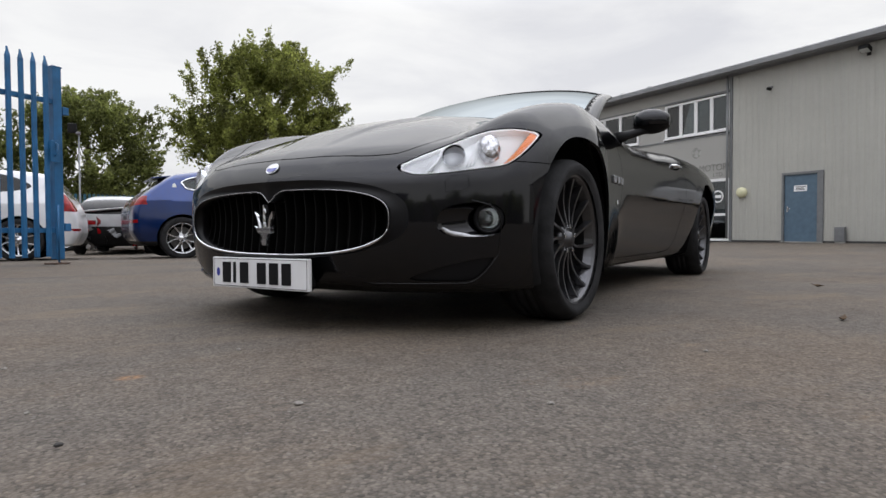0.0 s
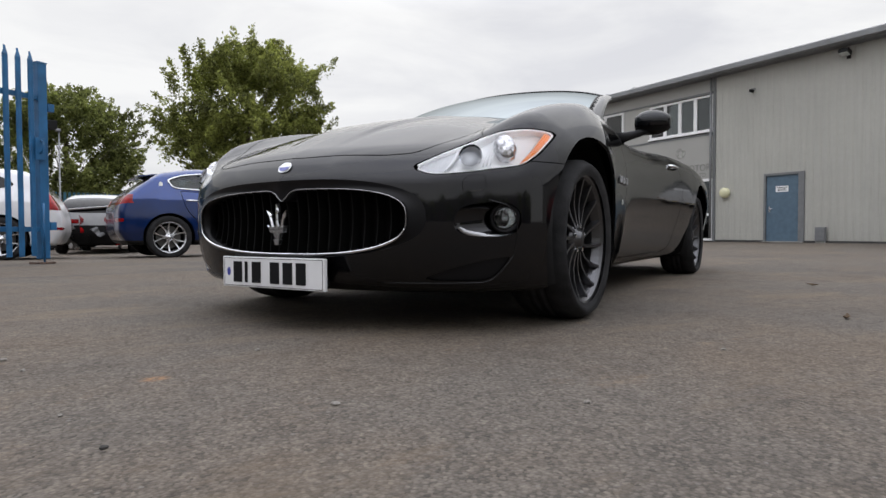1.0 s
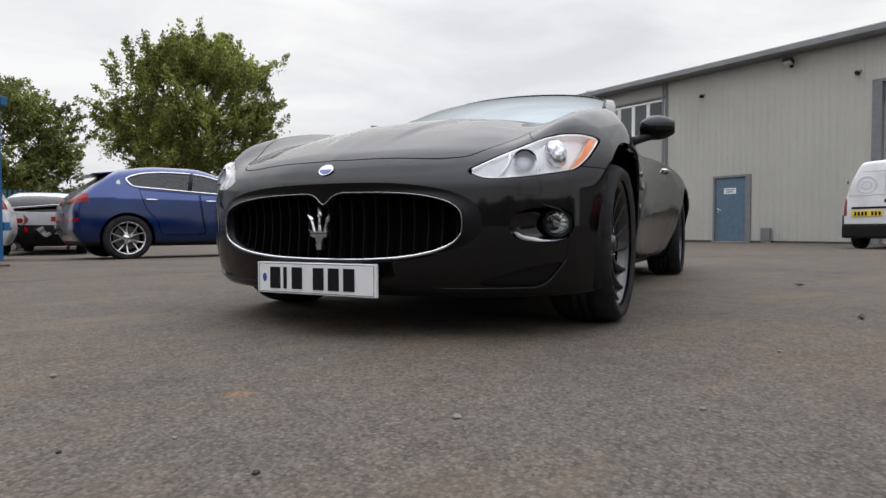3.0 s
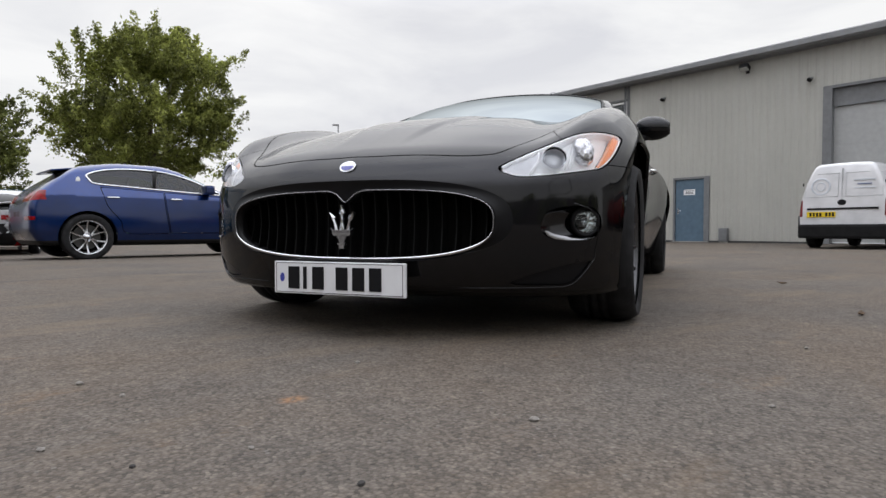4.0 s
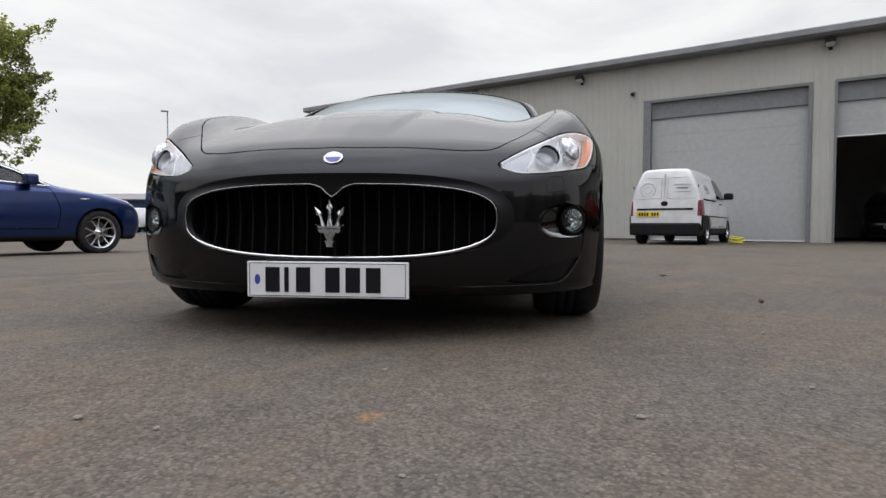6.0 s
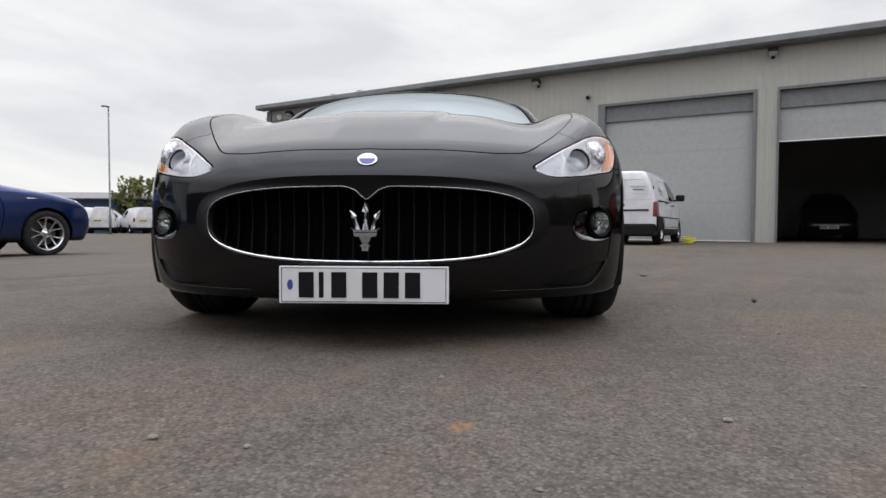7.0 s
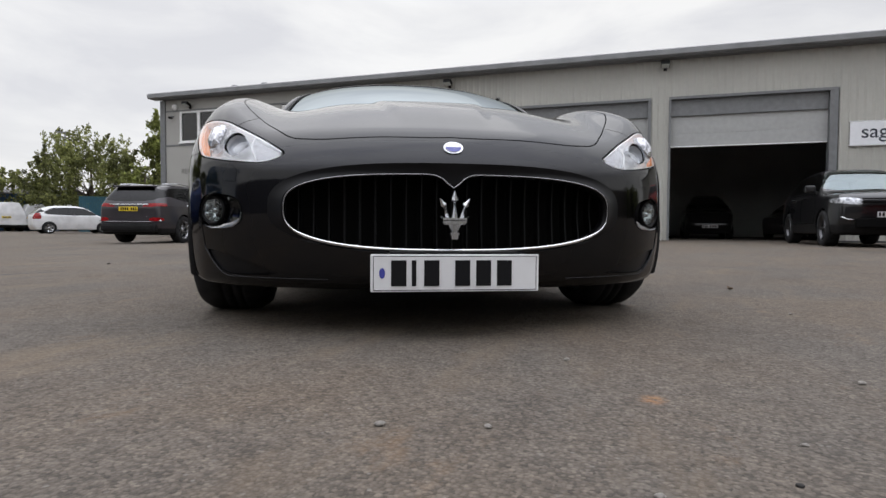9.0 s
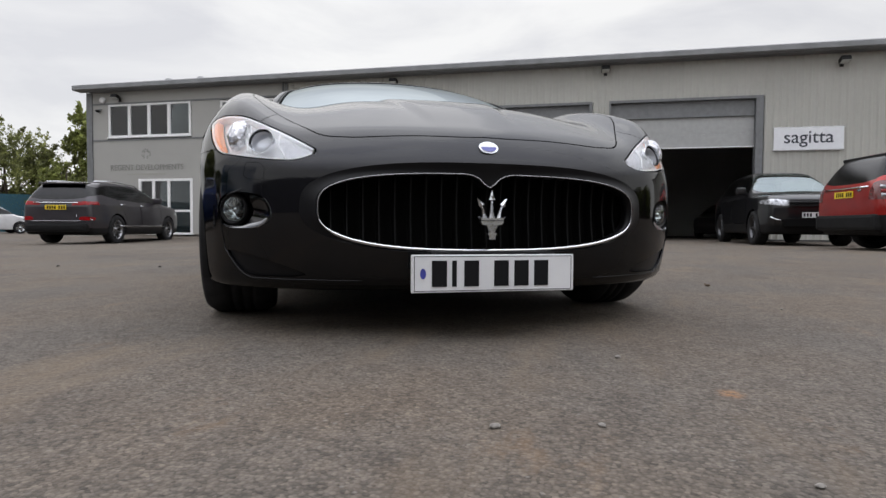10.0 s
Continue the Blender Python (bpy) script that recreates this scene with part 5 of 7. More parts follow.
def words(name, text, y, z, size, material, label, parent=None, d=-0.012, align="CENTER", stretch=1.0, thick=0.004, bold=0.0):
    cu = bpy.data.curves.new(name, "FONT")
    cu.body, cu.size, cu.align_x, cu.align_y, cu.extrude = text, size, align, "CENTER", thick
    cu.offset = bold
    cu.materials.append(material)
    tmp = new("lettering_draft", cu)
    dg = bpy.context.evaluated_depsgraph_get()
    me = bpy.data.meshes.new_from_object(tmp.evaluated_get(dg))
    bpy.data.objects.remove(tmp)
    ob = new(name, me)
    ob.parent = parent
    ob.matrix_world = Matrix(((0, 0, -1, WX + d), (-1, 0, 0, y), (0, 1, 0, z), (0, 0, 0, 1))) @ Matrix.Diagonal((stretch, 1, 1, 1))
    return tagged(ob, label, "" if parent else "lettering", kind="" if parent else "structure")


words("wall_lettering", "REGENT DEVELOPMENTS", 18.86, 2.55, 0.30, M_TEXT, "grey wall lettering reading REGENT DEVELOPMENTS", stretch=0.95)
words("wall_lettering", "MOTORS", 13.64, 2.50, 0.33, M_TEXT, "grey wall lettering reading MOTORS", stretch=0.9)
words("wall_lettering", "LTD.", 13.50, 2.25, 0.20, M_TEXT, "small grey wall lettering reading LTD")
disc("wall_emblem", 18.87, 3.06, 0.09, 0.21, mat("faint_emblem", (0.30, 0.30, 0.28), 0.5, var=0.2, scale=12), -0.008)
tagged(bpy.data.objects["wall_emblem"], "faint grey round emblem on the wall", "emblem", kind="structure")
disc("wall_emblem_small", 14.36, 3.08, 0.08, 0.19, MATS["faint_emblem"], -0.008)
tagged(bpy.data.objects["wall_emblem_small"], "faint grey round emblem above lettering", "emblem", kind="structure")
for y in (18.86,):
    ob = slab("wall_small_print", y - 0.85, y + 0.85, 2.27, 2.33, M_PANEL, None, -0.008, -0.002)
    tagged(ob, "faint line of small unreadable lettering", "lettering", kind="structure")
    ob.data.materials[0] = mat("faint_lettering", (0.33, 0.33, 0.30), 0.5, var=0)

sign = thing("wall_sign", "white rectangular sign with dark lettering sagitta", "sign")
slab("sign_board", -4.54, -2.70, 2.69, 3.33, mat("white_sign", (0.72, 0.73, 0.76), 0.35, var=0.02), sign, -0.075, -0.04, bevel=0.006)
for a, b, c, d in ((-4.56, -2.68, 3.33, 3.35), (-4.56, -2.68, 2.67, 2.69)):
    slab("sign_trim", a, b, c, d, M_ALLOY, sign, -0.078, -0.035)
words("sign_lettering", "sagitta", -3.62, 3.04, 0.52, mat("sign_ink", (0.03, 0.035, 0.05), 0.4, var=0), "dark blue-black lettering", sign, -0.077, stretch=1.0, thick=0.002, bold=0.003)


def floodlight(y, z, big=True):
    f = thing("floodlight", "small dark wall floodlight on a bracket", "floodlight", pose(WX - 0.03, y, z), group="wall floodlights")
    bm = bmesh.new()
    add_box(bm, (-0.34, -0.13, -0.06), (-0.10, 0.13, 0.07), 0.02, pose(0, 0, 0, 0, 18, 0))
    part("lamp_body", bm, M_BLACK, f)
    bm = bmesh.new()
    add_box(bm, (-0.33, -0.11, -0.066), (-0.12, 0.11, -0.0605), 0.0, pose(0, 0, 0, 0, 18, 0))
    part("lamp_glass", bm, mat("lamp_glass_pale", (0.5, 0.52, 0.5), 0.15, var=0.05), f)
    bm = bmesh.new()
    add_box(bm, (-0.16, -0.02, -0.02), (0.03, 0.02, 0.02))
    add_box(bm, (0.0, -0.05, -0.08), (0.03, 0.05, 0.08), 0.004)
    part("bracket", bm, M_BLACK, f)
    return f


for y, z in ((9.0, 5.17), (2.12, 5.20), (-4.44, 5.12), (20.0, 5.13)):
    floodlight(y, z)


def camera_dome(y, z):
    f = thing("security_sensor", "small dark sensor on the wall", "sensor", pose(WX - 0.03, y, z), group="wall sensors")
    vs, fs = lathe([(0.0, -0.20), (0.035, -0.195), (0.05, -0.16), (0.05, -0.05), (0.03, 0.0)], 14, "x")
    link("sensor_head", vs, fs, M_BLACK, f, smooth=True)
    box("sensor_mount", (-0.03, -0.06, 0.03), (0.03, 0.06, 0.09), M_TRIM, f, "", 0.006)


for y, z in ((11.7, 4.74), (7.3, 4.56), (20.9, 4.72)):
    camera_dome(y, z)
bell = thing("alarm_bell", "round pale yellow alarm bell on the wall", "alarm", pose(WX - 0.02, 12.62, 1.60))
vs, fs = lathe([(0.0, -0.15), (0.09, -0.145), (0.155, -0.11), (0.17, -0.05), (0.17, 0.0)], 28, "x")
link("bell_cover", vs, fs, mat("pale_yellow_plastic", (0.62, 0.60, 0.40), 0.4, var=0.05), bell, smooth=True)
ub = thing("meter_box", "low grey steel box against the wall", "box", pose(WX - 0.16, 9.62, 0))
box("case", (0, -0.13, 0.03), (0.12, 0.13, 0.45), M_TRIM, ub, "", 0.008)
box("lid", (-0.012, -0.125, 0.06), (-0.002, 0.125, 0.43), M_TRIM, ub, "", 0.003)
box("foot", (0.01, -0.12, 0.0), (0.11, 0.12, 0.03), M_CONC, ub)
wl = thing("wall_dish", "small white round fitting under the eaves", "fitting", pose(WX - 0.02, 20.75, 5.14))
vs, fs = lathe([(0.0, -0.10), (0.10, -0.09), (0.12, -0.03), (0.12, 0.0)], 20, "x")
link("cover", vs, fs, M_FRAME_WHITE, wl, smooth=True)
for y in (18.3, 16.9):
    rv_ = thing("roof_vent", "small dark roof vent above the eaves", "vent", pose(WX + 0.6, y, EAVE + 0.05), group="roof vents")
    vs, fs = lathe([(0.16, 0.0), (0.16, 0.16), (0.22, 0.18), (0.12, 0.28), (0.0, 0.29)], 16, "z")
    link("cowl", vs, fs, M_TRIM, rv_, smooth=True)

# ---- parked vehicles: one builder for all; x runs from nose to tail ----
def vehicle(name, label, paint, m, L, half, top, belt, tumble, nose, tail, axles, r, rim, style, alloy, cell=0.05, floor_z=0.2,
            panes=(), lamps=(), trim_z=0.0, extras=None, group="", glass_m=None, width=0.23, shoulder=0.06, round_k=0.10, plan=None, lean=None):
    """Body as a smooth solid, its panes, lamps and lower trim cut out of it as parts, with wheels.
    panes, lamps: (name, view, outline, material); a view is side, front or rear."""
    t_f, n_f, b_f = curve(*top), curve(*nose), curve(*tail)
    p_f = curve(*plan) if plan else curve((0, -0.16), (0.5, -0.04), (1.2, 0.0), (L - 1.2, 0.0), (L - 0.4, -0.04), (L, -0.12))

    def f(p):
        x, a, z = p[:, 0], np.sqrt(p[:, 1] ** 2 + 1e-6), p[:, 2]
        w = half + p_f(x) - tumble * np.maximum(z - belt, 0) - 0.05 * np.maximum(0.45 - z, 0) - 0.03 * ((z - 0.62) / 0.4) ** 2
        side = a - w
        up = z - (t_f(x) - 0.05 * (a / half) ** 2)
        fr = n_f(z) + 0.30 * np.maximum(a / half - 0.35, 0) ** 2 - x
        bk = x - (L - b_f(z)) + 0.14 * np.maximum(a / half - 0.45, 0) ** 2
        g = smax(smax(up, side, round_k), fr, round_k)
        g = smax(g, bk, round_k)
        return smax(g, floor_z - z, 0.05)

    car = thing(name, label, "van" if "van" in name else "car", m, group)
    v, t = shell(f, (-0.1, 0.0, floor_z - 0.1), (L + 0.1, half + 0.1, max(q[1] for q in top) + 0.1), cell)
    n = len(v)
    v, t = orient(f, np.concatenate([v, v * [1, -1, 1]]), np.concatenate([t, t[:, ::-1] + n]))
    for ax in axles:
        v, t = keep(v, t, lambda q: -np.minimum(r * 1.12 - np.hypot(q[:, 0] - ax, q[:, 2] - r), np.abs(q[:, 1]) - half * 0.55))
    for nm, view, poly, mt in (*panes, *lamps):
        s = inside(poly)
        if view == "side":
            reg = lambda q: np.where(np.abs(q[:, 1]) > half * 0.45, s(q[:, [0, 2]]), -0.1)
        elif view == "front":
            reg = lambda q: np.where(q[:, 0] < (L * 0.5 if "screen" in nm else 0.55), s(np.stack([np.abs(q[:, 1]), q[:, 2]], 1)), -0.1)
        else:
            reg = lambda q: np.where(q[:, 0] > (L * 0.62 if "window" in nm or nm == "tailgate" else L - (0.22 if "reflector" in nm else 0.36)), s(np.stack([np.abs(q[:, 1]), q[:, 2]], 1)), -0.1)
        gap = 0.006 if nm in ("door", "tailgate") else 0.0
        took = keep(v, t, lambda q: reg(q) - gap)
        v, t = keep(v, t, lambda q: -reg(q) - gap)
        whole = "screen" in nm or "rear_window" in nm or "bumper" in nm or "band" in nm
        for sg in ((0,) if whole else (-1, 1)):
            q = took if whole else keep(*took, lambda q: sg * q[:, 1])
            if len(q[1]):
                ob = skin(nm, f, *q, mt, car, depth=0.02, lift=-0.004 if mt in (M_GLASS_CAR, M_GLASS_DARK, M_GLASS_SCREEN) else 0.0 if gap else 0.003)
    if trim_z:
        low = keep(v, t, lambda q: trim_z - q[:, 2])
        v, t = keep(v, t, lambda q: q[:, 2] - trim_z)
        skin("lower_trim", f, *low, M_BLACK, car, "black lower body trim", depth=0.0)
    skin("body", f, v, t, paint, car, depth=0.03)
    for ax in axles:
        for sg in (-1, 1):
            wheel(car, ax, sg * (half - width / 2 - 0.015), r, rim, width, style, alloy, sg)
            vs, fs = [], []
            for i in range(15):
                a = radians(-15 + 210 * i / 14)
                for rr, yy in ((r * 1.115, half * 0.93), (r * 1.115, half * 0.55), (0.03, half * 0.53)):
                    vs.append((ax + rr * math.cos(a), sg * yy, r + rr * math.sin(a)))
            link("wheel_arch_liner", vs, [(3 * i + q, 3 * i + q + 1, 3 * i + q + 4, 3 * i + q + 3) for i in range(14) for q in range(2)], M_DARK, car, smooth=True)
    box("underbody", (0.6, -half * 0.7, floor_z - 0.02), (L - 0.5, half * 0.7, floor_z + 0.12), M_DARK, car)
    box("cabin_floor", (1.4, -half * 0.8, 0.55), (L - 0.3, half * 0.8, 0.60), M_DARK, car)
    for sx in (L * 0.47, L * 0.66):
        for sy in (-0.36, 0.36):
            bm = bmesh.new()
            add_box(bm, (sx, sy - 0.24, 0.6), (sx + 0.14, sy + 0.24, belt + 0.05), 0.04)
            add_box(bm, (sx + 0.04, sy - 0.12, belt + 0.05), (sx + 0.12, sy + 0.12, belt + 0.24), 0.04)
            part("seat", bm, M_BLACK, car, "dark seat")
    if extras:
        extras(car, f)
    return car


def body_y(f, x, z, start=0.4):
    ys = np.arange(start, 1.2, 0.004)
    return float(ys[np.argmax(f(np.stack([np.full(len(ys), x), ys, np.full(len(ys), z)], 1)) > 0)])


def mirrors_handles(hx, hz, mx, mz, paint, handle=M_CHROME, strip=None):
    def go(car, f):
        for sg in (-1, 1):
            for x in hx:
                y = body_y(f, x, hz)
                tube("door_handle", [(x, sg * (y - 0.01), hz), (x + 0.03, sg * (y + 0.025), hz), (x + 0.17, sg * (y + 0.028), hz), (x + 0.20, sg * (y - 0.01), hz)], 0.013, handle, car, 6)
            y = body_y(f, mx, mz)
            bm = bmesh.new()
            add_box(bm, (mx - 0.08, sg * (y + 0.16) - 0.11, mz - 0.08), (mx + 0.08, sg * (y + 0.16) + 0.11, mz + 0.09), 0.045)
            add_box(bm, (mx - 0.03, sg * (y + 0.02) - 0.07, mz - 0.08), (mx + 0.03, sg * (y + 0.02) + 0.07, mz - 0.04), 0.01)
            part("door_mirror", bm, paint, car)
            if strip:
                z0, x0, x1, mt = strip
                pts = [(x, sg * (body_y(f, x, z0) + 0.004), z0) for x in np.linspace(x0, x1, 12)]
                tube("side_strip", pts, 0.012, mt, car, 6)
    return go


def plate_at(car, x, z, rear, y=0.0, w=0.52, tilt=0.0):
    s = 1 if rear else -1
    p = box("number_plate", (x - 0.008, y - w / 2, z - 0.056), (x + 0.008, y + w / 2, z + 0.056), M_YELLOW_PLATE if rear else M_WHITE_PLATE, car, "yellow rear number plate" if rear else "white front number plate", 0.003)
    for k in range(7):
        yy = y - w * 0.40 + k * w * 0.115 + (0.05 if k > 3 else 0)
        box("plate_bar", (x + s * 0.0085, yy, z - 0.038), (x + s * 0.0105, yy + w * 0.075, z + 0.038), M_INK, p)


def heading(x, y, az, L_ref):
    """The pose of a vehicle whose reference point (x back from the nose) lies at x, y and whose nose points to az degrees east of north."""
    return pose(x, y, ground_z(x, y), 0, 0, -90 - az + 360) @ pose(-L_ref, 0, 0)


P_BLUE = flake_paint("deep_blue_metallic_paint", (0.0025, 0.019, 0.100), metal=0.85, rough=0.34, dust=0.12)
P_WHITE = flake_paint("white_paint", (0.62, 0.62, 0.63), metal=0.0, rough=0.4, dust=0.12)
P_GREY = flake_paint("grey_brown_metallic_paint", (0.036, 0.032, 0.037), metal=0.5, rough=0.36, dust=0.12)
P_BLACK = flake_paint("black_paint", (0.008, 0.008, 0.009), metal=0.0, rough=0.35, dust=0.12)
P_RED = flake_paint("deep_red_metallic_paint", (0.27, 0.010, 0.007), metal=0.45, rough=0.36, dust=0.12)
P_SILVER = flake_paint("silver_paint", (0.36, 0.37, 0.38), metal=0.2, rough=0.35, dust=0.12)
M_SMOKED = mat("smoked_red_lamp", (0.10, 0.018, 0.018), 0.12, 0.0, coat=0.8, var=0.2, scale=20)
M_WHITE_LAMP = mat("white_lamp", (0.7, 0.72, 0.74), 0.12, 0.3, coat=0.6, var=0.1)

SUV_TOP = [(0.1, 0.76), (0.25, 0.85), (0.45, 0.93), (0.7, 0.99), (0.95, 1.04), (1.3, 1.09), (1.7, 1.16), (2.0, 1.30), (2.2, 1.40), (2.48, 1.515), (2.83, 1.585), (3.39, 1.58), (3.87, 1.515), (4.3, 1.42), (4.6, 1.28), (5.0, 1.1)]
BLUE_GLASS = outline([(1.78, 1.085), (1.78, 1.085), (2.0, 1.20), (2.2, 1.30), (2.57, 1.425), (2.92, 1.47), (3.38, 1.465), (3.70, 1.42), (3.91, 1.34), (3.90, 1.27), (3.82, 1.20), (3.47, 1.175), (2.78, 1.135)], 4)


def blue_extras(car, f):
    mirrors_handles((2.52, 3.49), 0.985, 2.10, 1.16, P_BLUE)(car, f)
    for sg in (-1, 1):
        edge = [(x, sg * (body_y(f, x, z) + 0.004), z) for x, z in BLUE_GLASS]
        tube("window_trim", edge, 0.014, M_CHROME, car, 6, True)
        y = body_y(f, 4.05, 1.25)
        pillar = [body_y(f, 2.96, 1.16), body_y(f, 2.86, 1.455)]
        tube("window_pillar", [(2.96, sg * (pillar[0] + 0.001), 1.15), (2.86, sg * (pillar[1] + 0.001), 1.465)], 0.03, M_BLACK, car, 6)
        disc_pts = [(0.03 * math.cos(a), 0.05 * math.sin(a)) for a in np.linspace(0, 2 * math.pi, 17)[:-1]]
        prism("pillar_badge", disc_pts, 0.006, look((4.05, sg * (y + 0.004), 1.25), (4.05, 0, 1.25)), M_CHROME, car)
        for z, w_ in ((0.905, 0.16),):
            pts = [(x, sg * (body_y(f, x, z) + 0.003), z) for x in (1.18, 1.18 + w_)]
            tube("wing_script", pts, 0.008, M_CHROME, car, 5)
    bm = bmesh.new()
    add_box(bm, (4.0, -0.52, 1.435), (4.36, 0.52, 1.465), 0.015, pose(4.0, 0, 1.44, 0, 8, 0) @ pose(-4.0, 0, -1.44))
    part("roof_spoiler", bm, P_BLUE, car)
    plate_at(car, 4.71, 0.72, True)


def blue_suv():
    return vehicle("blue_suv", "deep blue metallic coupe-like SUV with silver alloy wheels", P_BLUE, heading(1.72, 12.72, 86, 3.98), 4.84, 0.98, SUV_TOP, 1.0, 0.42,
                   [(0.2, 0.30), (0.5, 0.18), (0.8, 0.26), (1.0, 0.50)], [(0.2, 0.30), (0.35, 0.18), (0.5, 0.12), (0.75, 0.12), (1.0, 0.20), (1.15, 0.36), (1.35, 0.62), (1.6, 0.95)], (1.02, 3.95), 0.362, 0.268, "twin", M_ALLOY, cell=0.042, floor_z=0.24,
                   panes=(("side_window", "side", BLUE_GLASS, M_GLASS_CAR),
                          ("rear_window", "rear", outline([(-0.6, 1.18), (0.62, 1.18), (0.50, 1.44), (-0.5, 1.44)], 4), M_GLASS_DARK),
                          ("windscreen", "front", outline([(-0.7, 1.17), (0.68, 1.17), (0.50, 1.52), (-0.5, 1.52)], 4), M_GLASS_SCREEN)),
                   lamps=(("door", "side", outline([(1.78, 1.05), (1.78, 1.05), (1.66, 0.75), (1.70, 0.42), (1.70, 0.42), (2.72, 0.42), (2.72, 0.42), (2.78, 0.8), (2.80, 1.10), (2.80, 1.10)], 4), P_BLUE),
                          ("door", "side", outline([(2.82, 1.10), (2.82, 1.10), (2.80, 0.8), (2.74, 0.42), (2.74, 0.42), (3.40, 0.42), (3.50, 0.62), (3.68, 0.85), (3.76, 1.15), (3.76, 1.15)], 4), P_BLUE),
                          ("tail_lamp", "rear", outline([(0.36, 0.90), (0.36, 0.90), (0.72, 0.90), (1.0, 0.95), (1.0, 1.06), (0.75, 1.06), (0.38, 1.0)], 4), M_RED),
                          ("headlamp", "front", outline([(0.50, 0.82), (0.95, 0.88), (0.95, 0.97), (0.80, 0.95)], 4), M_WHITE_LAMP),
                          ("rear_reflector", "rear", outline([(0.60, 0.62), (0.9, 0.62), (0.9, 0.67), (0.60, 0.67)], 3), M_RED)),
                   trim_z=0.31, extras=blue_extras, width=0.27, shoulder=0.08)


blue_suv()

# white panel van
VAN_TOP = [(x, z * 0.99) for x, z in [(0, 0.72), (0.12, 0.86), (0.6, 0.99), (0.95, 1.08), (1.25, 1.38), (1.6, 1.66), (2.0, 1.755), (3.0, 1.79), (4.0, 1.77), (4.4, 1.75)]]


M_VANLAMP = mat("dull_red_lamp", (0.16, 0.022, 0.024), 0.2, coat=0.5, var=0.25, scale=20)


def van_extras(car, f):
    mirrors_handles((1.9,), 0.98, 1.42, 1.20, M_BLACK, M_BLACK, (0.66, 1.1, 3.9, M_BLACK))(car, f)
    bm = bmesh.new()
    add_box(bm, (4.10, -0.775, 0.21), (4.36, 0.775, 0.50), 0.05)
    part("rear_bumper", bm, M_BLACK, car, "black rear bumper")
    for sg in (-1, 1):
        bm = bmesh.new()
        add_box(bm, (3.55, sg * 0.80 - 0.02, 0.34), (4.20, sg * 0.80 + 0.02, 0.68), 0.03)
        part("corner_guard", bm, M_BLACK, car)
        tube("door_hinge", [(4.222, sg * 0.715, 1.30), (4.214, sg * 0.712, 1.36)], 0.012, M_BLACK, car, 6)
        tube("slide_rail", [(2.6, sg * (body_y(f, 2.6, 1.04) + 0.004), 1.04), (3.9, sg * (body_y(f, 3.9, 1.04) + 0.004), 1.04)], 0.02, M_BLACK, car, 6)
    # shade of the gap between the rear doors, drawn as a grey strip
    box("door_gap", (4.20, -0.003, 0.58), (4.272, 0.003, 1.62), mat("white_shadow_gap", (0.42, 0.43, 0.44), 0.5, var=0.05), car)
    box("handle_strip", (4.258, -0.62, 0.795), (4.292, 0.62, 0.835), M_BLACK, car, "", 0.006)
    vs, fs = lathe([(0.0, 0.02), (0.05, 0.018), (0.062, 0.0)], 20, "x")
    link("door_badge", [(4.268 + a, b * 1.35, c + 0.94) for a, b, c in vs], fs, M_BLACK, car)
    plate_at(car, 4.288, 0.70, True, -0.36)
    M_VTEXT = mat("van_lettering", (0.16, 0.19, 0.30), 0.5, var=0)
    M_VPALE = mat("van_pale_print", (0.56, 0.59, 0.63), 0.5, var=0)
    vs, fs = lathe([(0.145, 0.0), (0.15, 0.004), (0.175, 0.004), (0.18, 0.0)], 32, "x")
    link("door_print", [(4.262 - 0.10 * max(c, 0) + a, b - 0.38, c + 1.27) for a, b, c in vs], fs, M_VPALE, car)
    link("door_print", [(4.262 - 0.10 * max(c * 0.5, 0) + a, b * 0.5 - 0.38, c * 0.5 + 1.27) for a, b, c in vs], fs, M_VPALE, car)
    for z, w_, mt in ((1.37, 0.36, M_VPALE), (1.285, 0.24, M_VTEXT), (1.21, 0.36, M_VPALE)):
        box("door_lettering_bar", (4.250, 0.38 - w_ / 2, z), (4.263, 0.38 + w_ / 2, z + 0.022), mt, car)
    for sg in (-1, 1):
        for z, w_, mt in ((1.36, 0.5, M_VPALE), (1.28, 0.4, M_VTEXT), (1.20, 0.45, M_VPALE)):
            y = body_y(f, 3.3, z)
            box("side_lettering_bar", (3.3 - w_ / 2, sg * y - 0.012, z), (3.3 + w_ / 2, sg * y + 0.008, z + 0.03), mt, car)
    # pressed panels in the rear doors: their shade lines drawn as thin grey tubes
    for sg in (-1, 1):
        ring = outline([(0.07, 1.06), (0.07, 1.06), (0.07, 1.50), (0.10, 1.53), (0.60, 1.53), (0.64, 1.50), (0.68, 1.06), (0.68, 1.06)], 3)
        pts = []
        for y, z in ring:
            xs_ = np.arange(3.9, 4.4, 0.004)
            q = f(np.stack([xs_, np.full(len(xs_), y), np.full(len(xs_), z)], 1))
            pts.append((float(xs_[np.argmax(q > 0)]), sg * y, z))
        tube("door_pressing", pts, 0.006, mat("white_shadow_gap", (0.42, 0.43, 0.44), 0.5, var=0.05), car, 5, True)


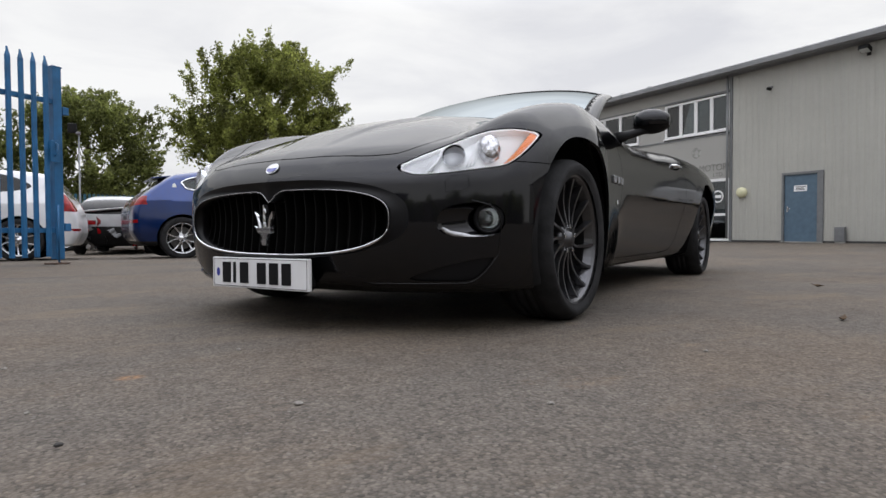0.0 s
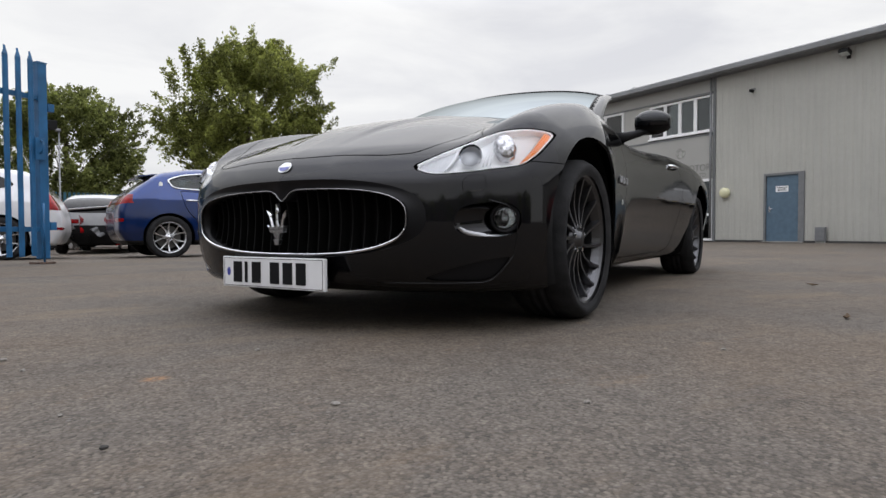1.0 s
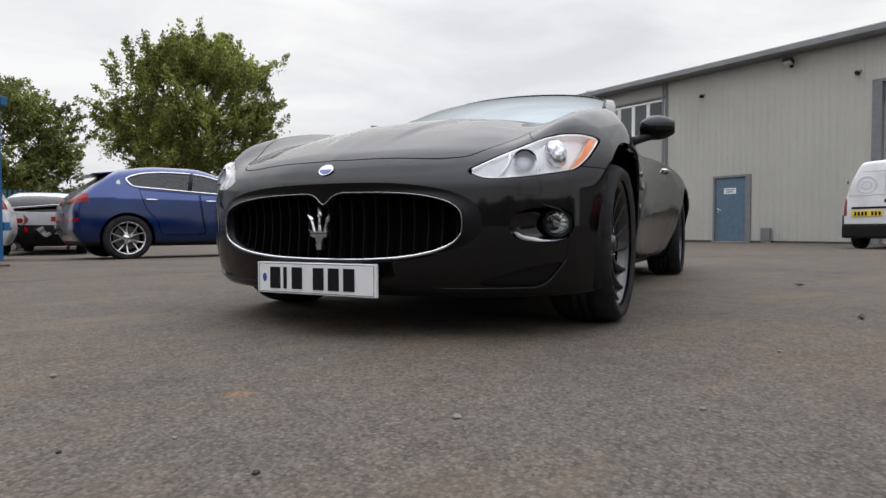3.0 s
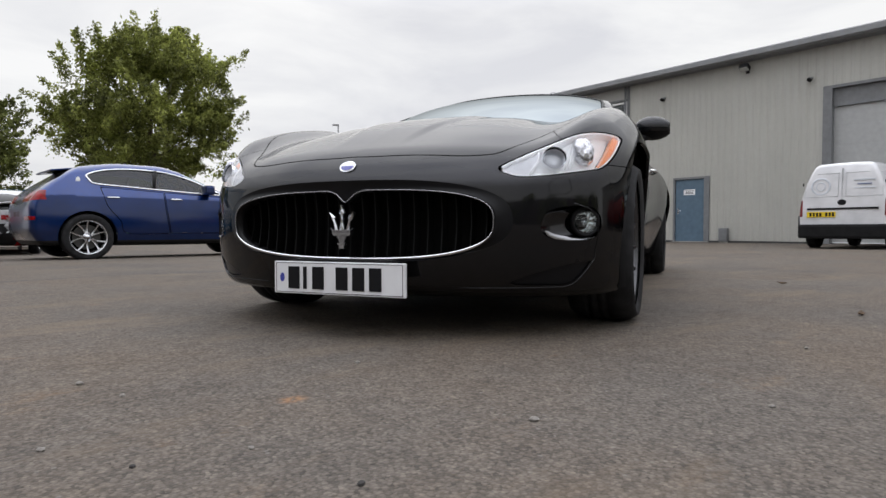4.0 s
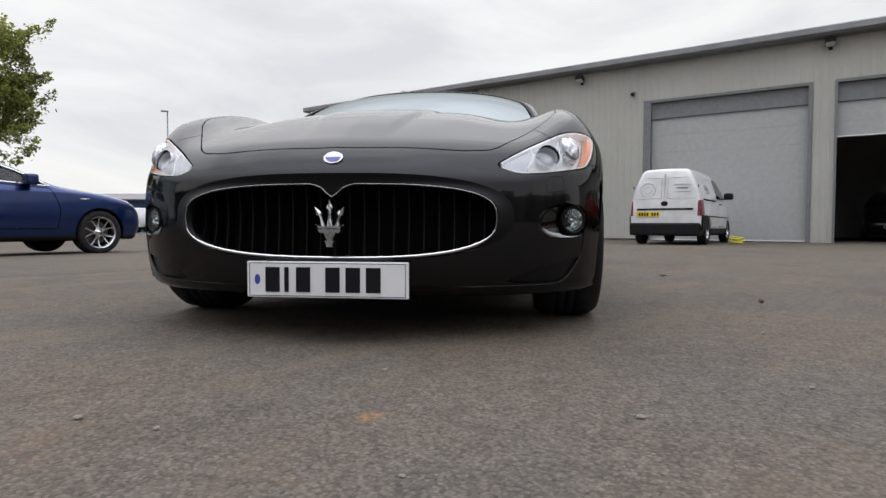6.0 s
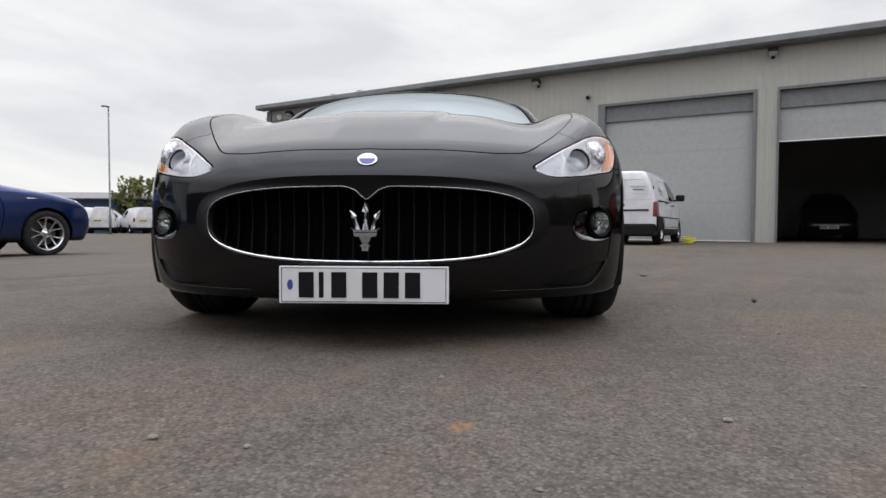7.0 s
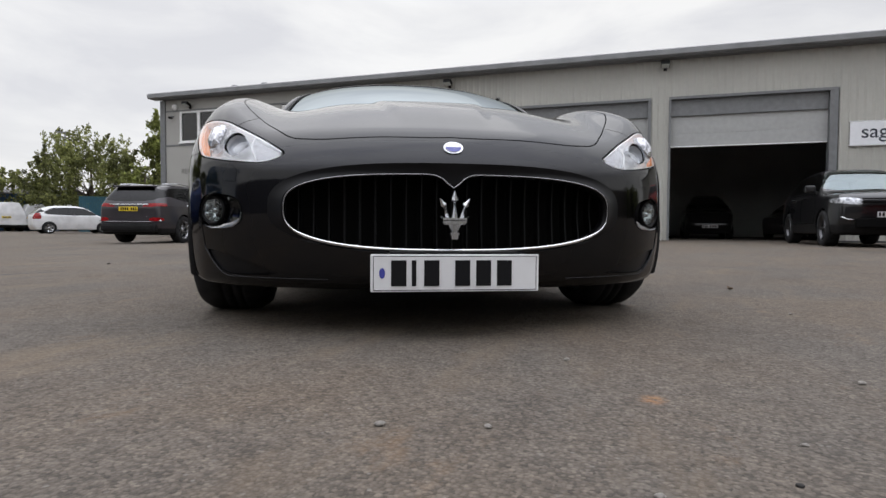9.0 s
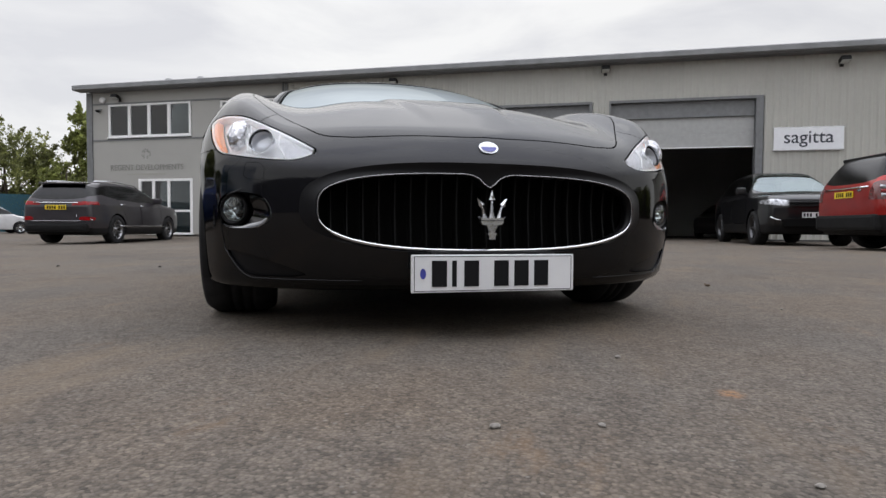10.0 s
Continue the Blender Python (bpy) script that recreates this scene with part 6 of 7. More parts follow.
def van():
    return vehicle("white_van", "small white panel van with black bumpers, lettered rear doors", P_WHITE, heading(13.87, 5.13, 90.3, 4.27), 4.3, 0.815, VAN_TOP, 0.95, 0.075,
                   [(0.2, 0.08), (0.5, 0.0), (0.8, 0.08), (1.0, 0.4)], [(0.2, 0.05), (0.5, 0.02), (1.0, 0.03), (1.5, 0.08), (1.8, 0.16)], (0.82, 3.53), 0.31, 0.195, "five", M_ALLOY, cell=0.05, floor_z=0.22,
                   panes=(("side_window", "side", outline([(1.28, 1.12), (1.28, 1.12), (1.55, 1.42), (1.85, 1.56), (2.25, 1.58), (2.25, 1.58), (2.3, 1.10), (2.3, 1.10)], 4), M_GLASS_CAR),
                          ("windscreen", "front", outline([(-0.7, 1.12), (0.72, 1.12), (0.64, 1.60), (-0.6, 1.60)], 4), M_GLASS_SCREEN)),
                   lamps=(("door", "side", outline([(1.36, 1.06), (1.36, 1.06), (1.20, 0.8), (1.24, 0.42), (1.24, 0.42), (2.30, 0.42), (2.30, 0.42), (2.32, 1.08), (2.32, 1.08)], 4), P_WHITE),
                          ("door", "side", outline([(2.36, 1.55), (2.36, 1.55), (2.36, 0.42), (2.36, 0.42), (3.10, 0.42), (3.16, 0.8), (3.16, 1.55), (3.16, 1.55)], 4), P_WHITE),
                          ("tail_lamp", "rear", outline([(0.71, 0.66), (0.71, 0.66), (0.9, 0.66), (0.9, 0.66), (0.9, 1.0), (0.715, 1.0), (0.715, 1.0)], 3), M_VANLAMP),
                          ("headlamp", "front", outline([(0.45, 0.72), (0.8, 0.76), (0.8, 0.92), (0.6, 0.9)], 4), M_WHITE_LAMP)),
                   trim_z=0.38, extras=van_extras, width=0.19, round_k=0.085, plan=[(0, -0.14), (0.5, -0.04), (1.2, 0.0), (3.2, 0.0), (4.0, -0.015), (4.3, -0.03)])


van()

# grey seven-seat SUV
GREY_TOP = [(x, z * 0.955) for x, z in [(0, 0.92), (0.12, 1.04), (0.5, 1.13), (1.0, 1.18), (1.22, 1.24), (1.65, 1.46), (2.05, 1.62), (2.55, 1.69), (3.3, 1.69), (4.0, 1.66), (4.5, 1.58), (4.77, 1.50)]]


def grey_extras(car, f):
    mirrors_handles((2.35, 3.35), 1.02, 1.72, 1.18, P_GREY, M_CHROME, (0.46, 1.2, 3.6, M_CHROME))(car, f)
    plate_at(car, 4.765, 0.905, True)
    bm = bmesh.new()
    add_box(bm, (4.20, -0.56, 1.485), (4.56, 0.56, 1.53), 0.02)
    part("roof_spoiler", bm, P_GREY, car)
    tube("tailgate_strip", [(4.75, y, 1.02) for y in np.linspace(-0.55, 0.55, 7)], 0.012, M_CHROME, car, 6)
    bm = bmesh.new()
    add_box(bm, (4.52, -0.78, 0.30), (4.80, 0.78, 0.54), 0.085)
    part("rear_bumper_trim", bm, M_BLACK, car, "black and silver rear bumper trim")
    tube("bumper_strip", [(4.80, y, 0.575) for y in np.linspace(-0.66, 0.66, 9)], 0.010, M_DIMCHROME, car, 6)
    for sg in (-1, 1):
        tube("roof_rail", [(x, sg * 0.60, z) for x, z in ((1.95, 1.44), (2.3, 1.585), (3.4, 1.635), (4.2, 1.575))], 0.018, M_ALLOY, car, 6)
        tube("lamp_strip", [(4.70, sg * 0.62, 0.62), (4.74, sg * 0.50, 0.70), (4.68, sg * 0.86, 0.60)], 0.014, M_CHROME, car, 6)


def grey_suv():
    return vehicle("grey_suv", "grey-brown metallic SUV seen with its tailgate shut", P_GREY, heading(11.22, 15.25, 77.8, 4.77), 4.77, 0.945, GREY_TOP, 1.0, 0.36,
                   [(0.2, 0.10), (0.5, 0.0), (0.8, 0.03), (1.05, 0.3)], [(0.2, 0.10), (0.5, 0.02), (0.9, 0.02), (1.1, 0.07), (1.4, 0.25), (1.7, 0.45)], (0.95, 3.71), 0.37, 0.255, "twin", M_DIMCHROME, cell=0.05, floor_z=0.24,
                   panes=(("side_window", "side", outline([(1.45, 1.15), (1.45, 1.15), (1.8, 1.33), (2.2, 1.46), (2.7, 1.52), (3.4, 1.515), (4.0, 1.46), (4.30, 1.34), (4.30, 1.34), (4.0, 1.21), (3.0, 1.12)], 4), M_GLASS_DARK),
                          ("rear_window", "rear", outline([(-0.60, 1.14), (0.66, 1.14), (0.58, 1.46), (-0.58, 1.46)], 4), M_GLASS_DARK),
                          ("windscreen", "front", outline([(-0.7, 1.2), (0.69, 1.2), (0.47, 1.56), (-0.4, 1.56)], 4), M_GLASS_SCREEN)),
                   lamps=(("door", "side", outline([(1.50, 1.10), (1.50, 1.10), (1.42, 0.78), (1.50, 0.46), (1.50, 0.46), (2.50, 0.46), (2.50, 0.46), (2.54, 1.12), (2.54, 1.12)], 4), P_GREY),
                          ("door", "side", outline([(2.57, 1.12), (2.57, 1.12), (2.53, 0.46), (2.53, 0.46), (3.20, 0.46), (3.32, 0.7), (3.55, 1.0), (3.58, 1.15), (3.58, 1.15)], 4), P_GREY),
                          ("tail_lamp", "rear", outline([(0.40, 0.955), (0.40, 0.955), (0.95, 0.985), (0.95, 1.04), (0.70, 1.055), (0.42, 1.02)], 4), M_RED),
                          ("rear_reflector", "rear", outline([(0.58, 0.60), (0.86, 0.60), (0.86, 0.67), (0.62, 0.68)], 4), M_RED),
                          ("headlamp", "front", outline([(0.5, 0.74), (0.85, 0.78), (0.85, 0.9), (0.5, 0.9)], 4), M_WHITE_LAMP)),
                   trim_z=0.40, extras=grey_extras)


grey_suv()

M_DIMLAMP = mat("clear_lamp_over_black", (0.34, 0.35, 0.37), 0.14, 0.4, coat=0.6, var=0.35, scale=16)

# large box-shaped SUVs: black, nose out, and red, tail out
BIG_TOP = [(0, 0.98), (0.12, 1.08), (0.6, 1.14), (1.15, 1.18), (1.35, 1.26), (1.7, 1.52), (2.0, 1.68), (2.5, 1.77), (3.4, 1.79), (4.1, 1.74), (4.55, 1.66), (4.9, 1.58)]


def big_extras(paint, rear):
    def go(car, f):
        mirrors_handles((2.3, 3.3), 1.08, 1.72, 1.27, paint, M_BLACK)(car, f)
        if rear:
            plate_at(car, 4.888, 0.97, True)
            bm = bmesh.new()
            add_box(bm, (4.20, -0.64, 1.63), (4.54, 0.64, 1.70), 0.025, pose(4.20, 0, 1.66, 0, 7, 0) @ pose(-4.20, 0, -1.66))
            part("roof_spoiler", bm, M_BLACK, car, "black roof spoiler")
            tube("tailgate_strip", [(4.86, y, 1.08) for y in np.linspace(-0.62, 0.62, 7)], 0.016, M_CHROME, car, 6)
            bm = bmesh.new()
            add_box(bm, (4.6, -0.86, 0.34), (4.90, 0.86, 0.62), 0.06)
            part("rear_bumper_trim", bm, M_BLACK, car, "black lower rear bumper")
            for sg in (-1, 1):
                blade_z = np.linspace(4.70, 4.28, 8)
                tube("lamp_blade", [(x, sg * (body_y(f, x, 1.105) + 0.002), 1.105) for x in blade_z], [0.03, 0.028, 0.024, 0.02, 0.017, 0.014, 0.011, 0.006], M_SMOKED, car, 6)
                for z0, z1, mt in ((1.03, 1.10, M_DIMLAMP), (0.97, 1.02, M_RED), (0.90, 0.96, M_DIMLAMP)):
                    xs_ = (4.80, 4.74, 4.66)
                    tube("lamp_segment", [(x, sg * (body_y(f, x, (z0 + z1) / 2) - 0.012), (z0 + z1) / 2) for x in xs_], (z1 - z0) / 2, mt, car, 8)
                tube("side_strip", [(x, sg * (body_y(f, x, 0.80) + 0.002), 0.80) for x in np.linspace(4.6, 1.5, 10)], 0.008, M_DIMCHROME, car, 5)
            vs, fs = lathe([(0.0, 0.012), (0.03, 0.01), (0.036, 0.0)], 14, "x")
            link("tailgate_badge", [(4.872 + a, 0.40 + b * 1.5, 1.03 + c * 0.7) for a, b, c in vs], fs, M_DIMCHROME, car)
        else:
            plate_at(car, -0.015, 0.66, False)
            for z in (0.84, 0.90, 0.96):
                box("grille_bar", (-0.03, -0.52, z), (0.02, 0.52, z + 0.03), M_BLACK, car, "", 0.006)
            box("lower_grille", (-0.02, -0.62, 0.40), (0.05, 0.62, 0.58), M_DARK, car, "", 0.02)
            for sg in (-1, 1):
                tube("lower_lamp_trim", [(0.06, sg * 0.86, 0.62), (0.02, sg * 0.74, 0.56), (0.02, sg * 0.60, 0.55)], 0.014, M_ALLOY, car, 6)
    return go


def big_suv(name, label, paint, m, rear, sill=0.46):
    lamp = M_DIMLAMP
    return vehicle(name, label, paint, m, 4.88, 0.99, BIG_TOP, 1.08, 0.30,
                   [(0.2, 0.12), (0.5, 0.02), (0.8, 0.0), (1.0, 0.06), (1.2, 0.3)], [(0.2, 0.14), (0.5, 0.02), (0.9, 0.0), (1.1, 0.04), (1.4, 0.18), (1.75, 0.42)], (0.9, 3.82), 0.385, 0.27, "five", M_DARKALLOY, cell=0.05, floor_z=0.26,
                   panes=(("side_window", "side", outline([(1.45, 1.20), (1.45, 1.20), (1.8, 1.44), (2.1, 1.58), (2.6, 1.66), (3.6, 1.66), (4.15, 1.60), (4.5, 1.40), (4.5, 1.40), (4.45, 1.23), (4.45, 1.23)], 4), M_GLASS_DARK),
                          ("rear_window", "rear", outline([(-0.66, 1.20), (0.70, 1.20), (0.62, 1.62), (-0.6, 1.62)], 4), M_GLASS_DARK),
                          ("windscreen", "front", outline([(-0.7, 1.25), (0.76, 1.25), (0.56, 1.66), (-0.5, 1.66)], 4), M_GLASS_SCREEN)),
                   lamps=(("tail_lamp", "rear", outline([(0.66, 0.86), (0.66, 0.86), (0.98, 0.86), (0.98, 0.86), (0.98, 1.14), (0.70, 1.14)], 3), M_SMOKED),
                          ("door", "side", outline([(1.50, 1.16), (1.50, 1.16), (1.40, 0.78), (1.48, 0.50), (1.48, 0.50), (2.55, 0.50), (2.55, 0.50), (2.58, 1.18), (2.58, 1.18)], 4), paint),
                          ("door", "side", outline([(2.61, 1.18), (2.61, 1.18), (2.58, 0.50), (2.58, 0.50), (3.28, 0.50), (3.40, 0.75), (3.60, 1.0), (3.60, 1.18), (3.60, 1.18)], 4), paint),
                          ("headlamp", "front", outline([(0.52, 0.86), (0.9, 0.90), (0.9, 1.0), (0.54, 0.98)], 4), lamp)),
                   trim_z=sill, extras=big_extras(paint, rear), width=0.26)


big_suv("black_suv", "glossy black large SUV parked nose out before the workshop", P_BLACK, heading(13.24, -2.02, 268.5, 0.0), False)
big_suv("red_suv", "deep red metallic large SUV with a black roof spoiler", P_RED, heading(11.24, -1.81, 170, 4.85), True, 0.60)

# cars behind the gate, and the row of far vans
HATCH_TOP = [(0, 0.72), (0.15, 0.82), (0.6, 0.90), (0.95, 0.97), (1.3, 1.20), (1.7, 1.40), (2.2, 1.47), (2.9, 1.46), (3.4, 1.38), (3.8, 1.22), (4.0, 1.08)]


def hatch(name, label, paint, m, scale_h=1.0, trim_z=0.0, cell=0.07):
    return vehicle(name, label, paint, m, 4.0, 0.84, [(x, z * scale_h) for x, z in HATCH_TOP], 0.92 * scale_h, 0.35,
                   [(0.2, 0.1), (0.5, 0.0), (0.8, 0.15)], [(0.2, 0.1), (0.5, 0.0), (0.9, 0.02), (1.1, 0.15), (1.4, 0.5)], (0.8, 3.3), 0.30, 0.2, "five", M_ALLOY, cell=cell, floor_z=0.2,
                   panes=(("side_window", "side", outline([(1.15, 0.98 * scale_h), (1.45, 1.22 * scale_h), (1.8, 1.36 * scale_h), (2.9, 1.36 * scale_h), (3.3, 1.25 * scale_h), (3.35, 1.0 * scale_h)], 4), M_GLASS_DARK),
                          ("rear_window", "rear", outline([(-0.55, 1.0 * scale_h), (0.6, 1.0 * scale_h), (0.5, 1.3 * scale_h), (-0.5, 1.3 * scale_h)], 4), M_GLASS_DARK)),
                   lamps=(("tail_lamp", "rear", outline([(0.58, 0.78), (0.86, 0.78), (0.86, 1.0), (0.66, 1.05)], 4), M_RED),), width=0.18, trim_z=trim_z)


# ---- vehicles behind the gate and far off ----
def white_crossover():
    return vehicle("white_suv", "white SUV with silver wheels behind the gate", P_WHITE, heading(0.36, 13.45, 275, 4.45), 4.45, 0.91, [(x * 0.935, z * 0.955) for x, z in GREY_TOP], 0.96, 0.34,
                   [(0.2, 0.10), (0.5, 0.0), (0.8, 0.03), (1.05, 0.3)], [(0.2, 0.12), (0.5, 0.0), (0.8, 0.03), (1.0, 0.12), (1.4, 0.40), (1.6, 0.65)], (0.9, 3.60), 0.355, 0.265, "twin", M_ALLOY, cell=0.05, floor_z=0.24,
                   panes=(("side_window", "side", outline([(1.4, 1.10), (1.7, 1.30), (2.1, 1.43), (2.6, 1.49), (3.2, 1.47), (3.62, 1.36), (3.72, 1.20), (2.8, 1.10)], 4), M_GLASS_DARK),
                          ("rear_window", "rear", outline([(-0.55, 1.10), (0.6, 1.10), (0.5, 1.42), (-0.5, 1.42)], 4), M_GLASS_DARK)),
                   lamps=(("tail_lamp", "rear", outline([(0.55, 0.86), (0.95, 0.86), (0.95, 1.12), (0.70, 1.14)], 4), M_RED),
                          ("rear_reflector", "rear", outline([(0.55, 0.50), (0.85, 0.50), (0.85, 0.54), (0.55, 0.54)], 3), M_RED)),
                   trim_z=0.0, width=0.24)


white_crossover()
rr = random.Random(3)
M_TORN = [M_BLACK, P_BLACK, P_SILVER, M_DIMCHROME, M_RED, P_WHITE]


def wreck(name, label, m):
    """A car hit from behind: bent lid, torn bumper, lamps pushed in."""
    car = hatch(name, label, P_SILVER, m, 0.95, trim_z=0.64)
    for i in range(30):
        c = Vector((3.85 + rr.uniform(-0.15, 0.30), rr.uniform(-0.82, 0.82), rr.uniform(0.22, 0.74)))
        bm = bmesh.new()
        w, d = rr.uniform(0.08, 0.24), rr.uniform(0.05, 0.12)
        k = 5
        rows = [[bm.verts.new((w * (2 * a / k - 1), d * (2 * b - 1) + 0.02 * math.sin(3 * a), 0.05 * math.sin(2.1 * a + i) * (b + 0.3) - t_ * 0.006)) for a in range(k + 1) for b in (0, 1)] for t_ in (0, 1)]
        for a in range(k):
            bm.faces.new((rows[0][2 * a], rows[0][2 * a + 1], rows[0][2 * a + 3], rows[0][2 * a + 2]))
            bm.faces.new((rows[1][2 * a + 2], rows[1][2 * a + 3], rows[1][2 * a + 1], rows[1][2 * a]))
        mt = M_TORN[min(5, int(rr.random() ** 1.6 * 6))] if c.z < 0.6 else M_TORN[rr.choice((1, 2, 4, 5))]
        ob = part("torn_panel", bm, mt, car, smooth=True)
        ob.matrix_local = Matrix.Translation(c) @ pose(0, 0, 0, rr.uniform(-50, 50), rr.uniform(40, 110), rr.uniform(60, 120))
    bm = bmesh.new()
    add_box(bm, (3.35, -0.66, 0.885), (4.02, 0.66, 0.905), 0.008, pose(3.35, 0, 0.9, 6, -13, 3) @ pose(-3.35, 0, -0.9))
    part("bent_boot_lid", bm, P_WHITE, car, "pale boot lid sprung open")
    for sg in (-1, 1):
        bm = bmesh.new()
        add_box(bm, (3.86, sg * 0.52 - 0.27, 0.70), (4.02, sg * 0.52 + 0.27, 0.80), 0.02, pose(0, 0, 0.02 * sg))
        part("lamp_cluster", bm, M_RED, car, "red tail lamp")
    return car


wreck("damaged_car", "pale car with a crumpled rear and torn black bumper", heading(0.78, 16.2, 12, 4.0))
wreck("damaged_saloon", "silver saloon with a torn rear end and red tail lamps", heading(3.1, 20.3, 285, 4.0))
hatch("red_car", "red hatchback among parked cars", P_RED, heading(3.9, 23.2, 283, 4.0), 0.95)

FAR_TOP = [(0, 0.9), (0.2, 1.1), (0.7, 1.25), (1.1, 1.6), (1.5, 1.86), (2.0, 1.93), (3.5, 1.96), (4.75, 1.94)]


def far_van(m):
    return vehicle("far_white_van", "white panel van in a row across the yard", P_WHITE, m, 4.8, 0.95, FAR_TOP, 1.1, 0.10,
                   [(0.2, 0.08), (0.5, 0.0), (0.9, 0.06)], [(0.2, 0.05), (0.5, 0.0), (1.0, 0.0), (1.9, 0.12)], (0.85, 3.6), 0.33, 0.21, "five", M_ALLOY, cell=0.09, floor_z=0.25,
                   panes=(("side_window", "side", outline([(1.25, 1.25), (1.6, 1.7), (2.2, 1.72), (2.2, 1.25)], 3), M_GLASS_DARK),),
                   lamps=(("tail_lamp", "rear", outline([(0.82, 0.9), (1.0, 0.9), (1.0, 1.3), (0.84, 1.3)], 3), M_RED),), trim_z=0.45, round_k=0.05, group="row of white vans", extras=lambda car, f: plate_at(car, 4.83, 0.95, True, -0.3))


def spot(t_az, dist):
    """A place at an azimuth and distance from the middle of the walk."""
    return -0.4 + dist * math.sin(radians(t_az)), 2.0 + dist * math.cos(radians(t_az))


v1 = None
for az, dist, turn in ((30.9, 50.0, 33), (34.3, 49.0, 20), (35.9, 52.0, 30), (37.7, 51.0, 38), (28.2, 52.0, 92)):
    x, y = spot(az, dist)
    mm = heading(x, y, turn, 4.8)
    if v1 is None:
        v1 = far_van(mm)
    else:
        copy_thing(v1, mm)
x, y = spot(41.0, 38.5)
hatch("white_hatchback", "small white hatchback in the row across the yard", P_WHITE, heading(x, y, 116, 0.1))

# ---- the open palisade gate ----
M_PALE = mat("blue_painted_steel", (0.014, 0.098, 0.225), 0.45, var=0.12, scale=5, bump=0.05, bump_scale=150)
gate = thing("palisade_gate", "blue painted steel palisade gate leaf standing open", "gate", pose(0.10, 9.75, ground_z(0.10, 9.75), 0, 0, 36))
# the leaf runs from its post at x = 0 towards -x
def pale(x, h, parent, mt=M_PALE):
    w, d = 0.035, 0.022
    bm = bmesh.new()
    prof = [(-w, d), (-w * 0.55, 0.0), (w * 0.55, 0.0), (w, d), (w * 0.55, 0.006), (-w * 0.55, 0.006)]
    tip = [(-w * 0.4, h), (-w * 0.25, h + 0.04), (w * 0.25, h + 0.04), (w * 0.4, h), (w * 0.25, h + 0.04), (-w * 0.25, h + 0.04)]
    lo = [bm.verts.new((x + a, b - 0.05, 0.10)) for a, b in prof]
    mid = [bm.verts.new((x + a, b - 0.05, h - 0.06)) for a, b in prof]
    top_ = [bm.verts.new((x + a * 0.5, -0.05 + b + (0.03 if abs(a) < w * 0.8 else 0.0), h + (0.05 if abs(a) < w * 0.8 else 0.0))) for a, b in prof]
    for A, B in ((lo, mid), (mid, top_)):
        for i in range(6):
            bm.faces.new((A[i], A[(i + 1) % 6], B[(i + 1) % 6], B[i]))
    return part("pale", bm, mt, parent)


for i in range(19):
    pale(-0.11 - 0.145 * i, 2.54, gate)
for z in (0.40, 2.02):
    box("rail", (-2.9, -0.012, z), (0.0, 0.04, z + 0.06), M_PALE, gate, "", 0.004)
box("post", (-0.02, -0.03, 0.06), (0.09, 0.08, 2.48), M_PALE, gate, "", 0.008)
box("post_cap", (-0.025, -0.035, 2.48), (0.095, 0.085, 2.495), M_PALE, gate)
box("latch_box", (-0.10, -0.085, 1.28), (0.02, -0.0605, 1.55), M_PALE, gate, "", 0.006)
tube("latch_handle", [(-0.05, -0.09, 1.36), (-0.05, -0.13, 1.38), (-0.04, -0.13, 1.50), (-0.04, -0.09, 1.52)], 0.012, M_PALE, gate, 6)
for z in (0.42, 1.90):
    box("hinge", (0.10, -0.03, z), (0.18, 0.05, z + 0.10), M_PALE, gate, "", 0.006)
tube("drop_bolt", [(-0.02, -0.08, 0.02), (-0.02, -0.08, 0.75)], 0.012, M_PALE, gate, 6)
box("foot_plate", (-0.12, -0.14, 0.0), (0.08, 0.06, 0.025), mat("rusty_steel", (0.09, 0.06, 0.045), 0.8, var=0.3, scale=30), gate, "rusty foot plate", 0.004)

# far palisade fences
def fence(name, label, p0, p1, h, n, material):
    f = thing(name, label, "fence", pose(p0[0], p0[1], ground_z(*p0), 0, 0, math.degrees(math.atan2(p1[1] - p0[1], p1[0] - p0[0]))))
    ln = math.hypot(p1[0] - p0[0], p1[1] - p0[1])
    bm = bmesh.new()
    for i in range(n):
        x = ln * i / (n - 1)
        add_box(bm, (x - 0.05, -0.01, 0.0), (x + 0.05, 0.01, h))
    ob = part("infill", bm, material, f)
    tagged(ob, kind="stuff")
    for z in (0.4, h - 0.4):
        box("rail", (0, 0.012, z), (ln, 0.05, z + 0.06), material, f)


M_FENCE = mat("blue_green_fence", (0.02, 0.085, 0.12), 0.6, var=0.1)
fence("palisade_fence", "dark blue-green palisade fence behind parked cars", (-6.0, 27.5), (9.0, 31.0), 2.1, 96, M_FENCE)
a, b = spot(38.8, 47), spot(48.0, 47)
fence("yard_fence", "dark blue palisade fence beyond the far vans", a, b, 2.4, 70, M_FENCE)

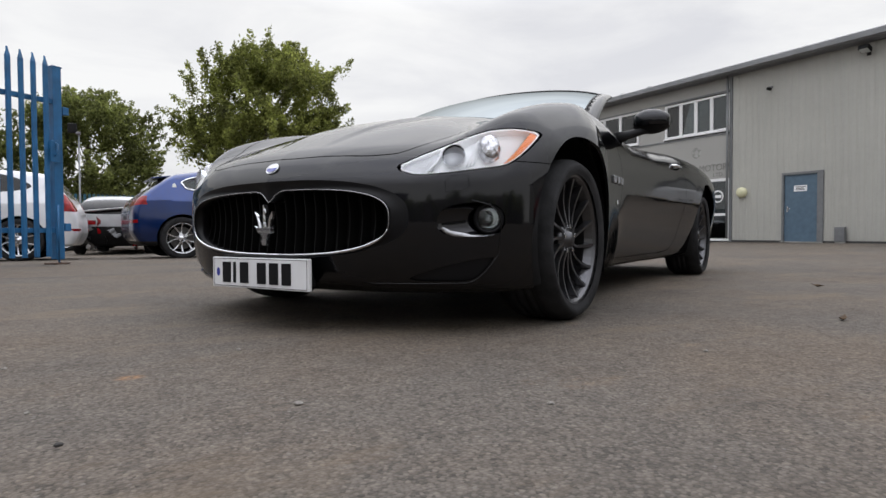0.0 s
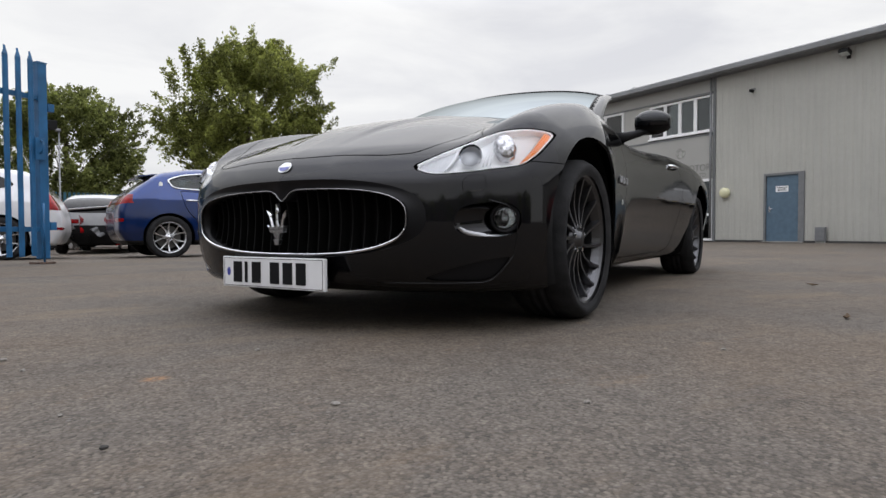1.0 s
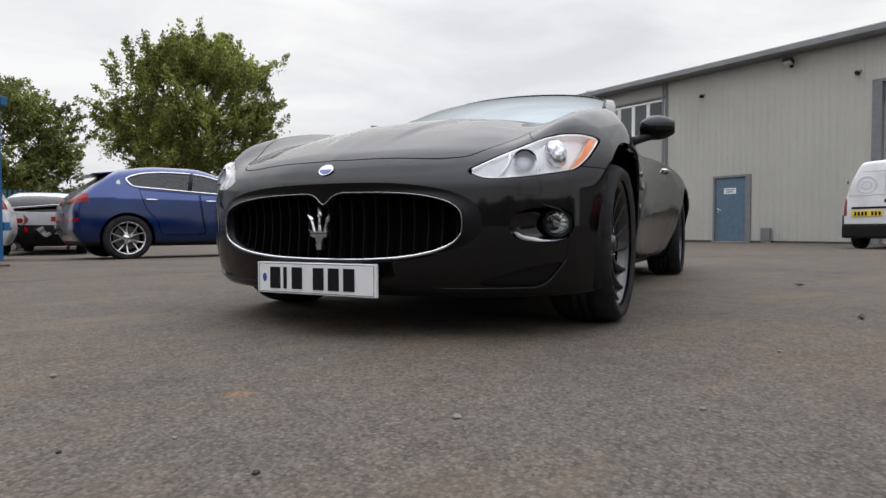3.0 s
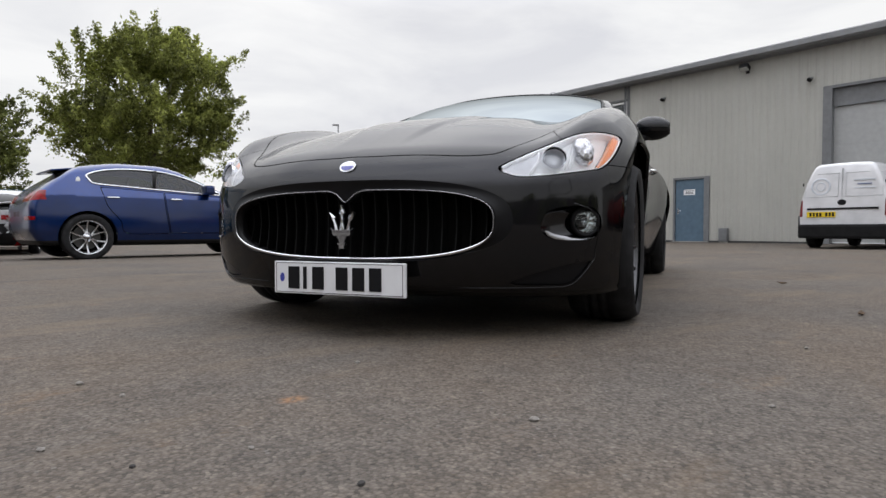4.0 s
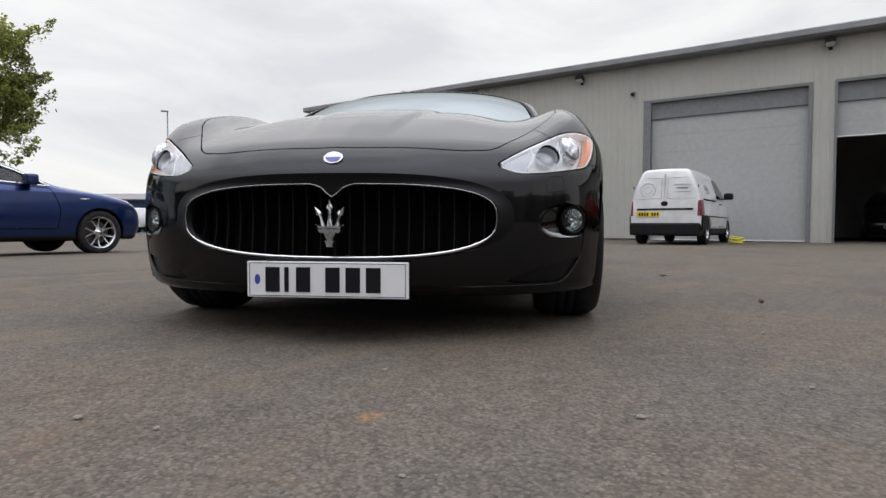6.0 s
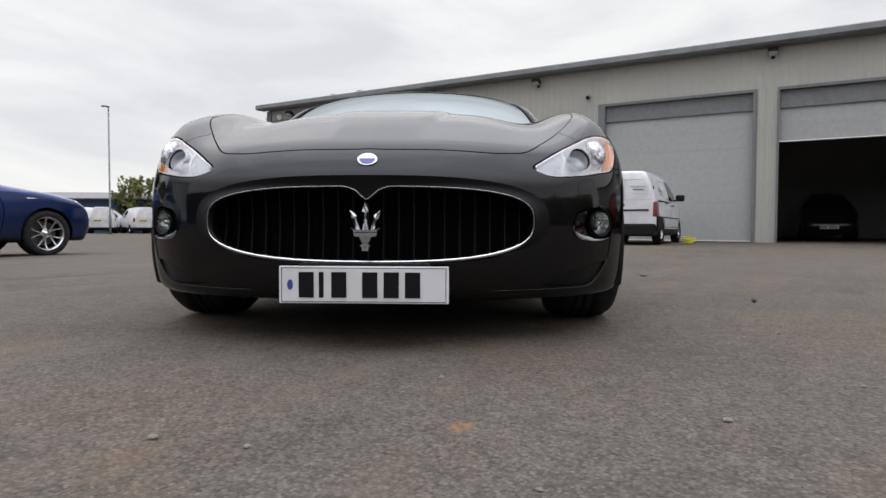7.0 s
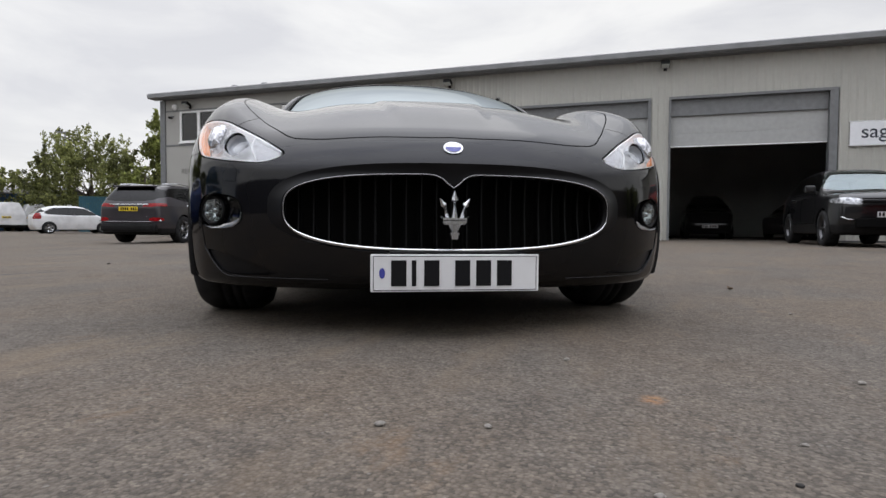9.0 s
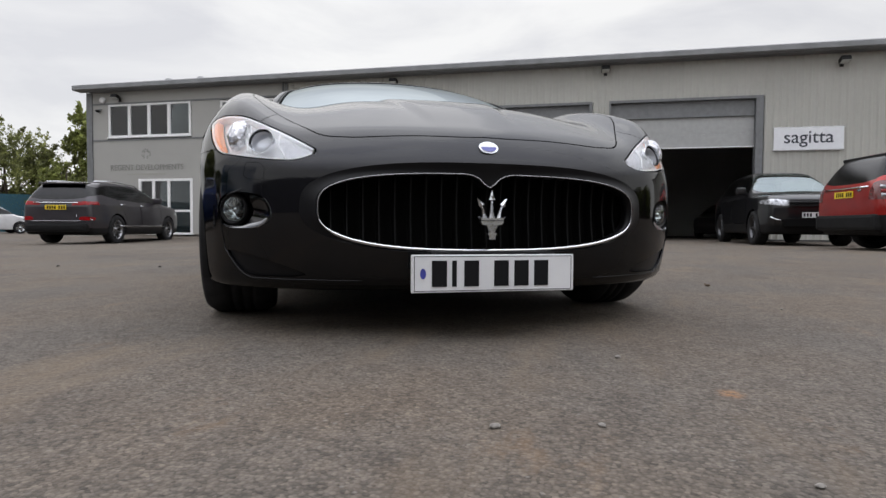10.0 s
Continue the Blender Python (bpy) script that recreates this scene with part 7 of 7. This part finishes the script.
# long low unit far off
fx0, fx1 = spot(24.0, 62), spot(36.5, 55)
far_unit = thing("far_unit", "long low industrial unit with blue walls and grey roof", "building", pose(fx0[0], fx0[1], -0.22, 0, 0, math.degrees(math.atan2(fx1[1] - fx0[1], fx1[0] - fx0[0]))))
fl = math.hypot(fx1[0] - fx0[0], fx1[1] - fx0[1])
box("wall", (0, 0, 0), (fl, 9, 3.0), mat("blue_cladding", (0.03, 0.07, 0.15), 0.5, var=0.08), far_unit)
link("roof", [(-0.4, -0.4, 3.0), (fl + 0.4, -0.4, 3.0), (fl + 0.4, 4.5, 3.75), (-0.4, 4.5, 3.75), (fl + 0.4, 9.4, 3.0), (-0.4, 9.4, 3.0), (-0.4, -0.4, 2.9), (fl + 0.4, -0.4, 2.9)], [(0, 1, 2, 3), (3, 2, 4, 5), (6, 7, 1, 0)], mat("far_roof", (0.16, 0.15, 0.16), 0.6, var=0.1), far_unit)


# ---- lamp posts ----
def lamp_post(x, y, h, arm, label, turn=0, thick=1.0):
    z0 = ground_z(x, y)
    lp = thing("street_lamp", label, "street lamp", pose(x, y, z0, 0, 0, turn))
    tube("pole", [(0, 0, 0), (0, 0, 1.2), (0, 0, 1.25), (0, 0, h)], [q * thick for q in (0.085, 0.085, 0.06, 0.045)], mat("galvanised_steel", (0.22, 0.225, 0.23), 0.55, 0.5, var=0.08), lp, 10)
    bm = bmesh.new()
    add_box(bm, (-arm, -0.12, h - 0.02), (0.06, 0.12, h + 0.07), 0.03)
    part("lamp_head", bm, mat("lamp_grey", (0.22, 0.22, 0.23), 0.5, var=0.05), lp)
    return lp


x, y = spot(31.5, 45.0)
lamp_post(x, y, 8.35, 0.42, "tall slim grey street lamp in the far yard", -31)
x, y = spot(37.9, 52.0)
lamp_post(x, y, 7.2, 0.5, "slim grey lamp post among far trees", -31)
x, y = 0.05, 26.0
lp = lamp_post(x, y, 4.1, 0.1, "grey pole with a box floodlight", 0, 0.55)
bm = bmesh.new()
add_box(bm, (-0.34, -0.12, 4.12), (-0.04, 0.12, 4.45), 0.03)
part("flood_head", bm, M_BLACK, lp, "dark box floodlight")


# ---- trees: tapered trunk, forking limbs, a crown of many leaves ----
M_BARK = mat("grey_brown_bark", (0.085, 0.068, 0.050), 0.9, var=0.25, scale=6, bump=0.6, bump_scale=25)


def leaf_mat(name, base):
    m = mat(name, base, 0.55, var=0.35, scale=0.5)
    nt = m.node_tree
    b = nt.nodes["Principled BSDF"]
    geo = nt.nodes.new("ShaderNodeNewGeometry")
    hs = nt.nodes.new("ShaderNodeHueSaturation")
    mr = nt.nodes.new("ShaderNodeMapRange")
    mr.inputs["To Min"].default_value, mr.inputs["To Max"].default_value = 0.45, 1.6
    nt.links.new(geo.outputs["Random Per Island"], mr.inputs[0])
    nt.links.new(mr.outputs[0], hs.inputs["Value"])
    nt.links.new(b.inputs["Base Color"].links[0].from_socket, hs.inputs["Color"])
    nt.links.new(hs.outputs[0], b.inputs["Base Color"])
    tr = nt.nodes.new("ShaderNodeBsdfTranslucent")
    nt.links.new(hs.outputs[0], tr.inputs[0])
    mx = nt.nodes.new("ShaderNodeMixShader")
    mx.inputs[0].default_value = 0.58
    out = nt.nodes["Material Output"]
    nt.links.new(b.outputs[0], mx.inputs[1])
    nt.links.new(tr.outputs[0], mx.inputs[2])
    nt.links.new(mx.outputs[0], out.inputs[0])
    return m


def tree(x, y, h, wide, seed, leaves, leaf, material, label, low=0.12, lean=(0, 0), clumps=90, trunk=0.19, point=0.28):
    rnd = np.random.default_rng(seed)
    t = thing("tree", label, "tree", pose(x, y, ground_z(x, y)))
    # boughs fill an uneven crown; each carries a few leafy sprays that stand outwards and up
    cz0 = h * low
    cs, rs = [], []
    while len(cs) < clumps:
        p = rnd.uniform(-1, 1, 3)
        d = np.linalg.norm(p)
        if d > 1 or d < 0.38:
            continue
        ang = math.atan2(p[1], p[0])
        bump = 0.96 + 0.05 * math.sin(3 * ang + seed) + 0.05 * math.sin(5 * p[2] + 2 * ang + seed * 2) + rnd.uniform(-0.05, 0.05)
        taper = 1.0 - point * max(p[2], 0) - 0.32 * max(-p[2], 0)
        cs.append((p[0] * wide / 2 * bump * taper + lean[0] * p[2], p[1] * wide / 2 * bump * taper + lean[1] * p[2], cz0 + (h - cz0) * (0.5 + 0.455 * p[2])))
        rs.append(wide * rnd.uniform(0.045, 0.085))
    cs, rs = np.array(cs), np.array(rs)
    near = np.sort(np.linalg.norm(cs[:, None] - cs[None], axis=2), axis=1)[:, 3] < wide * 0.148 * (210 / clumps) ** (1 / 3)
    cs, rs = cs[near], rs[near]
    bm = bmesh.new()
    th = h * 0.30
    add_tube(bm, [(0, 0, 0), (0.02, 0.01, th * 0.5), (0.05, -0.03, th), (0.02, 0.05, h * 0.62), (0.0, 0.0, h * 0.86)], [trunk * 1.3, trunk, trunk * 0.85, trunk * 0.4, 0.03], 10)
    part("trunk", bm, M_BARK, t, smooth=True)
    for i in rnd.choice(len(cs), min(34, len(cs)), replace=False):
        bm = bmesh.new()
        e = Vector(cs[i])
        s = Vector((0.02, 0.02, min(max(th * 0.7, e.z * rnd.uniform(0.35, 0.7)), h * 0.6)))
        mid = (s + e) / 2 + Vector(rnd.uniform(-0.2, 0.2, 3)) - Vector((0, 0, 0.12 * (e - s).length))
        k = (e - s).length
        add_tube(bm, [s, (s + mid) / 2 + Vector((0, 0, -0.04 * k)), mid, e], [0.05 + 0.008 * k, 0.04, 0.026, 0.008], 6)
        part("limb", bm, M_BARK, t, smooth=True)
    per = 6
    home = np.repeat(np.arange(len(cs)), per)
    far = cs[home] - [0, 0, h * 0.42]
    far /= np.maximum(np.linalg.norm(far, axis=1), 0.1)[:, None]
    k = len(home)
    way = far * 0.8 + [0.25, 0, 0.75] + rnd.normal(size=(k, 3)) * 0.55
    way /= np.linalg.norm(way, axis=1)[:, None]
    foot = cs[home] + rnd.normal(size=(k, 3)) * rs[home][:, None] * [0.75, 0.75, 0.5]
    span = rs[home] * rnd.uniform(1.0, 2.1, k)
    n = leaves
    which = rnd.choice(k, n, p=span / span.sum())
    along = rnd.uniform(0, 1, n) ** 0.85
    off = rnd.normal(size=(n, 3)) * (rs[which // per] * 0.26 * (1.15 - 0.8 * along))[:, None]
    c = foot[which] + way[which] * (span[which] * along)[:, None] + off
    a = rnd.normal(size=(n, 3)) * 0.8 + way[which] * 0.6
    a /= np.linalg.norm(a, axis=1)[:, None]
    b = np.cross(a, rnd.normal(size=(n, 3)))
    b /= np.linalg.norm(b, axis=1)[:, None]
    sz = leaf * rnd.uniform(0.6, 1.3, n)[:, None]
    fold = np.cross(a, b) * sz * 0.18
    v = np.stack([c - a * sz, c + b * sz * 0.55 - fold, c + a * sz, c - b * sz * 0.55 - fold], 1).reshape(-1, 3)
    me = bpy.data.meshes.new("crown")
    i4 = np.arange(n)[:, None] * 4
    me.from_pydata(v.tolist(), [], np.concatenate([i4 + [0, 1, 2], i4 + [0, 2, 3]]).tolist())
    me.materials.append(material)
    crown = new("crown", me)
    crown.parent = t
    return t


L_FRESH = leaf_mat("fresh_green_leaves", (0.205, 0.225, 0.058))
L_DEEP = leaf_mat("deep_green_leaves", (0.165, 0.185, 0.054))
L_OLIVE = leaf_mat("olive_green_leaves", (0.150, 0.160, 0.055))
x, y = spot(15.1, 47.0)
tree(x, y, 15.0, 12.0, 5, 94000, 0.118, L_FRESH, "broad round green tree in full leaf behind the cars", 0.15, (0.9, -0.2), clumps=210, trunk=0.32, point=0.12)
x, y = spot(0.4, 58.0)
tree(x, y, 13.0, 11.6, 9, 50000, 0.145, L_DEEP, "dense dark green tree beyond the fence", 0.04, clumps=200, trunk=0.3)
x, y = spot(-10.5, 58.0)
tree(x, y, 14.0, 12.0, 10, 16000, 0.20, L_DEEP, "dense dark green tree beyond the gate", 0.05, clumps=140, trunk=0.3)
x, y = spot(5.2, 66.0)
tree(x, y, 2.7, 8.0, 12, 6000, 0.16, L_DEEP, "dark green bush in the far hedge", 0.03, clumps=80, trunk=0.2)
x, y = spot(39.7, 53.0)
tree(x, y, 6.9, 9.4, 21, 20000, 0.13, L_OLIVE, "wide olive green tree across the yard", 0.0, clumps=120)
x, y = spot(34.5, 56.0)
tree(x, y, 4.6, 6.0, 22, 6000, 0.13, L_OLIVE, "low olive green tree across the yard", 0.06, clumps=60)
x, y = spot(45.3, 42.0)
tree(x, y, 7.5, 4.8, 23, 17000, 0.12, L_DEEP, "narrow green tree beside the building end", 0.0, clumps=130)
x, y = spot(43.6, 46.0)
tree(x, y, 4.6, 4.5, 24, 6000, 0.12, L_DEEP, "low green tree beside the building end", 0.06, clumps=60)



# ---- unseen hedge added to close the yard to the south, for reflections ----
def hedge(x0, y0, x1, y1, h, deep, seed, n):
    rnd = np.random.default_rng(seed)
    ln = math.hypot(x1 - x0, y1 - y0)
    hg = thing("hedge", "tall dark green hedge added out of view for reflections", "hedge", pose(x0, y0, 0, 0, 0, math.degrees(math.atan2(y1 - y0, x1 - x0))), kind="structure")
    k = int(ln * 1.1)
    cs = np.stack([rnd.uniform(0, ln, k), rnd.uniform(0, deep, k), rnd.uniform(0.3, 1, k) ** 0.7 * h], 1)
    cs[:, 2] *= 0.8 + 0.2 * np.sin(cs[:, 0] * 0.9 + seed)
    w = rnd.integers(0, k, n)
    d = rnd.normal(size=(n, 3))
    d /= np.linalg.norm(d, axis=1)[:, None]
    c = cs[w] + d * rnd.uniform(0.3, 1.25, n)[:, None]
    c[:, 2] = np.abs(c[:, 2])
    a = rnd.normal(size=(n, 3))
    a /= np.linalg.norm(a, axis=1)[:, None]
    b = np.cross(a, rnd.normal(size=(n, 3)))
    b /= np.linalg.norm(b, axis=1)[:, None]
    v = np.stack([c - a * 0.22, c + b * 0.13, c + a * 0.22, c - b * 0.13], 1).reshape(-1, 3)
    i4 = np.arange(n)[:, None] * 4
    me = bpy.data.meshes.new("foliage")
    me.from_pydata(v.tolist(), [], np.concatenate([i4 + [0, 1, 2], i4 + [0, 2, 3]]).tolist())
    me.materials.append(L_DEEP)
    ob = new("foliage", me)
    ob.parent = hg
    tagged(ob, kind="stuff")
    box("hedge_core", (0, deep * 0.4, 0), (ln, deep * 0.6, h * 0.98), M_BARK, hg)


hedge(-19.0, -16.0, 14.0, -18.0, 2.6, 2.0, 32, 9000)

# a ribbed unit closes the yard to the west
west = thing("west_unit", "dark grey ribbed metal clad unit across the yard", "building", pose(-19.0, -15.0, 0, 0, 0, 90), kind="structure")
bm = bmesh.new()
vs = []
for i in range(240):
    x = i * 0.2
    vs += [(x, 0.0), (x + 0.12, 0.0), (x + 0.14, 0.04), (x + 0.18, 0.04)]
lo = [bm.verts.new((x, -y, 0.0)) for x, y in vs]
hi = [bm.verts.new((x, -y, 4.2)) for x, y in vs]
for i in range(len(vs) - 1):
    bm.faces.new((lo[i], lo[i + 1], hi[i + 1], hi[i]))
part("wall", bm, mat("dark_grey_cladding", (0.07, 0.07, 0.075), 0.5, var=0.1), west)
box("roof", (-0.3, -0.2, 4.2), (48.2, 12.0, 4.4), mat("unit_roof", (0.12, 0.12, 0.125), 0.6, var=0.1), west)

# ---- small litter on the tarmac ----
M_STONE = mat("pale_pebble", (0.21, 0.195, 0.175), 0.85, var=0.2, scale=60)
M_STONE_DARK = mat("dark_pebble", (0.03, 0.028, 0.026), 0.85, var=0.2, scale=60)
for k, (x, y, r) in enumerate(((0.90, 1.99, 0.008), (0.48, 1.96, 0.006), (0.24, 2.25, 0.005), (0.14, 2.43, 0.006), (0.27, 2.89, 0.008), (0.91, 2.65, 0.007), (1.35, 1.72, 0.006), (0.02, 2.05, 0.005), (2.1, 1.9, 0.006), (3.38, 7.04, 0.012), (3.58, 6.21, 0.011), (0.325, 2.709, 0.006), (0.416, 2.207, 0.005))):
    rnd = random.Random(k)
    bm = bmesh.new()
    bmesh.ops.create_icosphere(bm, subdivisions=2, radius=r)
    for v in bm.verts:
        v.co = Vector((v.co.x * 1.25, v.co.y, v.co.z * 0.62)) * (1 + rnd.uniform(-0.16, 0.16))
    dark_one = k in (1, 2, 9, 10)
    ob = part("pebble", bm, M_STONE_DARK if dark_one else M_STONE, None)
    ob.matrix_world = pose(x, y, r * 0.45, 0, 0, rnd.uniform(0, 180))
    tagged(ob, "small dark angular pebble lying on the tarmac" if dark_one else "small pale angular pebble lying on the tarmac", "stone", "loose pebbles")
M_DRYLEAF = mat("dry_leaf", (0.075, 0.045, 0.022), 0.8, var=0.25, scale=90)
for x, y, s, turn in ((3.10, 2.01, 0.032, 20), (4.50, 2.84, 0.036, 110)):
    vs = [(-s, 0, 0.012), (-0.5 * s, 0.35 * s, 0.014), (0.1 * s, 0.45 * s, 0.010), (0.7 * s, 0.2 * s, 0.016), (s, 0, 0.022), (0.6 * s, -0.3 * s, 0.014), (0, -0.42 * s, 0.016), (-0.6 * s, -0.28 * s, 0.012), (0, 0, 0.004)]
    vs += [(a, b, c - 0.0025) for a, b, c in vs]
    fs = [(i, (i + 1) % 8, 8) for i in range(8)] + [((i + 1) % 8 + 9, i + 9, 17) for i in range(8)] + [(i, i + 9, (i + 1) % 8 + 9, (i + 1) % 8) for i in range(8)]
    ob = link("dead_leaf", vs, fs, M_DRYLEAF)
    ob.matrix_world = pose(x, y, 0, 0, 0, turn)
    tagged(ob, "curled brown dead leaf lying on the tarmac", "leaf", "dead leaves")

# dark cars inside the workshop, and a yellow hose reel on the yard
hatch("dark_workshop_car", "dark estate car standing inside the dim workshop", P_BLACK, heading(22.6, 0.45, 270, 0.0), 1.12)
hatch("grey_workshop_car", "dark grey car standing inside the dim workshop", P_GREY, heading(23.0, -1.9, 300, 0.0), 0.95)
plate_at(bpy.data.objects["dark_workshop_car"], -0.02, 0.45, False)
M_YELLOW_THING = mat("yellow_plastic", (0.55, 0.50, 0.03), 0.5, var=0.1)
hx, hy = 15.6, 3.86
reel = thing("yellow_hose", "coiled yellow hose lying on the tarmac by the roller door", "hose", pose(hx, hy, 0))
tube("coil", [(0.16 * math.cos(a) * (1 - 0.03 * a / 6), 0.16 * math.sin(a), 0.02 + 0.012 * a) for a in np.linspace(0, 14, 60)], 0.018, M_YELLOW_THING, reel, 6)
tube("loose_end", [(0.15, 0.02, 0.02), (0.25, -0.06, 0.018), (0.36, -0.02, 0.018), (0.47, -0.08, 0.018)], 0.018, M_YELLOW_THING, reel, 6)
